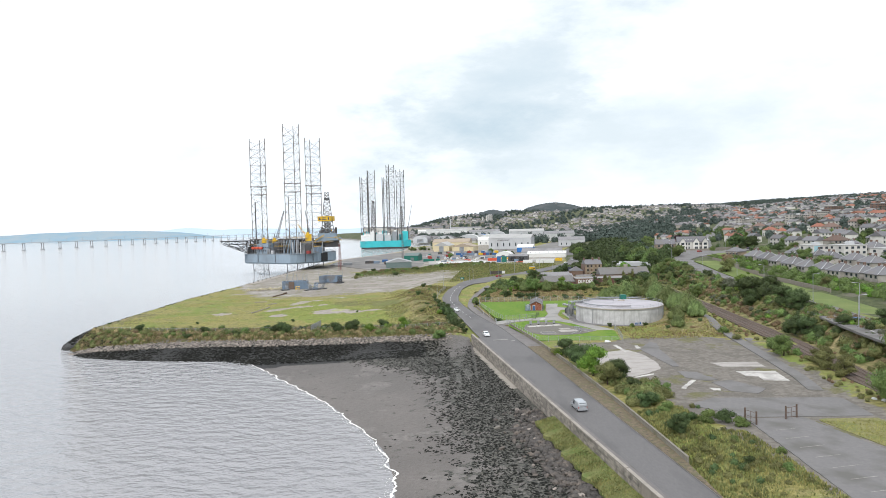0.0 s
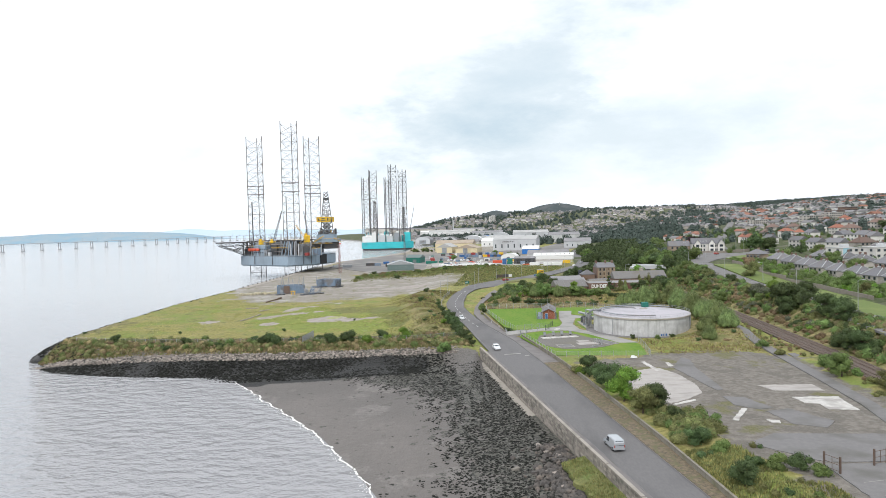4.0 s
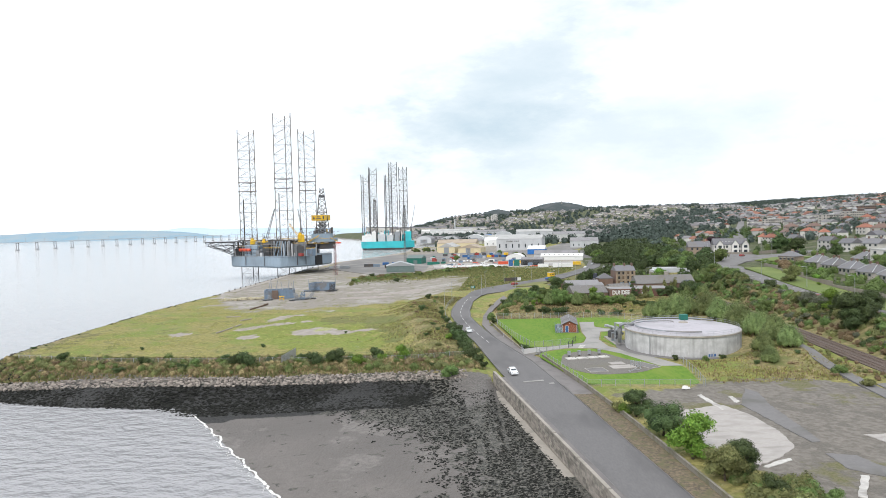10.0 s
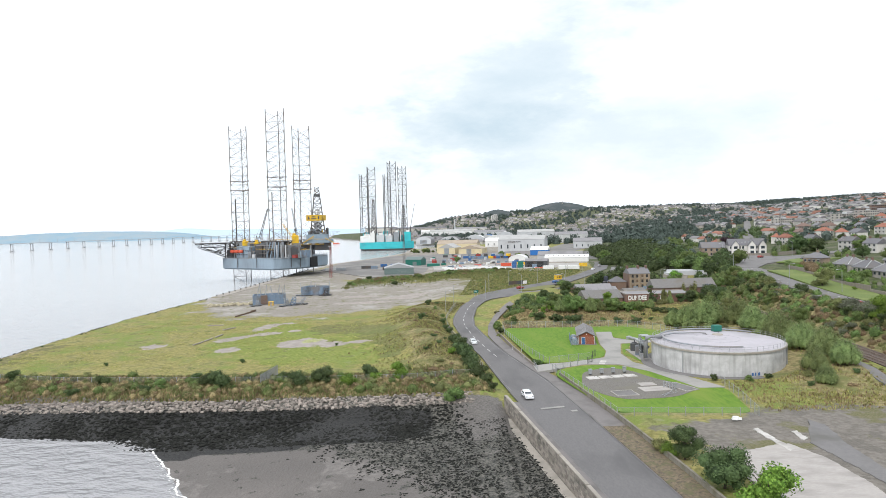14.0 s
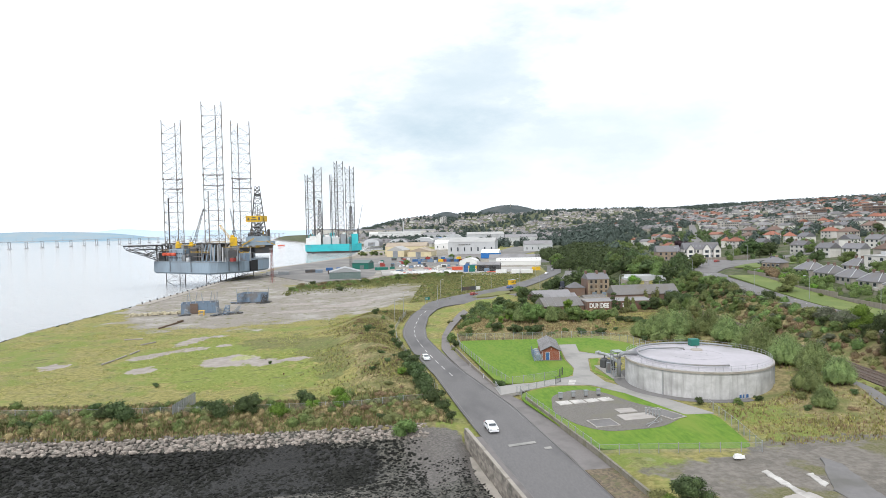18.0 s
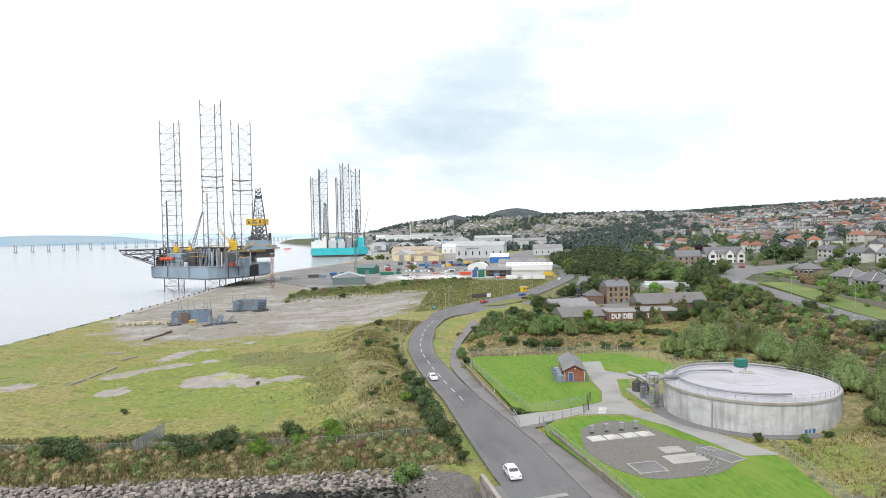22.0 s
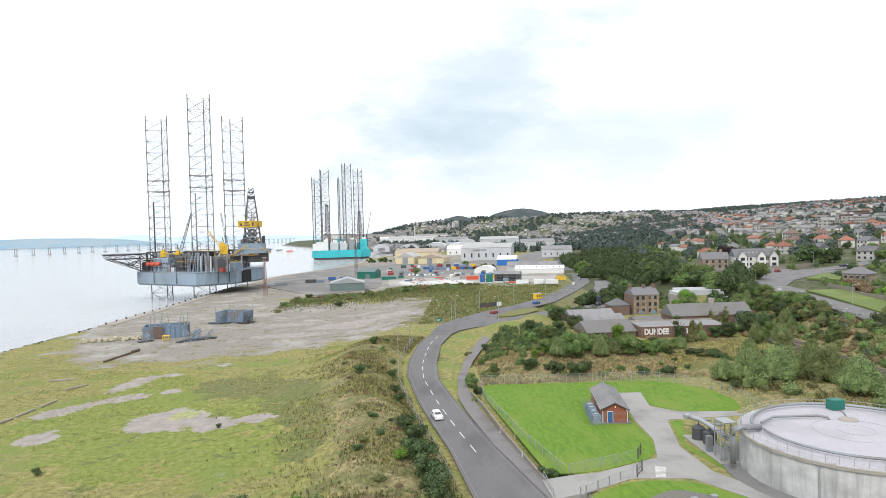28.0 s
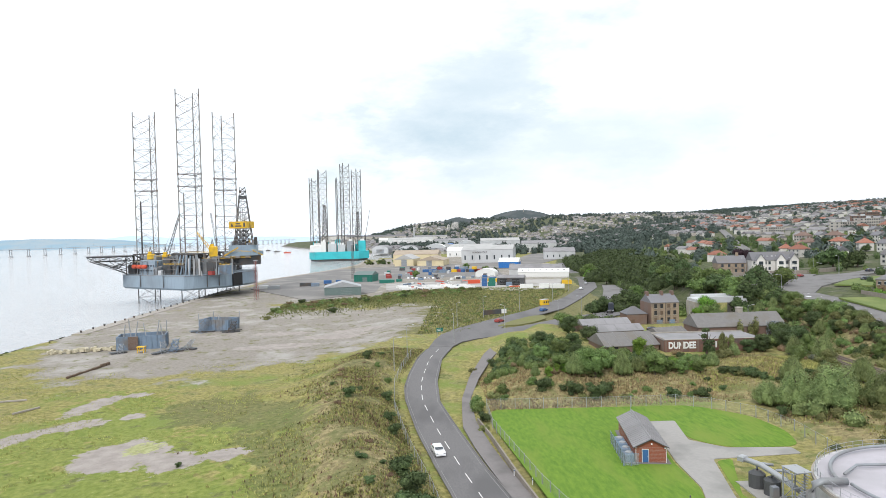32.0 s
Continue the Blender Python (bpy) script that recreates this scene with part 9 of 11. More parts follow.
drape("crossroads", [(160, 440), (172, 466), (190, 486)], 24, MAT["old_asphalt"], "broad asphalt crossroads below the villas", 0.45)
drape("crossroads_east", [(152, 424), (166, 440), (184, 452), (206, 464)], 19, MAT["old_asphalt"], "broad asphalt crossroads below the villas", 0.5)
drape("hill_road_east", [(160, 452), (200, 462), (260, 500), (330, 560), (420, 660)], 9, MAT["old_asphalt"], "grey road climbing past the villas", 0.6)
g = Geo()
for k in range(30):
    y = 140 + 9.5 * k
    x0, x1 = float(np.interp(y, [p[1] for p in main_line], [p[0] for p in main_line])), float(np.interp(y + 4, [p[1] for p in main_line], [p[0] for p in main_line]))
    for o in (-2.2, 2.2):
        z = max(ground_z(x0 - 6, y), ground_z(x0 + 6, y), ground_z(x0, y)) + 0.35
        g.sweep([(x0 + o - 0.12, y, z), (x1 + o - 0.12, y + 4, z + 0.02)], [(x0 + o + 0.12, y, z), (x1 + o + 0.12, y + 4, z + 0.02)])
solo("lane_dashes", g, MAT["road_paint"], "white lane dashes on the main road", "road marking", kind="structure")
drape("forecourt", [(88, 456), (100, 482), (110, 508), (122, 545), (131, 578)], 15, MAT["old_asphalt"], "worn asphalt forecourt beside the railway wall", 0.2)
green = surface("verge_lawn", (0.10, 0.145, 0.035), (0.15, 0.19, 0.055), 1.0, 0.95, 0.4, c3=(0.17, 0.2, 0.06), big=9)
drape("road_verge", [(122, 150), (131, 190), (143, 250), (151, 300), (155, 345), (160, 395)], 13, green, "mown grass verge above the main road", 0.15, "verge")
drape("crossroads_green", [(180, 424), (196, 438), (216, 450)], 15, green, "triangle of mown grass at the crossroads", 0.35, "verge")
wall_along("garden_wall", [(153, 255), (158.5, 295), (160.8, 330), (162, 355), (165.5, 385), (168, 404)], lambda x, y: ground_z(x, y) + 1.6, lambda x, y: ground_z(x, y) - 1, 0.4, MAT["stone_wall"], "long stone garden wall above the verge", False)
wall_along("villa_wall", [(168, 505), (184, 492), (204, 488), (226, 500)], lambda x, y: ground_z(x, y) + 2.0, lambda x, y: ground_z(x, y) - 1, 0.5, MAT["stone_wall"], "stone wall round the villa gardens", False)

# woods and garden trees on the hill
wr_ = random.Random(31)
spots = []
for k in range(215):
    y = wr_.uniform(430, 930)
    s = wr_.uniform(8, 46) + 0.02 * (y - 430)
    if y < 640 and s > 40:
        s -= 22
    if y > 590 and k % 3 == 0:
        s = wr_.uniform(-24, -6)
    spots.append((float(RAIL_X(y)) + s, y, wr_.uniform(0.9, 1.35)))
line_wood = [p for p in spots if p[1] > 600]
for k in range(190):
    y = wr_.uniform(535, 960)
    line_wood.append((float(RAIL_X(y)) + wr_.uniform(2, 22), y, wr_.uniform(0.7, 1.2)))
for x, y, s in spots:
    if y <= 600 and not (abs(y - 500) < 60 and x > 160):
        plant(wr_.choice(["round_dark", "round_dark_b", "round_dark", "round_mid", "round_dark_b"]), x, y, s)
for x, y, s, kk in ((205, 560, 1.4, "purple"), (213, 566, 1.3, "purple"), (140, 430, 1.2, "round_dark"), (133, 424, 1.0, "round_dark"), (236, 520, 1.5, "round_dark"), (244, 512, 1.3, "round_dark_b"), (228, 440, 0.9, "round_dark"), (217, 400, 1.0, "round_mid"), (128, 412, 0.8, "round_mid"), (108, 408, 0.95, "bright"), (111, 404, 0.9, "round_mid"), (196, 420, 0.6, "bush_russet"),
                    (92, 452, 1.15, "round_dark_b"), (99, 458, 1.2, "round_dark"), (85, 450, 1.0, "round_dark"), (104, 466, 1.0, "round_dark"), (79, 446, 0.8, "round_dark"), (132, 640, 1.5, "bright"), (136, 648, 1.4, "round_mid"), (118, 500, 0.8, "round_mid"), (151.8, 346, 1.35, "olive"), (137, 333, 1.6, "bush_dark"), (127.3, 288.8, 1.9, "bush_grey"), (130, 284, 1.6, "bush_grey"), (126, 280, 1.5, "bush_grey"), (122, 294, 1.7, "bush_russet"), (125.5, 270, 1.35, "bright"), (129, 300, 1.4, "bush_olive"), (118.5, 249, 1.35, "round_dark"), (168, 382, 1.6, "bush_russet"), (171, 388, 1.8, "bush_russet"), (173, 394, 1.9, "bush_russet"), (175, 400, 1.8, "bush_russet"), (158, 335, 0.6, "bush_bright"), (163, 318, 0.6, "bush_mid"), (166, 290, 0.9, "round_mid"), (160, 270, 0.8, "olive"), (171, 274, 0.8, "bush_bright")):
    plant(kk, x, y, s)
for k in range(70):
    x, y = wr_.uniform(150, 420), wr_.uniform(250, 700)
    if x < y * 0.8 + 50 and x - float(RAIL_X(y)) > 55:
        plant(wr_.choice(["round_dark", "round_mid", "round_dark_b", "round_mid_b", "bush_mid"]), x, y, wr_.uniform(0.5, 1.1))


def far_wood(name, places, seed, material, label, leaves=110, leaf=0.95, squash=1.0):
    r = np.random.RandomState(seed)
    p = np.array(places)
    z = height(p[:, 0], p[:, 1])
    n = len(p)
    d = r.normal(size=(n, leaves, 3))
    d /= np.linalg.norm(d, axis=2)[..., None]
    d[..., 2] = np.abs(d[..., 2]) * 1.15 - 0.15
    size = p[:, 2][:, None, None]
    form = np.array([4.4, 4.4, 6.0 * squash])
    lump = 1 + 0.22 * np.sin(d[..., 0:1] * 5 + p[:, 0][:, None, None]) * np.cos(d[..., 1:2] * 5 + p[:, 1][:, None, None])
    mid = np.stack([p[:, 0], p[:, 1], z], 1)[:, None, :] + np.array([0, 0, 2.2 * squash]) * size
    c = mid + d * lump * r.uniform(0.74, 1.04, (n, leaves, 1)) * size * form
    u = np.cross(d, r.normal(size=d.shape))
    u /= np.linalg.norm(u, axis=2)[..., None]
    w = np.cross(d, u) + d * 0.5
    s = leaf * r.uniform(0.6, 1.3, (n, leaves, 1)) * size
    v = np.stack([c - u * s - w * s * 0.4, c + u * s * 0.8 - w * s * 0.5, c + w * s], 2).reshape(-1, 3)
    cv = np.array(CORE_V)[None]
    lump = 1 + 0.22 * np.sin(cv[..., 0:1] * 5 + p[:, 0][:, None, None]) * np.cos(cv[..., 1:2] * 5 + p[:, 1][:, None, None])
    core = (mid + cv * lump * 0.8 * size * form).reshape(-1, 3)
    cf = (np.array(CORE_F)[None] + len(v) + 12 * np.arange(n)[:, None, None]).reshape(-1, 3)
    me = bpy.data.meshes.new(name)
    me.from_pydata(np.concatenate([v, core]).tolist(), [], np.arange(len(v)).reshape(-1, 3).tolist() + cf.tolist())
    me.materials.append(material)
    me.update()
    tagged(new(name, me), label, "trees", kind="stuff")


far_wood("railway_wood", line_wood, 6, LEAF["dark"], "dark green wood beside the railway line", 420, 0.55, 0.85)
pl = []
for k in range(1650):
    y = wr_.uniform(560, 2600)
    x = float(RAIL_X(y)) + wr_.uniform(30, 900)
    if x < y * 0.8 + 60 and noise.noise((x * 0.006, y * 0.004, 7.0)) > -0.3:
        pl.append((x, y, wr_.uniform(0.7, 1.3)))
for k in range(1500):   # the wooded crest
    y = wr_.uniform(800, 4200)
    x = float(RAIL_X(y)) + wr_.gauss(860, 110)
    if x < y * 0.85 + 80:
        pl.append((x, y, wr_.uniform(0.8, 1.35)))
for k in range(260):   # trees beside the line towards the town
    y = wr_.uniform(930, 1900)
    pl.append((float(RAIL_X(y)) + wr_.uniform(10, 70), y, wr_.uniform(1.0, 1.5)))
for k in range(2900):
    y = wr_.uniform(1200, 4200)
    x = wr_.uniform(-0.08, 0.36) * y + 80
    if clusters(x, y) < 0.06:
        pl.append((x, y, wr_.uniform(1.0, 2.2)))
# leaf colours are turned bluer than nearby trees, to paint in haze
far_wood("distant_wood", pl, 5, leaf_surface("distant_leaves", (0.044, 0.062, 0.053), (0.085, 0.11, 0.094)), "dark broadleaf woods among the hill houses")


def town_hill(name, x, y, z, rx, ry, z0, label):
    g = Geo()
    n, m = 40, 14
    g.v = [(x + rx * (1 - j / m) * math.cos(6.2832 * k / n) * (1 + 0.12 * noise.noise((k * 0.3, j * 0.3, x))), y + ry * (1 - j / m) * math.sin(6.2832 * k / n), z0 + (z - z0) * (math.sin(j / m * math.pi / 2) ** 1.25) + 3.5 * noise.noise((k * 0.9, j * 0.9, 2.0))) for j in range(m + 1) for k in range(n)]
    g.f = [(j * n + k, j * n + (k + 1) % n, (j + 1) * n + (k + 1) % n, (j + 1) * n + k) for j in range(m) for k in range(n)]
    # the blue cast of the cover is aerial haze mixed into its colours
    return solo(name, g, surface(name + "_cover", (0.045, 0.06, 0.062), (0.064, 0.078, 0.08), 22, 1.0, 0.3, c3=(0.084, 0.092, 0.094), big=3, grain=0.2), label, "hill", kind="structure", smooth=True)


town_hill("law_hill", 645, 3850, 163, 300, 300, 85, "rounded wooded hill above the town")
town_hill("lower_hill", 262, 3560, 123, 150, 220, 66, "lower wooded hill beside the town")
ob = thing("hill_monument", "thin monument on the hilltop", "monument", at=(640, 3720, 150))
part("shaft", Geo().cyl(0, 0, 0, 2.2, 16, 8, 1.4), MAT["coping"], ob)
for k, (x, h) in enumerate(((196, 32), (207, 36), (217, 36), (180, 26))):
    tb = thing("tower_block", "pale high-rise tower block in the distance", "tower block", "tower blocks", (x, 3000 + 20 * k, 52), 10)
    part("wall", Geo().box(0, 0, 0, 9, 14, h), MAT["render_white"], tb)
    part("roof", Geo().box(0, 0, h, 5, 6, 3), MAT["cladding_roof"], tb)
    for f in range(8):
        part("window_band", Geo().box(0, -7.06, 3 + f * h / 8.5, 8, 0.2, 1.6), MAT["glass"], tb)


# dense scrub that hides the ground between the trees
def scrub(name, count, spot, leafmat, lo, hi, label, seed, leaves=230, leaf=0.52, squash=0.72):
    r = random.Random(seed)
    pl = []
    while len(pl) < count:
        q = spot(r)
        if q:
            pl.append((*q, r.uniform(lo, hi)))
    far_wood(name, pl, seed, LEAF[leafmat], label, leaves, leaf, squash)


def below_works(r):
    x, y = r.uniform(19, 68), r.uniform(336, 372)
    return (x, y) if x > float(PATH_R(min(y, 388))) + 2 and not (y > 352 and x > 50) and y < 392 else None


def rail_side(r):
    y = r.uniform(110, 424)
    s = r.choice([r.uniform(-14, -9), r.uniform(5.5, 24), r.uniform(5.5, 20)])
    return None if (s < 0 and (y < 262 or y > 350 or r.random() < 0.5)) else (float(RAIL_X(y)) + s, y)


def rail_edge(r):
    y = r.uniform(110, 398)
    return (float(RAIL_X(y)) + r.choice([-1, 1]) * r.uniform(4.5, 9), y)


def behind_tank(r):
    x, y = r.uniform(78, 104), r.uniform(256, 318)
    return (x, y) if (x - 68) ** 2 + (y - 247.6) ** 2 > 28 ** 2 and x < float(RAIL_X(y)) - 6 else None


def yard_edge(r):
    u, w = r.random(), r.random()
    return (38.6 + 10.5 * u * (1 - 0.45 * w) + 0.5 * w, 149 - 17 * w - 3.0 * u)


def gardens(r):
    y = r.uniform(205, 420)
    return (float(RAIL_X(y)) + r.uniform(48, 65), y)


def gardens_far(r):
    x, y = r.uniform(190, 620), r.uniform(260, 950)
    return (x, y) if (y > 640 or r.random() < 0.3) and x < y * 0.8 + 40 and x - float(RAIL_X(y)) > 60 else None


def corner(r):
    y = r.uniform(86, 128)
    return (float(LANDWALL(y)) + r.uniform(1.0, 13.5), y)


def head_bank(r):
    x = r.uniform(-137, 7)
    return (x, 226 + 0.0008 * (x + 25) ** 2 + r.uniform(-1, 17))


def junction_weeds(r):
    x, y = r.uniform(-16, 96), r.uniform(404, 585)
    jl = float(np.interp(y, [379, 402, 437, 466, 516, 578], [7, 22, 41, 61, 84, 109]))
    return (x, y) if x < jl - 4 and not (x < 6 + 0.1 * (y - 430) and y < 505) else None


def road_wood(r):
    y = r.uniform(400, 600)
    jr = float(np.interp(y, [379, 432, 462, 512, 574, 652], [30, 70, 84, 100, 124, 142]))
    x = r.uniform(jr + 3, float(RAIL_X(y)) - 5) if jr + 3 < float(RAIL_X(y)) - 5 else None
    return (x, y) if x and not (74 < x < 116 and 394 < y < 446) and not (y > 456 and x < float(RAIL_X(y)) - 12) else None


scrub("works_scrub", 150, below_works, "mid", 0.2, 0.4, "dense green scrub below the old works", 51)
scrub("works_scrub_dark", 110, below_works, "dark", 0.2, 0.38, "dark bramble scrub below the old works", 52)
scrub("rail_scrub", 330, rail_side, "olive", 0.2, 0.4, "olive scrub beside the railway", 53)
scrub("rail_scrub_bright", 9, rail_side, "bright", 0.2, 0.36, "bright green bushes beside the railway", 76)
scrub("rail_scrub_grey", 50, rail_side, "grey", 0.22, 0.42, "grey-leaved bushes beside the railway", 77)
scrub("rail_scrub_dark", 80, rail_side, "dark", 0.2, 0.42, "dark bramble beside the railway", 78)
scrub("rail_scrub_green", 190, rail_side, "mid", 0.18, 0.46, "green scrub beside the railway", 54)
scrub("rail_scrub_dry", 230, rail_side, "dry", 0.12, 0.3, "russet dead scrub beside the railway", 55)
scrub("rail_scrub_russet", 120, rail_side, "russet", 0.14, 0.32, "russet bramble and bracken beside the railway", 81)
scrub("tank_scrub", 12, behind_tank, "willow", 0.3, 0.6, "feathery green scrub behind the tank", 56)
scrub("tank_scrub_olive", 22, behind_tank, "olive", 0.25, 0.5, "olive scrub behind the tank", 57)
scrub("garden_hedges", 170, gardens, "mid", 0.25, 0.6, "garden shrubs and hedges behind the wall", 58)
scrub("garden_hedges_bright", 50, gardens, "bright", 0.2, 0.45, "bright garden hedges behind the wall", 59)
scrub("town_gardens", 430, gardens_far, "dark", 0.35, 0.9, "garden trees between the hill houses", 60, 120, 0.72, 0.95)
scrub("town_gardens_green", 360, gardens_far, "mid", 0.3, 0.8, "green garden trees between the hill houses", 61, 120, 0.72, 0.95)
scrub("corner_scrub", 14, corner, "dark", 0.1, 0.2, "dark gorse behind the road wall", 62)
scrub("corner_scrub_olive", 60, corner, "olive", 0.07, 0.17, "olive weeds behind the road wall", 63)
scrub("bank_scrub_dry", 230, head_bank, "dry", 0.1, 0.24, "dry brown stems heaped on the headland bank", 79)
scrub("bank_scrub_russet", 110, head_bank, "russet", 0.1, 0.24, "russet dead weeds on the headland bank", 80)
scrub("bank_scrub", 210, head_bank, "olive", 0.13, 0.3, "olive weeds on the headland bank", 64)
scrub("bank_scrub_dark", 60, head_bank, "mid", 0.16, 0.36, "dark bramble on the headland bank", 65)
scrub("junction_scrub", 300, junction_weeds, "mid", 0.12, 0.24, "low green scrub round the junction", 66, 170, 0.5, 0.4)
scrub("junction_scrub_dry", 240, junction_weeds, "olive", 0.12, 0.24, "yellowish weeds round the junction", 67, 170, 0.5, 0.34)
tufts("junction_grass", 15000, junction_weeds, "olive", 0.55, "rough olive grass round the junction")
tufts("junction_straw", 9000, junction_weeds, "straw", 0.5, "pale rough grass round the junction")
scrub("weed_bank_scrub", 90, lambda r: (lambda x: (x, 536 + 0.25 * x + r.gauss(0, 9)))(r.uniform(-68, 30)), "mid", 0.2, 0.42, "dark green bramble bank behind the gravel", 82, 230, 0.5, 0.5)
scrub("roadside_wood", 120, road_wood, "dark", 0.4, 0.9, "dark roadside trees by the railway", 68)
scrub("roadside_wood_green", 60, road_wood, "mid", 0.35, 0.8, "green roadside trees by the railway", 69)
scrub("rail_edge_weeds", 260, rail_edge, "olive", 0.08, 0.17, "low weeds along the railway ballast", 72)
scrub("rail_edge_straw", 160, rail_edge, "dry", 0.07, 0.15, "low dry weeds along the railway ballast", 73)
scrub("yard_edge_scrub", 90, yard_edge, "olive", 0.16, 0.3, "olive flowering weeds inside the road wall", 74, 300)
scrub("yard_edge_dark", 40, yard_edge, "mid", 0.16, 0.28, "green bramble inside the road wall", 75, 300)

# ---------------------------------------------------------------- port sheds and yards
def shed(name, a, b, depth, eaves, ridge, wallmat, roofmat, label, axis="along", doors=(), slots=0, ribs=10):
    """A shed whose front runs from a to b; the ridge runs along or across it."""
    (ax, ay), (bx, by) = a, b
    l, turn = math.hypot(bx - ax, by - ay), math.degrees(math.atan2(by - ay, bx - ax))
    mid = Matrix.Rotation(radians(turn), 4, "Z") @ Vector((0, depth / 2, 0))
    s = thing(name, label, "shed", "port sheds", ((ax + bx) / 2 + mid.x, (ay + by) / 2 + mid.y, 7.92 if 560 < ay < 650 and ax > -15 else 5.5), turn)
    if axis == "along":
        wg, rg = wall_geo(l, depth, eaves, ridge, True), gable_geo(l, depth, eaves, ridge, 0.3)
    else:
        wg, rg = wall_geo(depth, l, eaves, ridge, True), gable_geo(depth, l, eaves, ridge, 0.3)
        for g in (wg, rg):
            g.v = [(-y, x, z) for x, y, z in g.v]
    w = part("wall", wg, MAT[wallmat], s)
    part("roof", rg, MAT[roofmat], s)
    for x, dw, dh, mt in doors:
        d = part("door", Geo().box(l * x, -depth / 2 - 0.06, -0.2, dw, 0.16, dh, 0, 0.03), MAT[mt], s, "roller door")
        for k in range(3):
            part("door_rib", Geo().box(l * x, -depth / 2 - 0.16, dh * (k + 1) / 4, dw, 0.06, 0.08), MAT["grey_steel"], d)
    for k in range(slots):
        part("window", Geo().box(-l / 2 + l * (k + 0.5) / slots, -depth / 2 - 0.05, eaves * 0.25, l * 0.018 + 0.6, 0.14, eaves * 0.32, 0, 0.03), MAT["glass"], s)
    for k in range(ribs):
        part("cladding_rib", Geo().box(-l / 2 + l * (k + 0.5) / ribs, -depth / 2 - 0.03, -0.5, 0.12, 0.1, eaves + 0.3), MAT[wallmat], w)
    return s


def arch_shed(name, a, b, depth, tall, roofmat, endmat, label, open_front=0.45):
    (ax, ay), (bx, by) = a, b
    l, turn = math.hypot(bx - ax, by - ay), math.degrees(math.atan2(by - ay, bx - ax))
    s = thing(name, label, "shed", "port sheds", ((ax + bx) / 2, (ay + by) / 2, 5.3), turn)
    ring = [(-l / 2, -1.0)] + [(-l / 2 * math.cos(math.pi * k / 14), tall * 0.4 + tall * 0.6 * math.sin(math.pi * k / 14)) for k in range(15)] + [(l / 2, -1.0)]
    n = len(ring)
    g = Geo().add([(x, 0, z) for x, z in ring] + [(x, depth, z) for x, z in ring], [(k, k + 1, n + k + 1, n + k) for k in range(n - 1)])
    part("vault", g, MAT[roofmat], s, smooth=True)
    for y in (0.2, depth - 0.2):
        part("end_wall", Geo().add([(x * 0.995, y, z * 0.995) for x, z in ring], [tuple(range(n))]), MAT[endmat], s)
    part("door", Geo().box(0, 0.12, -0.3, l * open_front, 0.1, tall * 0.5), MAT["grey_steel"], s)
    return s


big = shed("quay_shed", (66, 972), (128, 958), 60, 16.5, 21.5, "cladding", "cladding_roof", "huge pale grey cladded port shed", "along", (), 7, 16)
tx = lettering("sign", "DUNDEE PORT", 2.7, 0.1, pose(-9, -30.2, 12.2, 90, 0, 0), big, MAT["dark_steel"], 0.02)
tx["label"] = "dark lettering on the cladding"
shed("cream_shed", (-16, 934), (6, 929), 40, 8.4, 13.6, "cream", "cladding_roof", "cream gabled shed with a grey roller door", "across", ((0, 6.5, 8, "grey_steel"),))
shed("cream_shed_low", (10.5, 925), (40.6, 918), 40, 6.8, 11.4, "cream", "beige_roof", "low cream gabled shed with a grey door", "across", ((-0.05, 6.5, 7, "grey_steel"),))
shed("beige_shed", (-19, 992), (37, 982), 34, 12, 17, "cream", "beige_roof", "long shed with a beige roof", "along", (), 0, 12)
shed("blue_shed", (94, 842), (113.5, 835), 15, 6.6, 10.6, "blue_roof", "stage_white", "blue-walled shed with a white roof", "along", ((0.2, 5, 5, "grey_steel"),))
arch_shed("white_tent", (57.2, 722), (73.7, 717), 16, 7.0, "stage_white", "stage_white", "white domed storage tent", 0.2)
long = shed("white_store", (88.5, 690), (127.6, 680), 14, 5.2, 7.6, "stage_white", "stage_white", "long low white store with a row of vents", "along", (), 0, 14)
for k in range(8):
    part("vent", Geo().box(-16.5 + 4.7 * k, -6.4, 6.3, 0.9, 0.5, 0.6), MAT["dark_steel"], long)
shed("grey_store", (85, 713), (127, 702), 14, 6.0, 10.0, "cladding", "roof_sheet", "grey-roofed store behind the white one", "along")
shed("open_store", (59.6, 603), (76.8, 598), 10, 5.0, 6.5, "dark_steel", "roof_sheet", "dark open-fronted store in the yard", "along", ((-0.25, 5, 4, "dark"), (0.2, 5, 4, "dark")))
shed("green_store", (-44, 700), (-29, 695), 14, 6, 8.4, "green_box", "shed_green", "green-painted store on the quay", "along", ((0.1, 4, 4, "shed_green"),))
shed("green_shed", (-53, 586), (-30, 588), 18, 5.4, 8.6, "shed_green", "galvanised", "grey-green shed with a pale ribbed roof", "across", ((0.1, 7, 4.4, "shed_green"),))
for k, (x, y, w, d, h, rm, em) in enumerate(((-75, 1500, 34, 60, 16, "roof_sheet", "cladding"), (-20, 1480, 40, 60, 15, "dark_steel", "cladding"), (32, 1500, 44, 60, 16, "stage_white", "cladding"), (78, 1460, 34, 50, 15, "stage_white", "white_paint"), (70, 1560, 32, 50, 15, "blue_roof", "cladding"), (106, 1575, 42, 50, 21, "stage_white", "cladding"))):
    arch_shed("arched_shed", (x, y), (x + w, y - 4), d, h, rm, em, "arched port shed in the distance")
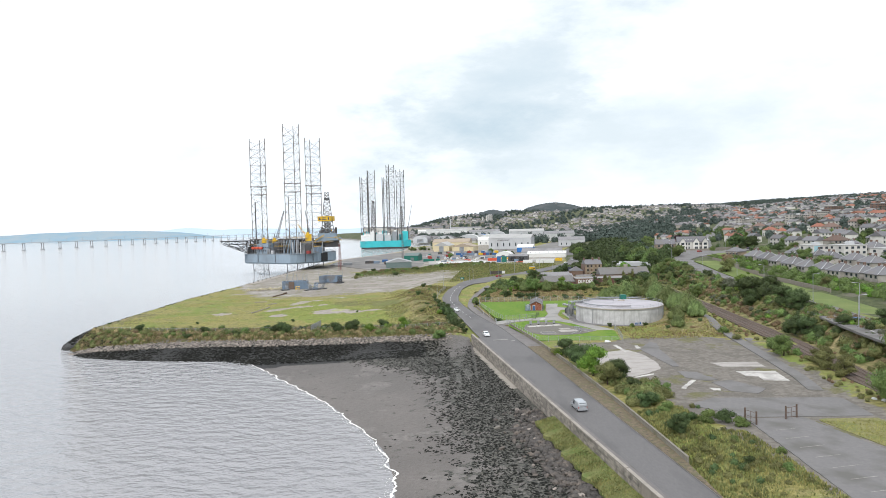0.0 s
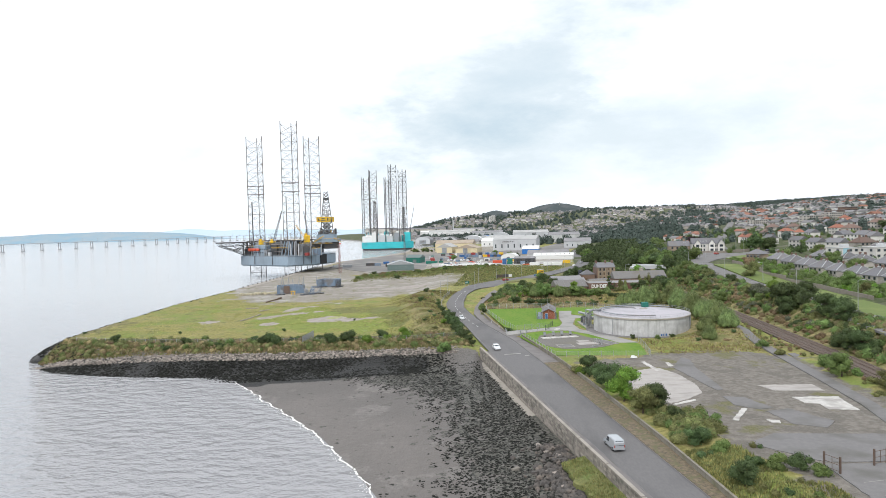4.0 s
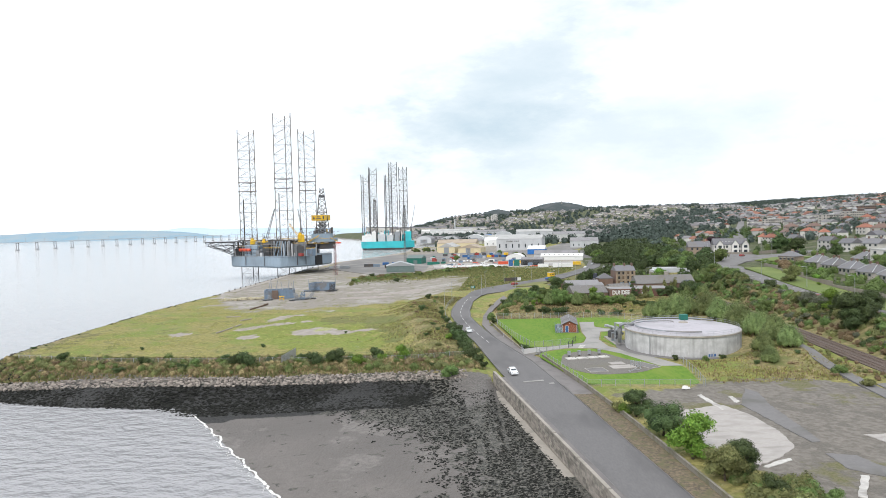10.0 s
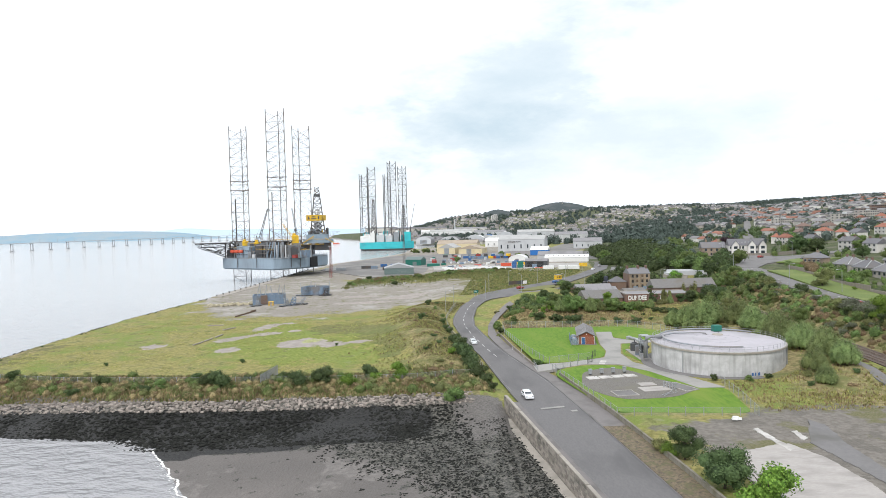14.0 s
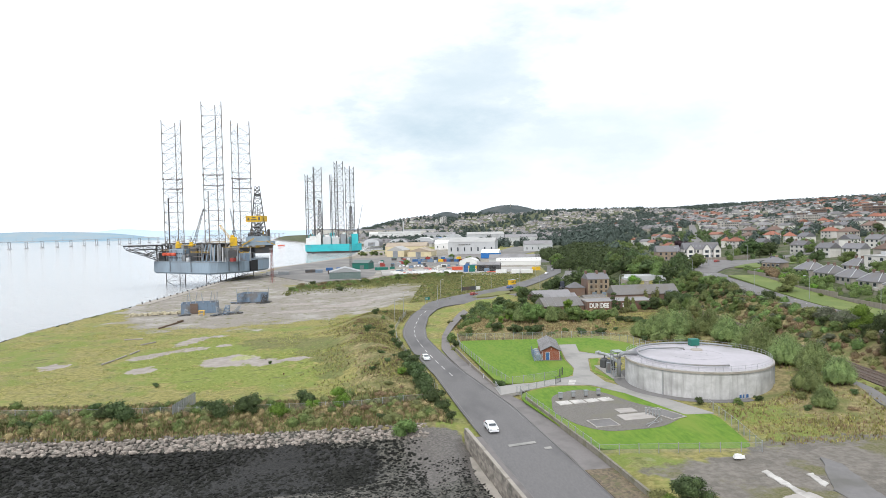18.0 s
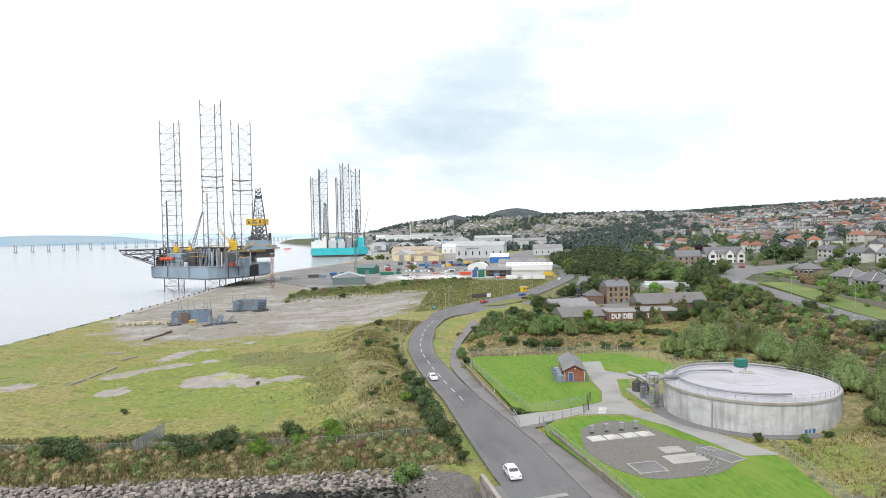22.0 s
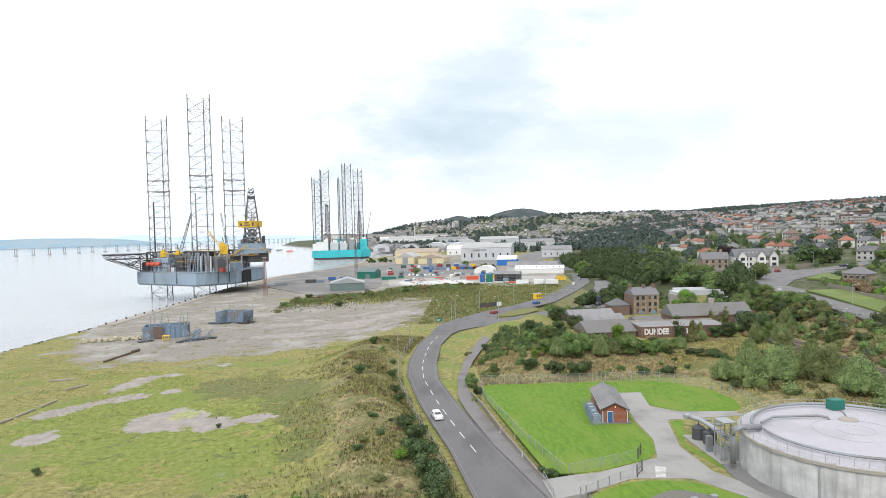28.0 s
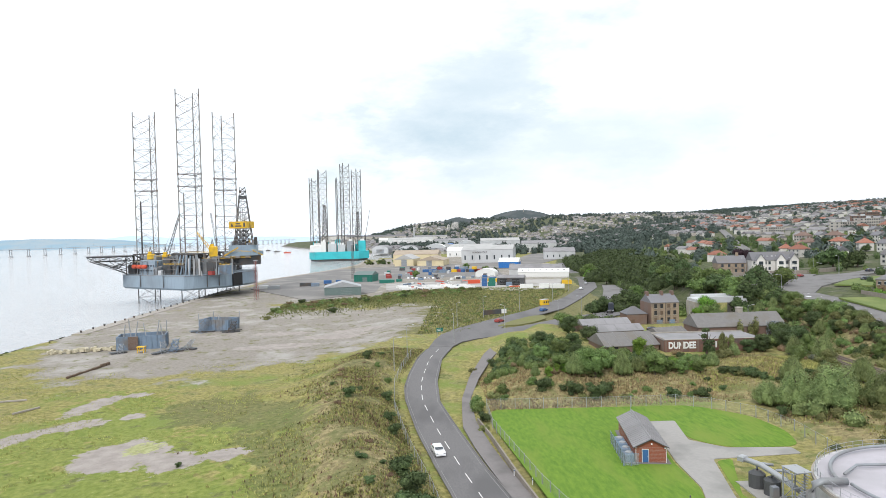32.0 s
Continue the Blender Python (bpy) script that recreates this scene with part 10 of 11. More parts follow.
for k, (x, y, l, d, e, wm, rm) in enumerate(((-60, 2050, 130, 40, 22, "white_paint", "cladding_roof"), (70, 1900, 90, 50, 18, "cladding", "roof_sheet"), (150, 1500, 80, 50, 20, "cladding", "cladding_roof"), (90, 1320, 60, 40, 12, "white_paint", "cladding_roof"), (200, 1300, 60, 40, 16, "cladding", "roof_sheet"), (60, 1180, 50, 30, 10, "white_paint", "stage_white"), (180, 1020, 40, 30, 10, "cladding", "roof_sheet"), (-100, 2350, 90, 40, 20, "white_paint", "stage_white"), (-260, 2900, 150, 40, 30, "render_grey", "slate"), (-420, 3300, 160, 40, 34, "render_white", "slate"), (-130, 2700, 120, 40, 30, "render_grey", "slate"), (20, 2500, 120, 40, 26, "render_white", "roof_sheet"))):
    shed("distant_shed", (x, y), (x + l, y - 6), d, e, e + 5, wm, rm, "broad pale shed in the distant port", "along", (), 5, 6)
ch = thing("chimney_stack", "tall slim pale chimney in the port", "chimney", at=(20, 2400, 5))
part("stack", Geo().cyl(0, 0, 0, 3, 62, 10, 2.0), MAT["cladding"], ch)

slab("pale_yard", [(-14, 590), (40, 575), (62, 560), (84, 568), (100, 594), (112, 640), (60, 645), (20, 650), (-16, 640)], 7.92, MAT["yard_pale"], "pale concrete storage yard", "yard", 3)
slab("grey_yard", [(-118, 660), (-60, 560), (-22, 600), (-16, 650), (60, 660), (80, 700), (90, 830), (138, 850), (150, 905), (192, 1000), (244, 1225), (205, 1240), (135, 1010), (60, 950), (-20, 930), (-76, 905), (-98, 828), (-118, 760)], 5.75, MAT["yard_grey"], "grey port yard with worn asphalt", "yard", 1)
slab("road_fork_island", rounded([(33.5, 413.5), (42.7, 415.4), (49.5, 421.6), (55.5, 430), (57, 441), (50.5, 438.5), (41, 426.5)], 1.2), 8.4, MAT["rough_grass"], "grass island in the road junction", "verge", 0.5)
pr = random.Random(61)
CONT = {}
for key in ("red", "blue", "green_box", "stage_white", "orange", "yellow", "steel_blue", "cladding", "dark_steel", "galvanised"):
    CONT[key] = (Geo().box(0, 0, 0, 6.1, 2.44, 2.6, 0, 0.06).mesh("box", MAT[key]), Geo().box(0, 0, 0.2, 0.12, 2.5, 2.3).box(-1.5, 0, 0.2, 0.12, 2.5, 2.3).box(1.5, 0, 0.2, 0.12, 2.5, 2.3).mesh("rib", MAT[key]), Geo().box(3.08, 0, 0.15, 0.08, 2.1, 2.3).mesh("door", MAT[key]))


def container(x, y, z, turn, key, long=1.0, tall=1.0):
    c = thing("container", {"stage_white": "white steel storage unit in the port yard", "cladding": "grey steel shipping container in the yard", "green_box": "green steel shipping container in the yard", "dark_steel": "dark steel shipping container in the yard", "galvanised": "bare metal storage unit in the yard", "steel_blue": "blue-grey steel shipping container in the yard"}.get(key, key + " painted steel shipping container in the yard"), "container", "yard containers", (x, y, z), turn)
    c.scale = (long, 1, tall)
    for nm, me in zip(("box", "rib", "door"), CONT[key]):
        o = new(nm, me)
        o.parent = c


for k in range(15):   # white units in rows
    container(-4 + 9.8 * (k % 5) + 2 * (k // 5), 606 - 9 * (k // 5) + pr.uniform(-1.5, 1.5), 7.92, pr.uniform(-6, 6) - 14, "stage_white", 1.25, 0.45)
for k in range(14):   # the coloured row in front of the big shed, two high in places
    container(28 + 2.7 * k, 801 - 1.25 * k + pr.uniform(-2, 2), 5.75 + 2.62 * (k % 3 == 1), -25, ("blue", "red", "blue", "steel_blue", "dark_steel", "blue", "yellow")[k % 7], pr.uniform(0.6, 1.0))
for x, y, key, l, z in ((74, 573, "stage_white", 1.3, 7.95), (84.5, 571, "stage_white", 1.0, 7.95), (92, 567, "stage_white", 1.4, 7.95), (106.5, 602, "yellow", 1.05, 7.5), (50.5, 598, "blue", 0.55, 7.95), (50.6, 598, "blue", 0.55, 10.6), (55.2, 597, "green_box", 0.75, 7.95), (55.4, 597, "green_box", 0.7, 10.6), (66, 592, "steel_blue", 0.6, 7.95)):
    container(x, y, z, -14, key, l)
for k in range(38):
    x, y = pr.uniform(-20, 74), pr.uniform(668, 880)
    container(x, y, 5.75, pr.choice([-12, 78]) + pr.uniform(-6, 6), pr.choice(["steel_blue", "green_box", "steel_blue", "dark_steel", "cladding", "cladding", "dark_steel", "stage_white", "galvanised", "red", "blue"]), pr.uniform(0.4, 1.0))
for x, y, t, key, s in ((-16.5, 676, -14, "green_box", 1.9), (-16.5, 679, -14, "green_box", 1.7), (-7, 679, -14, "green_box", 0.7), (-78, 668, 10, "dark_steel", 1.4), (-70, 664, 5, "steel_blue", 1.0), (-64, 690, 8, "blue", 1.0), (-55, 690, 0, "blue", 0.8), (-108, 655, 20, "stage_white", 1.6), (-98, 650, 20, "galvanised", 1.4), (60, 628, 10, "yellow", 1.5), (46, 622, 0, "orange", 1.4), (62, 645, 0, "blue", 0.8), (-52, 628, 0, "green_box", 1.6), (40, 800, 0, "yellow", 1.6), (30, 790, 0, "steel_blue", 2.2), (20, 806, 0, "blue", 2.0), (66, 790, 10, "red", 1.6)):
    container(x, y, 5.75 if y > 655 else (7.92 if x > -15 else 5.5), t, key, s)
for k in range(26):   # pipe and timber stacks, skips and plant between them
    x, y = pr.uniform(-10, 72), pr.uniform(585, 660)
    st = thing("material_stack", "low stack of pipes and boards in the yard", "stack", "yard stacks", (x, y, 7.92 if y < 645 else 5.75), pr.uniform(0, 180))
    for j in range(4):
        part("board", Geo().box(0, -1.2 + 0.8 * j, 0, pr.uniform(4, 9), 0.7, pr.uniform(0.5, 1.3), 0, 0.05), MAT[pr.choice(["galvanised", "stage_white", "timber", "orange", "steel_blue", "grey_steel"])], st)
for k in range(4):
    rl = thing("cable_reel", "big cable reel standing on the quay", "reel", "cable reels", (-58 + 3.2 * k, 640 + 3 * k, 5.5), 70)
    for s in (-1, 1):
        part("flange", Geo().beam((0, s * 1.1, 1.9), (0, s * 1.25, 1.9), 1.9, 14), MAT["timber"], rl)
    part("drum", Geo().beam((0, -1.1, 1.9), (0, 1.1, 1.9), 1.1, 12), MAT["dark_steel"], rl)
kiosk_ = thing("yellow_cabin", "bright yellow site cabin beside the road", "cabin", at=(65.5, 480, 7.9), turn=35)
kiosk_.scale = (0.68, 0.8, 0.9)
part("body", Geo().box(0, 0, 0, 6, 3, 3.0, 0, 0.08), MAT["yellow"], kiosk_)
for k in (-1.8, 0.2, 1.9):
    part("window", Geo().box(k, -1.52, 1.2, 0.9, 0.08, 0.9), MAT["glass"], kiosk_)
part("roof", Geo().box(0, 0, 3.0, 6.3, 3.3, 0.15), MAT["cladding"], kiosk_)
for k in range(16):   # scrub at the head of the basin and a few trees between the sheds
    plant(pr.choice(["round_mid", "round_dark", "olive"]), pr.uniform(-62, -18), pr.uniform(985, 1060), pr.uniform(0.55, 0.9), z=5.4, squash=0.75)
for x, y, w in ((6, 730, 0.75), (30, 806, 0.7), (60, 832, 0.8), (72, 770, 0.8), (80, 764, 0.7), (97, 742, 0.6)):
    plant("round_mid" if w > 0.72 else "round_dark", x, y, w, z=5.6)
# bollards and fenders along the quay edge
qm = Geo().cyl(0, 0, -0.1, 0.35, 0.9, 8).cyl(0, 0, 0.75, 0.5, 0.25, 8).mesh("bollard", MAT["dark_steel"])
for k in range(24):
    y = 452 + 9.5 * k
    o = tagged(new("bollard", qm), "dark iron mooring bollard on the quay", "bollard", "quay bollards")
    o.matrix_basis = pose(float(np.interp(y, [450, 500, 640, 780], [-137.2, -135, -133, -128])), y, 5.4)
q = Geo().sweep([(-139, 448, 5.55), (-137.0, 500, 5.55), (-135.0, 640, 5.55), (-128, 760, 5.55), (-107, 828, 5.55), (-85, 905, 5.55), (-67, 1000, 5.55), (-65, 1120, 5.55)], [(-133, 448, 5.55), (-131, 500, 5.55), (-129.0, 640, 5.55), (-122, 758, 5.55), (-101, 826, 5.55), (-79, 903, 5.55), (-61, 999, 5.55), (-59, 1120, 5.55)], 8.5)
solo("quay_wall", q, MAT["coping"], "weathered concrete quay edge above the water", "quay", kind="structure")
for k in range(3):
    sh = thing("small_boat", "small moored workboat far up the estuary", "boat", "boats", (-330 - 60 * k, 1950 + 160 * k, 0), 30 * k)
    part("hull", Geo().prism([(-9, -2.4), (6, -2.6), (10, 0), (6, 2.6), (-9, 2.4)], -0.3, 2.4), MAT["orange" if k == 0 else "dark_steel"], sh)
    part("wheelhouse", Geo().box(-3, 0, 2.4, 5, 3.4, 3, 0, 0.3), MAT["white_paint"], sh)

# ---------------------------------------------------------------- open ground: steel boxes, puddles, slabs
def steel_box(name, x, y, l, w, h, turn, label, masts):
    b = thing(name, label, "steel box", "steel boxes", (x, y, 5.35), turn)
    t = 0.3
    for cx, cy, sx, sy in ((0, -w / 2, l, t), (0, w / 2, l, t), (-l / 2, 0, t, w), (l / 2, 0, t, w)):
        sd = part("side", Geo().box(cx, cy, 0, sx, sy, h), MAT["steel_blue"], b)
        n = int(max(sx, sy) / 1.6)
        for k in range(n):
            u = -0.5 + (k + 0.5) / n
            part("stiffener", Geo().box(cx + (sx * u if sx > sy else (0.2 if cx > 0 else -0.2)), cy + (sy * u if sy > sx else (0.2 if cy > 0 else -0.2)), 0, 0.22, 0.22, h), MAT["steel_blue"], sd)
    part("floor_plate", Geo().box(0, 0, h * 0.55, l - 0.3, w - 0.3, 0.1), MAT["dark_steel"], b)
    for mx, my, mh, lean in masts:
        part("mast", Geo().beam((mx, my, h * 0.4), (mx + lean, my, h + mh), 0.2, 5), MAT["galvanised"], b)
    return b


bxa = steel_box("steel_tank_box", -94.5, 409.5, 15.6, 9, 4.8, 14, "open blue-grey steel box with stiffened sides", ((-6, -3, 4.0, 0.9), (-4, 2, 5.4, -0.8), (-2.4, -3, 5, 1.4), (2, -3.6, 4.4, -1.2), (4, 3, 4.4, 1.2), (7.2, 3.6, 4.2, 0.4), (7.2, -3.8, 3.6, -0.8)))
part("rusty_panel", Geo().box(-2.4, -5.2, 0.2, 3.2, 0.3, 4.6), MAT["rail"], bxa, "rusty brown steel panel leaning on it")
steel_box("steel_pontoon", -79, 449, 13.0, 9, 4.8, -14, "open grey steel box lying on blocks", ((-7, -4, 2.5, 0), (-3, 0, 3, 0.5), (7, 4, 2.6, 0), (2, -4, 2, 0.2)))
for x, y, t, s, mt in ((-80, 398, 20, 1.0, "steel_blue"), (-76, 402, -30, 0.8, "galvanised"), (-83, 396, 60, 0.9, "grey_steel"), (-84, 443, 0, 1.3, "steel_blue"), (-72, 441, 12, 1.0, "dark_steel"), (-98, 398, 40, 0.7, "grey_steel")):
    fr = thing("scrap_steelwork", "tangled lattice steelwork lying on the gravel", "scrap steel", "scrap steelwork", (x, y, 5.4), t)
    part("frame", lattice(Geo(), (-3.5 * s, 0, 0.6), (3.5 * s, 0, 0.7), 1.0, 1.0, 2, 0.1, 4, 0.8), MAT[mt], fr)
    part("bent_frame", lattice(Geo(), (0, -1.5, 0.0), (1.2, 0.8, 4.2 * s), 1.8 * s, 1.2 * s, 3, 0.1, 4, 0.3), MAT[mt], fr)
    part("skid", Geo().box(0, 0, 0, 7 * s, 2.2, 0.5, 0, 0.05), MAT["dark_steel"], fr)
yf = thing("yellow_trestle", "small yellow steel frame on the gravel", "steel frame", at=(-90.6, 398.4, 5.4))
for dx, dy in ((-1, -0.8), (1, -0.8), (-1, 0.8), (1, 0.8)):
    part("leg", Geo().box(dx, dy, 0, 0.2, 0.2, 2.0), MAT["yellow"], yf)
part("top", Geo().box(0, 0, 1.9, 2.6, 2.0, 0.25).box(0, 0, 0.9, 2.4, 1.8, 0.12), MAT["yellow"], yf)
cb = random.Random(15)
cbm = [Geo().prism([(-0.8, -0.5), (0.9, -0.6), (0.8, 0.5), (-0.7, 0.6)], 0, 0.9, 0.15).mesh("block", surface("cream_stone", (0.52, 0.47, 0.34), (0.42, 0.375, 0.27), 0.5, 0.9, 0.3, c3=(0.36, 0.32, 0.24), big=4)) for k in range(2)]
row = thing("block_pile", "row of pale yellowish stone blocks", "blocks", at=(-111, 404.5, 5.3))
for k in range(70):
    u = cb.random()
    o = new("block", cbm[k % 2])
    o.parent = row
    o.matrix_basis = pose(-12 + 22 * u + cb.uniform(-0.5, 0.5), -2.6 + 5.0 * u + cb.uniform(-2.2, 2.6), cb.uniform(0, 0.5), cb.uniform(-10, 10), cb.uniform(-10, 10), cb.uniform(0, 180)) @ Matrix.Scale(cb.uniform(0.6, 1.2), 4)
rb = thing("timber_row", "low row of dark rotten timbers", "timbers", at=(-94, 369.5, 5.3), turn=83)
for k in range(9):
    part("baulk", Geo().box(-9 + 2.25 * k, cb.uniform(-0.3, 0.3), 0, 2.1, 0.7, cb.uniform(0.5, 0.9), cb.uniform(-0.1, 0.1), 0.05), MAT["timber"], rb)
for k, (x, y, t) in enumerate(((-84.5, 308.6, 85), (-86.3, 294, 80), (-85.4, 301, 84), (-95.1, 334.5, 10), (-86.4, 324.8, 60))):
    pk = thing("plank", "weathered timber baulk lying in the grass", "timber", "loose timbers", (x, y, ground_z(x, y) + 0.1), t)
    part("baulk", Geo().box(0, 0, 0.05, 6.0, 0.4, 0.35, 0, 0.04), MAT["coping"], pk)
pn = thing("fence_panel", "leaning grey palisade panel on the bank", "fence panel", at=(-47.0, 240, ground_z(-47, 240)), turn=70)
for k in range(14):
    part("pale", Geo().box(-4 + 0.6 * k, 0.05 * k, 0, 0.4, 0.05, 2.3 + 0.05 * k), MAT["galvanised"], pn)
part("rail", Geo().beam((-4.2, 0, 0.6), (4.2, 0.6, 0.7), 0.05).beam((-4.2, 0, 1.8), (4.2, 0.6, 1.9), 0.05), MAT["galvanised"], pn)
mesh_fence("headland_fence", [(-132, 250), (-100, 241.5), (-70, 238.5), (-40, 236.5), (-10, 236.5), (3, 239)], 1.5, "old wire fence along the headland bank", 4.0)
mesh_fence("roadside_fence", [(6.6, 250), (3.6, 272), (0.2, 292), (-2.8, 316), (-3.2, 336), (-1.6, 352), (1.4, 370)], 1.9, "galvanised mesh fence along the road", 3.2)

# slabs on the waste ground
def ragged(pts, step, amount, seed):
    """An outline with broken, uneven edges."""
    r, out = random.Random(seed), []
    for (ax, ay), (bx, by) in zip(pts, pts[1:] + pts[:1]):
        n = max(1, int(math.hypot(bx - ax, by - ay) / step))
        for k in range(n):
            u = k / n
            out.append((ax + (bx - ax) * u + r.gauss(0, amount), ay + (by - ay) * u + r.gauss(0, amount)))
    return out


for nm, pts, mt, lb in (("slab_large", [(41.2, 180.4), (47, 182.5), (50.5, 184), (53.2, 184.3), (55.4, 178), (55.8, 168), (54.7, 160.4), (49.5, 155.5), (45.3, 152.9), (41.6, 155.7), (40.2, 168)], "pale_slab", "cracked pale concrete floor slab"),
                        ("slab_white", [(71.0, 155.4), (80.0, 155.0), (78.6, 145.4), (73.2, 146.2), (73.6, 150), (71.2, 151.2)], "white_slab", "white concrete floor slab"),
                        ("slab_strip", [(68.8, 165.4), (80.6, 165.2), (80.2, 159.8), (70.0, 160.6)], "pale_slab", "worn strip of pale concrete"),
                        ("slab_track", [(63.1, 196.8), (64.2, 193.3), (62.2, 184.2), (60.0, 162.4), (58.2, 162.2), (57.3, 176.5), (56.8, 184.8)], "old_asphalt", "paler asphalt track across the waste ground"),
                        ("slab_line", [(57.4, 148.2), (58.2, 147.7), (53.4, 140.6), (52.6, 141.2)], "white_slab", "narrow strip of pale concrete"),
                        ("slab_worn", [(57.5, 157), (61.5, 156), (63.5, 148), (60.5, 147.4), (57.2, 150.5)], "old_asphalt", "paler worn patch on the waste ground"),
                        ("slab_worn_b", [(61, 146), (66, 147.4), (70, 139), (66.5, 135.5), (62, 138)], "old_asphalt", "paler worn patch on the waste ground"),
                        ("slab_edge", [(45.5, 152.2), (49, 154.6), (51.4, 155.4), (51.0, 154.4), (48.6, 153.2), (45.8, 151.4)], "white_slab", "broken white edge of the floor slab"),
                        ("slab_bit", [(58.5, 140.5), (60.6, 140.2), (60.2, 138.6), (58.6, 138.8)], "white_slab", "small pale patch of concrete"),
                        ("slab_step", [(50.9, 192.0), (51.8, 192.4), (52.8, 181.8), (51.5, 181.0)], "white_slab", "narrow strip of pale concrete"),
                        ("slab_step_b", [(56.7, 190.3), (57.7, 190.7), (57.4, 186.7), (56.1, 185.8)], "white_slab", "narrow strip of pale concrete"),
                        ("yard_road", [(49.5, 128.5), (56, 133), (80.5, 131), (86, 122.5), (83, 118.5), (57, 119.5)], "old_asphalt", "worn asphalt across the yard entrance"),
                        ("car_park", [(56.2, 118.6), (66.8, 118.4), (78.5, 60), (52.5, 60)], "old_asphalt", "cracked asphalt car park"),
                        ("track_east", [(96.0, 199.5), (92.5, 198.0), (86.5, 160), (81.5, 130), (86.5, 126.5), (90.5, 160)], "old_asphalt", "asphalt track along the railway")):
    slab(nm, ragged(pts, 0.7, 0.1 if "slab" in nm else 0.05, len(nm)), 5.93 + 0.012 * len(pts) % 0.05, MAT[mt], lb, "slab", 0.5)
g = Geo()
for k in range(9):
    y = 111.5 - 4.3 * k
    x = 57.6 - 0.02 * k
    g.sweep([(x, y, 5.985), (x + 4.4, y + 0.9, 5.985)], [(x, y + 0.09, 5.985), (x + 4.4, y + 0.99, 5.985)])
solo("bay_lines", g, MAT["pale_slab"], "faded white parking bay lines", "road marking", kind="structure")
slab("grass_corner", rounded([(68.2, 117.6), (81.5, 117.2), (96, 108), (96, 60), (79.5, 60)], 2.0), 5.95, surface("pale_grass", (0.14, 0.14, 0.055), (0.26, 0.24, 0.1), 0.6, 0.95, 0.5, c3=(0.15, 0.17, 0.05), big=6, grain=0.16), "rough pale grass beside the car park", "verge", 0.6)
for x, y, t in ((55.4, 117.2, -70), (63.0, 117.6, 20)):
    gt = thing("yard_gate", "rusty open steel yard gate", "gate", "yard gates", (x, y, 5.95), t)
    for s in (0, 2.6):
        part("gate_post", Geo().box(s, 0, -0.2, 0.22, 0.22, 2.7, 0, 0.03), MAT["rail"], gt)
    part("gate_frame", Geo().beam((0, 0, 0.3), (2.6, 0, 0.3), 0.05).beam((0, 0, 2.1), (2.6, 0, 2.1), 0.05).beam((0, 0, 1.2), (2.6, 0, 1.2), 0.05).beam((1.3, 0, 0.3), (1.3, 0, 2.1), 0.04), MAT["rail"], gt)
for k, (x, y) in enumerate(((50.5, 198.0), (87.4, 127.2), (86.2, 128.4))):
    rk = thing("white_bag", "lump of white rubbish on the ground", "rubbish", "rubbish", (x, y, 5.85), 40 * k)
    part("bag", Geo().prism([(-0.8, -0.4), (0.2, -0.6), (0.9, 0.1), (0.2, 0.6), (-0.6, 0.5)], 0, 0.55, 0.35), MAT["stage_white"], rk)
    part("bag", Geo().prism([(0.3, -0.4), (0.9, -0.5), (1.2, 0.1), (0.6, 0.4)], 0, 0.35, 0.3), MAT["stage_white"], rk)

# ---------------------------------------------------------------- railway
yy = ys_of(70, 470, 8)
solo("track_bed", Geo().sweep([(float(RAIL_X(y)) - 3.7, y, 6.62) for y in yy], [(float(RAIL_X(y)) + 3.7, y, 6.62) for y in yy], 0.6), MAT["ballast"], "brown stone ballast of a double track railway", "railway", kind="structure")
for k, off in enumerate((-2.55, -1.1, 1.1, 2.55)):
    solo("rail_%d" % (k + 1), Geo().sweep([(float(RAIL_X(y)) + off - 0.06, y, 6.9) for y in yy], [(float(RAIL_X(y)) + off + 0.06, y, 6.9) for y in yy], 0.16), MAT["rail"], "rusty steel running rail on sleepers", "rail", kind="structure")
g = Geo()
for k in range(420):
    y = 90 + 0.72 * k
    for off in (-1.83, 1.83):
        g.box(float(RAIL_X(y)) + off, y, 6.6, 2.5, 0.26, 0.16)
solo("sleepers", g, surface("stained_sleepers", (0.21, 0.17, 0.145), (0.15, 0.118, 0.1), 0.5, 0.9, 0.2), "pale concrete sleepers under the rails", "sleepers", kind="stuff")

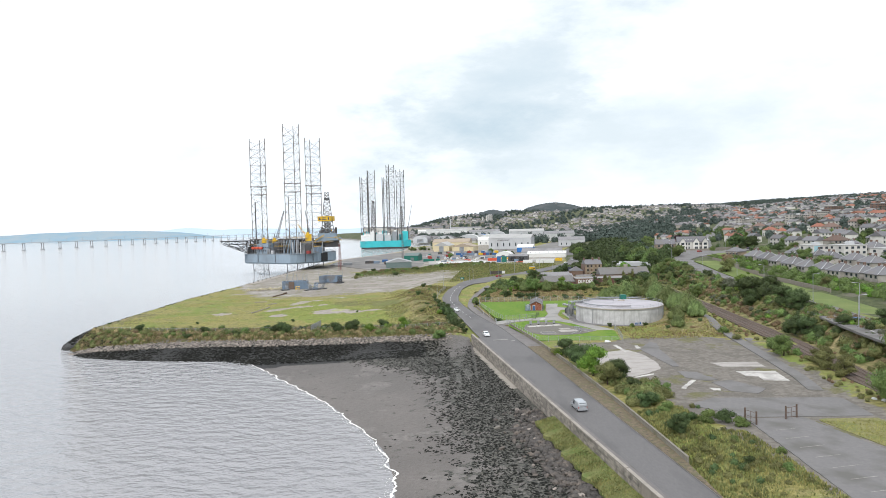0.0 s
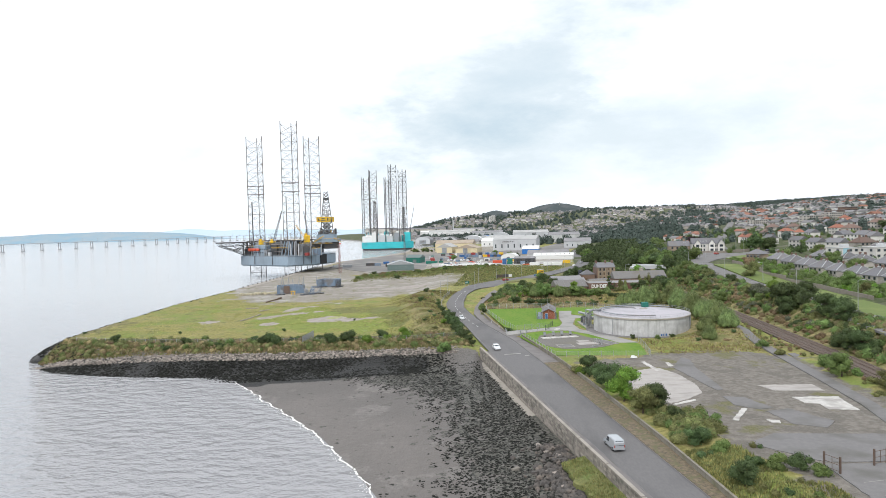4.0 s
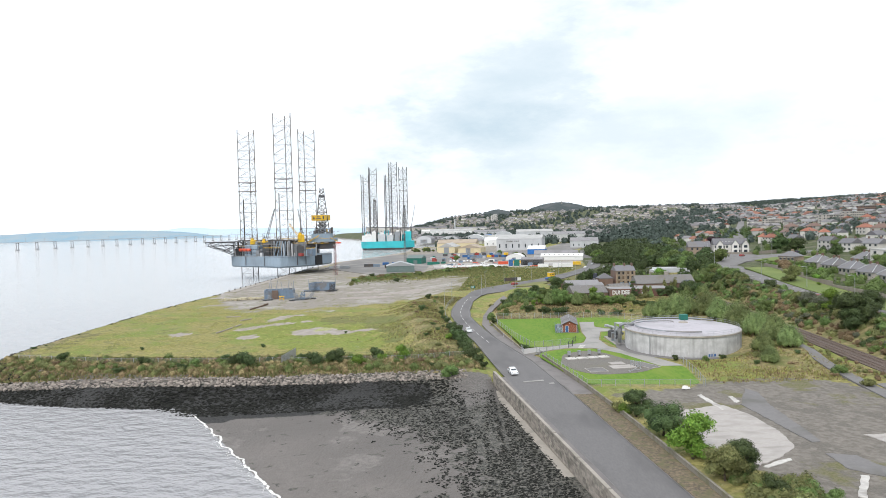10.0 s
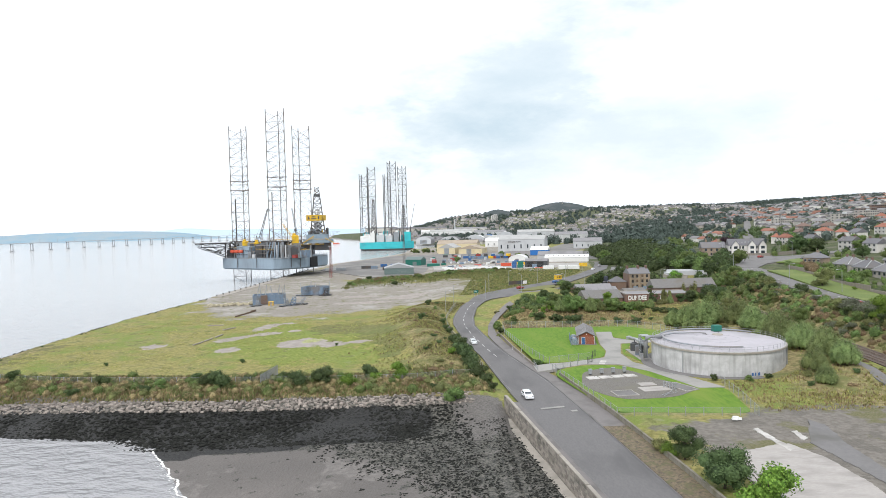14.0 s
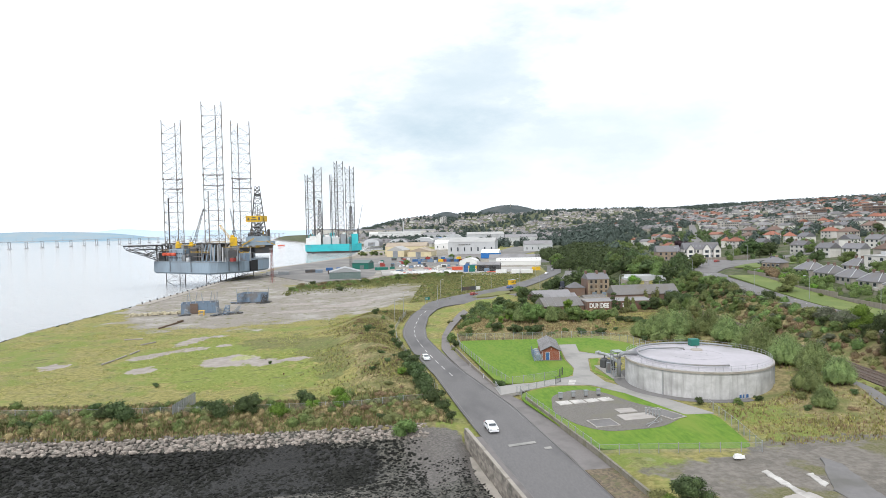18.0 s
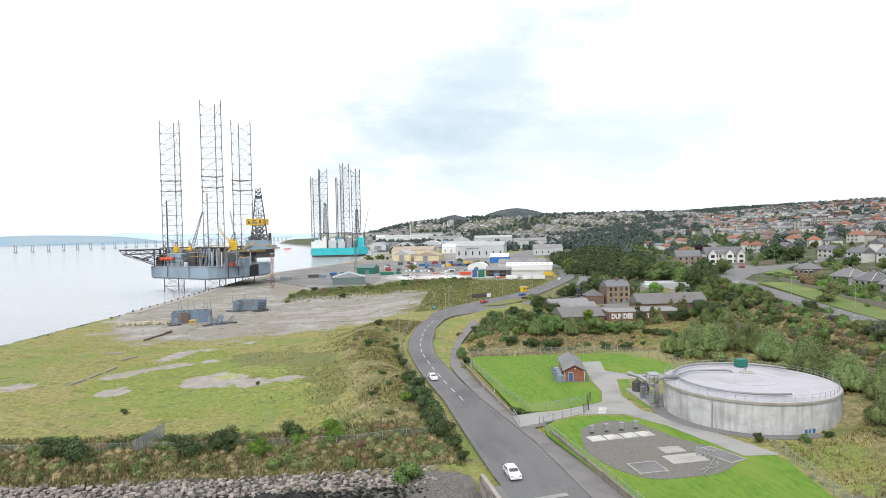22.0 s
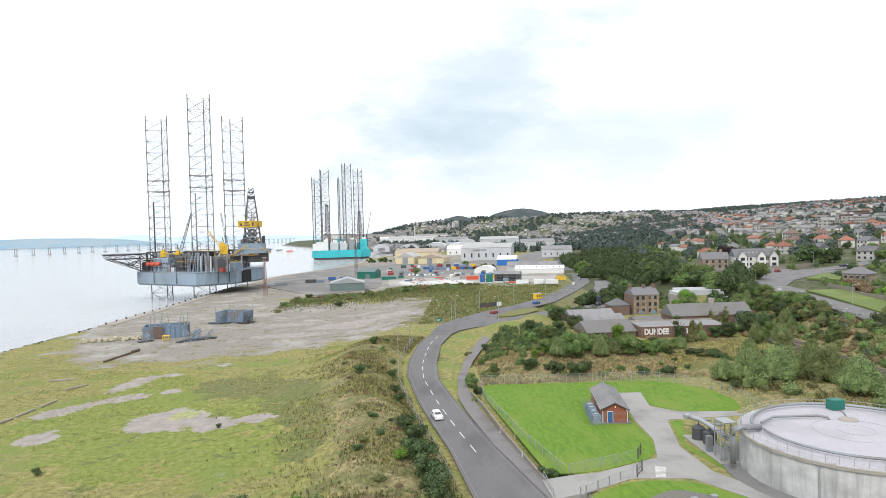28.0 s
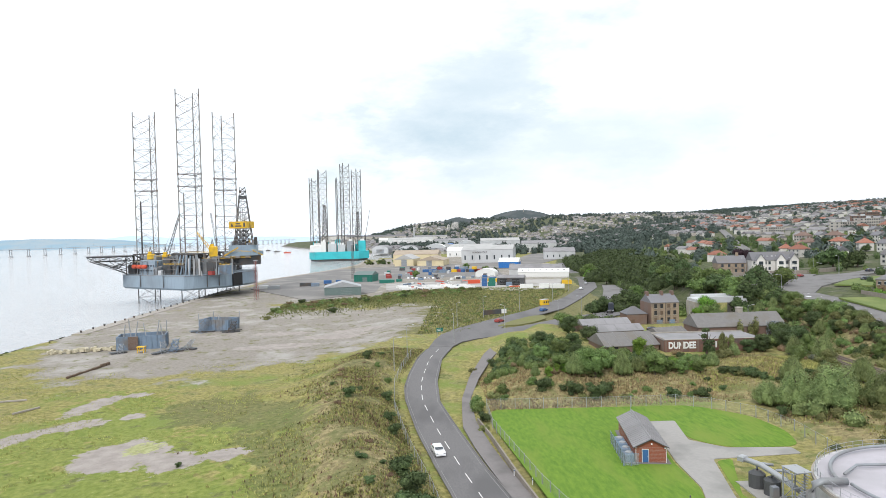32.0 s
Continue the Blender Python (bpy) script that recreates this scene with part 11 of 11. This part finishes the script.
# ---------------------------------------------------------------- vehicles
def vehicle(name, x, y, z, turn, colour, label, kind="car", far=False):
    v = thing(name, label, "van" if kind == "van" else "car", "parked vehicles", (x, y, z), turn)
    L, W, H = (4.9, 1.95, 2.0) if kind == "van" else (4.4, 1.8, 1.45)
    prof = [(-L / 2, 0.35), (L / 2, 0.35), (L / 2, 0.78), (L / 2 - 0.25, 0.95), (L / 2 - 0.95, 1.08), (L / 2 - 1.6, H - 0.06), (L / 2 - 2.1, H), (-L / 2 + 0.2, H - 0.02), (-L / 2, H - 0.5)] if kind == "van" else [(-L / 2, 0.32), (L / 2, 0.32), (L / 2, 0.66), (L / 2 - 0.2, 0.8), (L / 2 - 1.15, 0.92), (L / 2 - 1.9, H - 0.05), (L / 2 - 2.4, H), (-L / 2 + 0.75, H - 0.04), (-L / 2 + 0.15, 0.98), (-L / 2, 0.85)]
    n = len(prof)
    g = Geo()
    rows = [(-1, 0.9), (-0.86, 1.0), (0.86, 1.0), (1, 0.9)]
    for s, f in rows:
        g.v += [(px * (0.99 if abs(s) == 1 else 1), s * W / 2 * (1 if pz < 1.0 else 0.88), pz * (f if pz > 1.2 else 1) if abs(s) == 1 else pz) for px, pz in prof]
    for r in range(3):
        g.f += [(r * n + k, r * n + (k + 1) % n, (r + 1) * n + (k + 1) % n, (r + 1) * n + k) for k in range(n)]
    g.f += [tuple(range(n - 1, -1, -1)), tuple(range(3 * n, 4 * n))]
    body = part("body", g, MAT[colour], v)
    fx = L / 2 - (1.28 if kind == "van" else 1.5)
    part("windscreen", Geo().add([(fx + 0.36, -W * 0.4, 1.12), (fx + 0.36, W * 0.4, 1.12), (fx - 0.26, W * 0.36, H - 0.12), (fx - 0.26, -W * 0.36, H - 0.12)], [(0, 1, 2, 3)]), MAT["glass"], v)
    for s in (-1, 1):
        part("side_window", Geo().add([(fx - 0.1, s * W * 0.497, 1.05), (-L / 2 + (2.4 if kind == "van" else 0.7), s * W * 0.497, 1.05), (-L / 2 + (2.4 if kind == "van" else 1.0), s * W * 0.447, H - 0.2), (fx - 0.45, s * W * 0.447, H - 0.2)], [(0, 1, 2, 3)]), MAT["glass"], v)
        part("headlight", Geo().box(L / 2 - 0.05, s * W * 0.36, 0.62, 0.16, 0.34, 0.16, 0, 0.03), MAT["galvanised"], v)
        part("tail_light", Geo().box(-L / 2 + 0.02, s * W * 0.43, 0.75, 0.1, 0.16, 0.4, 0, 0.02), MAT["red"], v)
        for wx in (-L / 2 + 0.85, L / 2 - 0.9):
            wh = part("wheel", Geo().beam((wx, s * (W / 2 - 0.22), 0.33), (wx, s * (W / 2 + 0.01), 0.33), 0.33, 14), MAT["rubber"], v)
            if not far:
                part("rim", Geo().beam((wx, s * (W / 2 + 0.005), 0.33), (wx, s * (W / 2 + 0.03), 0.33), 0.2, 10), MAT["galvanised"], wh)
    part("rear_window", Geo().add([(-L / 2 - 0.01 if kind == "van" else -L / 2 + 0.12, -W * 0.38, 1.05), (-L / 2 - 0.01 if kind == "van" else -L / 2 + 0.12, W * 0.38, 1.05), (-L / 2 + 0.1 if kind == "van" else -L / 2 + 0.6, W * 0.34, H - 0.2), (-L / 2 + 0.1 if kind == "van" else -L / 2 + 0.6, -W * 0.34, H - 0.2)], [(3, 2, 1, 0)]), MAT["glass"], v)
    part("bumper", Geo().box(L / 2 - 0.02, 0, 0.28, 0.18, W * 0.94, 0.22, 0, 0.04), MAT["dark_steel"] if kind == "van" else MAT[colour], v)
    part("number_plate", Geo().box(L / 2 + 0.08, 0, 0.4, 0.02, 0.5, 0.12), MAT["white_paint"], v)
    return v


vehicle("van", 28.0, 130.6, 5.02, 97, "car_silver", "silver-white panel van parked on the road", "van")
vehicle("estate_car", 14.8, 219.6, 5.0, -83, "car_white", "white car parked beside the road edge")
vehicle("hatchback", 5.6, 288.2, 4.46, -80, "car_white", "white car parked at the kerb")
vehicle("dark_car", 83.5, 388.5, ground_z(83.5, 388.5) + 0.05, 10, "car_dark", "dark car parked in the works yard")
vehicle("pickup_car", -68, 517, 5.4, 100, "car_white", "white car standing on the gravel")
lorry = thing("lorry", "black tractor lorry standing on the side road", "lorry", at=(86, 442.9, 8.3), turn=65)
part("chassis", Geo().box(-1.0, 0, 0.7, 6.6, 0.9, 0.35, 0, 0.04), MAT["dark_steel"], lorry)
cab = part("cab", Geo().prism([(0.6, -1.2), (2.6, -1.2), (2.75, -0.9), (2.75, 0.9), (2.6, 1.2), (0.6, 1.2)], 0.7, 3.5, 0.1), MAT["car_dark"], lorry)
part("windscreen", Geo().box(2.72, 0, 2.1, 0.12, 1.9, 0.9), MAT["glass"], cab)
part("roof_spoiler", Geo().prism([(0.7, -1.1), (2.1, -1.1), (2.1, 1.1), (0.7, 1.1)], 3.5, 4.0, 0.2), MAT["car_dark"], cab)
part("fifth_wheel", Geo().cyl(-2.2, 0, 1.05, 0.6, 0.18, 12), MAT["grey_steel"], lorry)
for s in (-1, 1):
    for wx in (1.7, -2.0, -3.3):
        part("wheel", Geo().beam((wx, s * 0.85, 0.5), (wx, s * 1.2, 0.5), 0.5, 14), MAT["rubber"], lorry)
    part("fuel_tank", Geo().beam((-0.9, s * 0.95, 0.75), (0.3, s * 0.95, 0.75), 0.32, 10), MAT["galvanised"], lorry)
for k in range(8):   # pale vans drawn up in a row
    vehicle("van", 0.5 + 3.4 * k, 711 - 1.4 * k, 5.76, 75, ("car_white", "car_silver", "car_white", "car_dark")[k % 4], "pale van parked in a row in the port", "van", True)
hx = random.Random(3)
for k, (x, y, t) in enumerate(((174, 503, 60), (171, 492, 70), (242, 541, 30), (246, 536, 30), (196, 440, 200), (150, 408, 80), (137, 300, 80), (118, 184, 80), (250, 548, 30), (270, 670, 65), (281, 690, 65), (160, 447, 60), (186, 470, 40), (226, 478, 20), (105, 560, 60), (119, 600, 65), (131, 650, 75), (60, 456, 45), (36, 425, 45))):
    zz_ = ground_z(x, y) + (0.75 if y > 440 and x > 140 else 0.42)
    if x < 135 and y > 400:
        zz_ = float(np.interp(y, [400, 437, 516, 578, 655], [8.0, 8.2, 7.7, 7.2, 6.6])) + 0.02
    vehicle("car", x, y, zz_, t, hx.choice(["car_white", "car_silver", "car_dark", "red", "car_white", "blue"]), "distant car on the town road", "car", True)


# ---------------------------------------------------------------- street furniture
def street_lamp(x, y, z, tall, turn):
    l = thing("street_lamp", "tall grey steel street lamp with one arm", "street lamp", "street lamps", (x, y, z), turn)
    part("pole", Geo().beam((0, 0, -0.2), (0, 0, tall), 0.12, 7, 0.07), MAT["galvanised"], l)
    part("arm", Geo().tube([(0, 0, tall - 0.05), (0.3, 0, tall + 0.15), (1.6, 0, tall + 0.3)], 0.05, 5), MAT["galvanised"], l)
    part("lantern", Geo().box(1.9, 0, tall + 0.22, 0.8, 0.3, 0.18, 0, 0.05), MAT["cladding"], l)
    part("door", Geo().box(0.12, 0, 0.4, 0.06, 0.16, 0.6), MAT["grey_steel"], l)


for x, y, tall, t in ((0.0, 366, 9.5, 0), (15.2, 384, 9.5, 90), (33, 390.4, 9.5, 120), (19.0, 420, 9, -60), (31.5, 441, 9, -60), (61.4, 434, 8, 120), (50.5, 463, 9, -60), (-3.5, 348, 9, 0), (76, 452, 8, 180), (74, 500, 9, -60), (96, 555, 9, -60)):
    street_lamp(x, y, max(ground_z(x, y), 4), tall, t)
for x, y, tall, t in ((112.8, 174.8, 10, 0), (127.5, 197.4, 10, 180), (140.0, 281.8, 10, 180), (141.3, 351.8, 10, 0), (150, 330, 9, 180), (166, 470, 9, 180), (178, 505, 9, 180), (188, 480, 9, 90), (205, 470, 9, 90), (215, 505, 9, 90), (150, 425, 9, 180), (170, 448, 9, 90), (120, 395, 9, 0), (236, 470, 9, 90), (230, 560, 9, 0), (264, 640, 9, 0), (109, 418, 9, 0), (128, 168, 10, 180), (105, 150, 10, 0), (133, 232, 10, 0)):
    street_lamp(x, y, ground_z(x, y), tall, t)
sn = thing("road_sign", "green direction sign on two posts", "road sign", at=(11.2, 397, 7.9), turn=15)
part("panel", Geo().box(0, 0, 1.6, 2.4, 0.08, 1.3, 0, 0.02), MAT["green_box"], sn)
part("lettering", Geo().box(-0.2, -0.06, 2.4, 1.5, 0.02, 0.16).box(-0.2, -0.06, 2.0, 1.2, 0.02, 0.16), MAT["white_paint"], sn)
for s in (-0.8, 0.8):
    part("post", Geo().cyl(s, 0.06, -0.2, 0.05, 2.9, 6), MAT["galvanised"], sn)
bs = thing("hoarding", "long dark hoarding board beside the junction", "hoarding", at=(36, 446, 8.0), turn=25)
part("board", Geo().box(0, 0, 0.6, 9, 0.15, 2.0, 0, 0.03), MAT["dark_steel"], bs)
part("pale_board", Geo().box(5.4, 0.2, 0.6, 3.6, 0.12, 1.8), MAT["white_paint"], bs)
for k in range(4):
    part("post", Geo().box(-4 + 2.7 * k, 0.15, -0.2, 0.12, 0.12, 2.7), MAT["timber"], bs)
for k, (x, y) in enumerate(((19.6, 262), (17.8, 276), (20.0, 272))):
    mp = thing("marker_post", "white marker post beside the footpath", "marker post", "marker posts", (x - 0.6, y, float(ROAD_Z(y)) + 0.1))
    part("post", Geo().box(0, 0, 0, 0.12, 0.08, 1.1, 0, 0.02), MAT["white_paint"], mp)
    part("band", Geo().box(0, 0, 0.75, 0.125, 0.085, 0.18), MAT["blue"], mp)

# ---------------------------------------------------------------- bushes of the far banks
for key, rows in BRUSH.items():
    src = TREES[key][1]
    co, tri = np.zeros(len(src.vertices) * 3), np.zeros(len(src.loops), int)
    src.vertices.foreach_get("co", co)
    src.loops.foreach_get("vertex_index", tri)
    co, tri = co.reshape(-1, 3), tri.reshape(-1, 3)
    vs, fs = [], []
    for k, (x, y, z, turn, size, squash) in enumerate(rows):
        c, q = math.cos(radians(turn)), math.sin(radians(turn))
        vs.append(np.stack([(co[:, 0] * c - co[:, 1] * q) * size + x, (co[:, 0] * q + co[:, 1] * c) * size + y, co[:, 2] * size * squash + z], 1))
        fs.append(tri + k * len(co))
    me = bpy.data.meshes.new("brushwood")
    me.from_pydata(np.concatenate(vs), [], np.concatenate(fs))
    me.materials.append(src.materials[0])
    me.update()
    tagged(new("brushwood", me), TREES[key][2].replace(" bush", " bushes"), "bushes", kind="stuff")
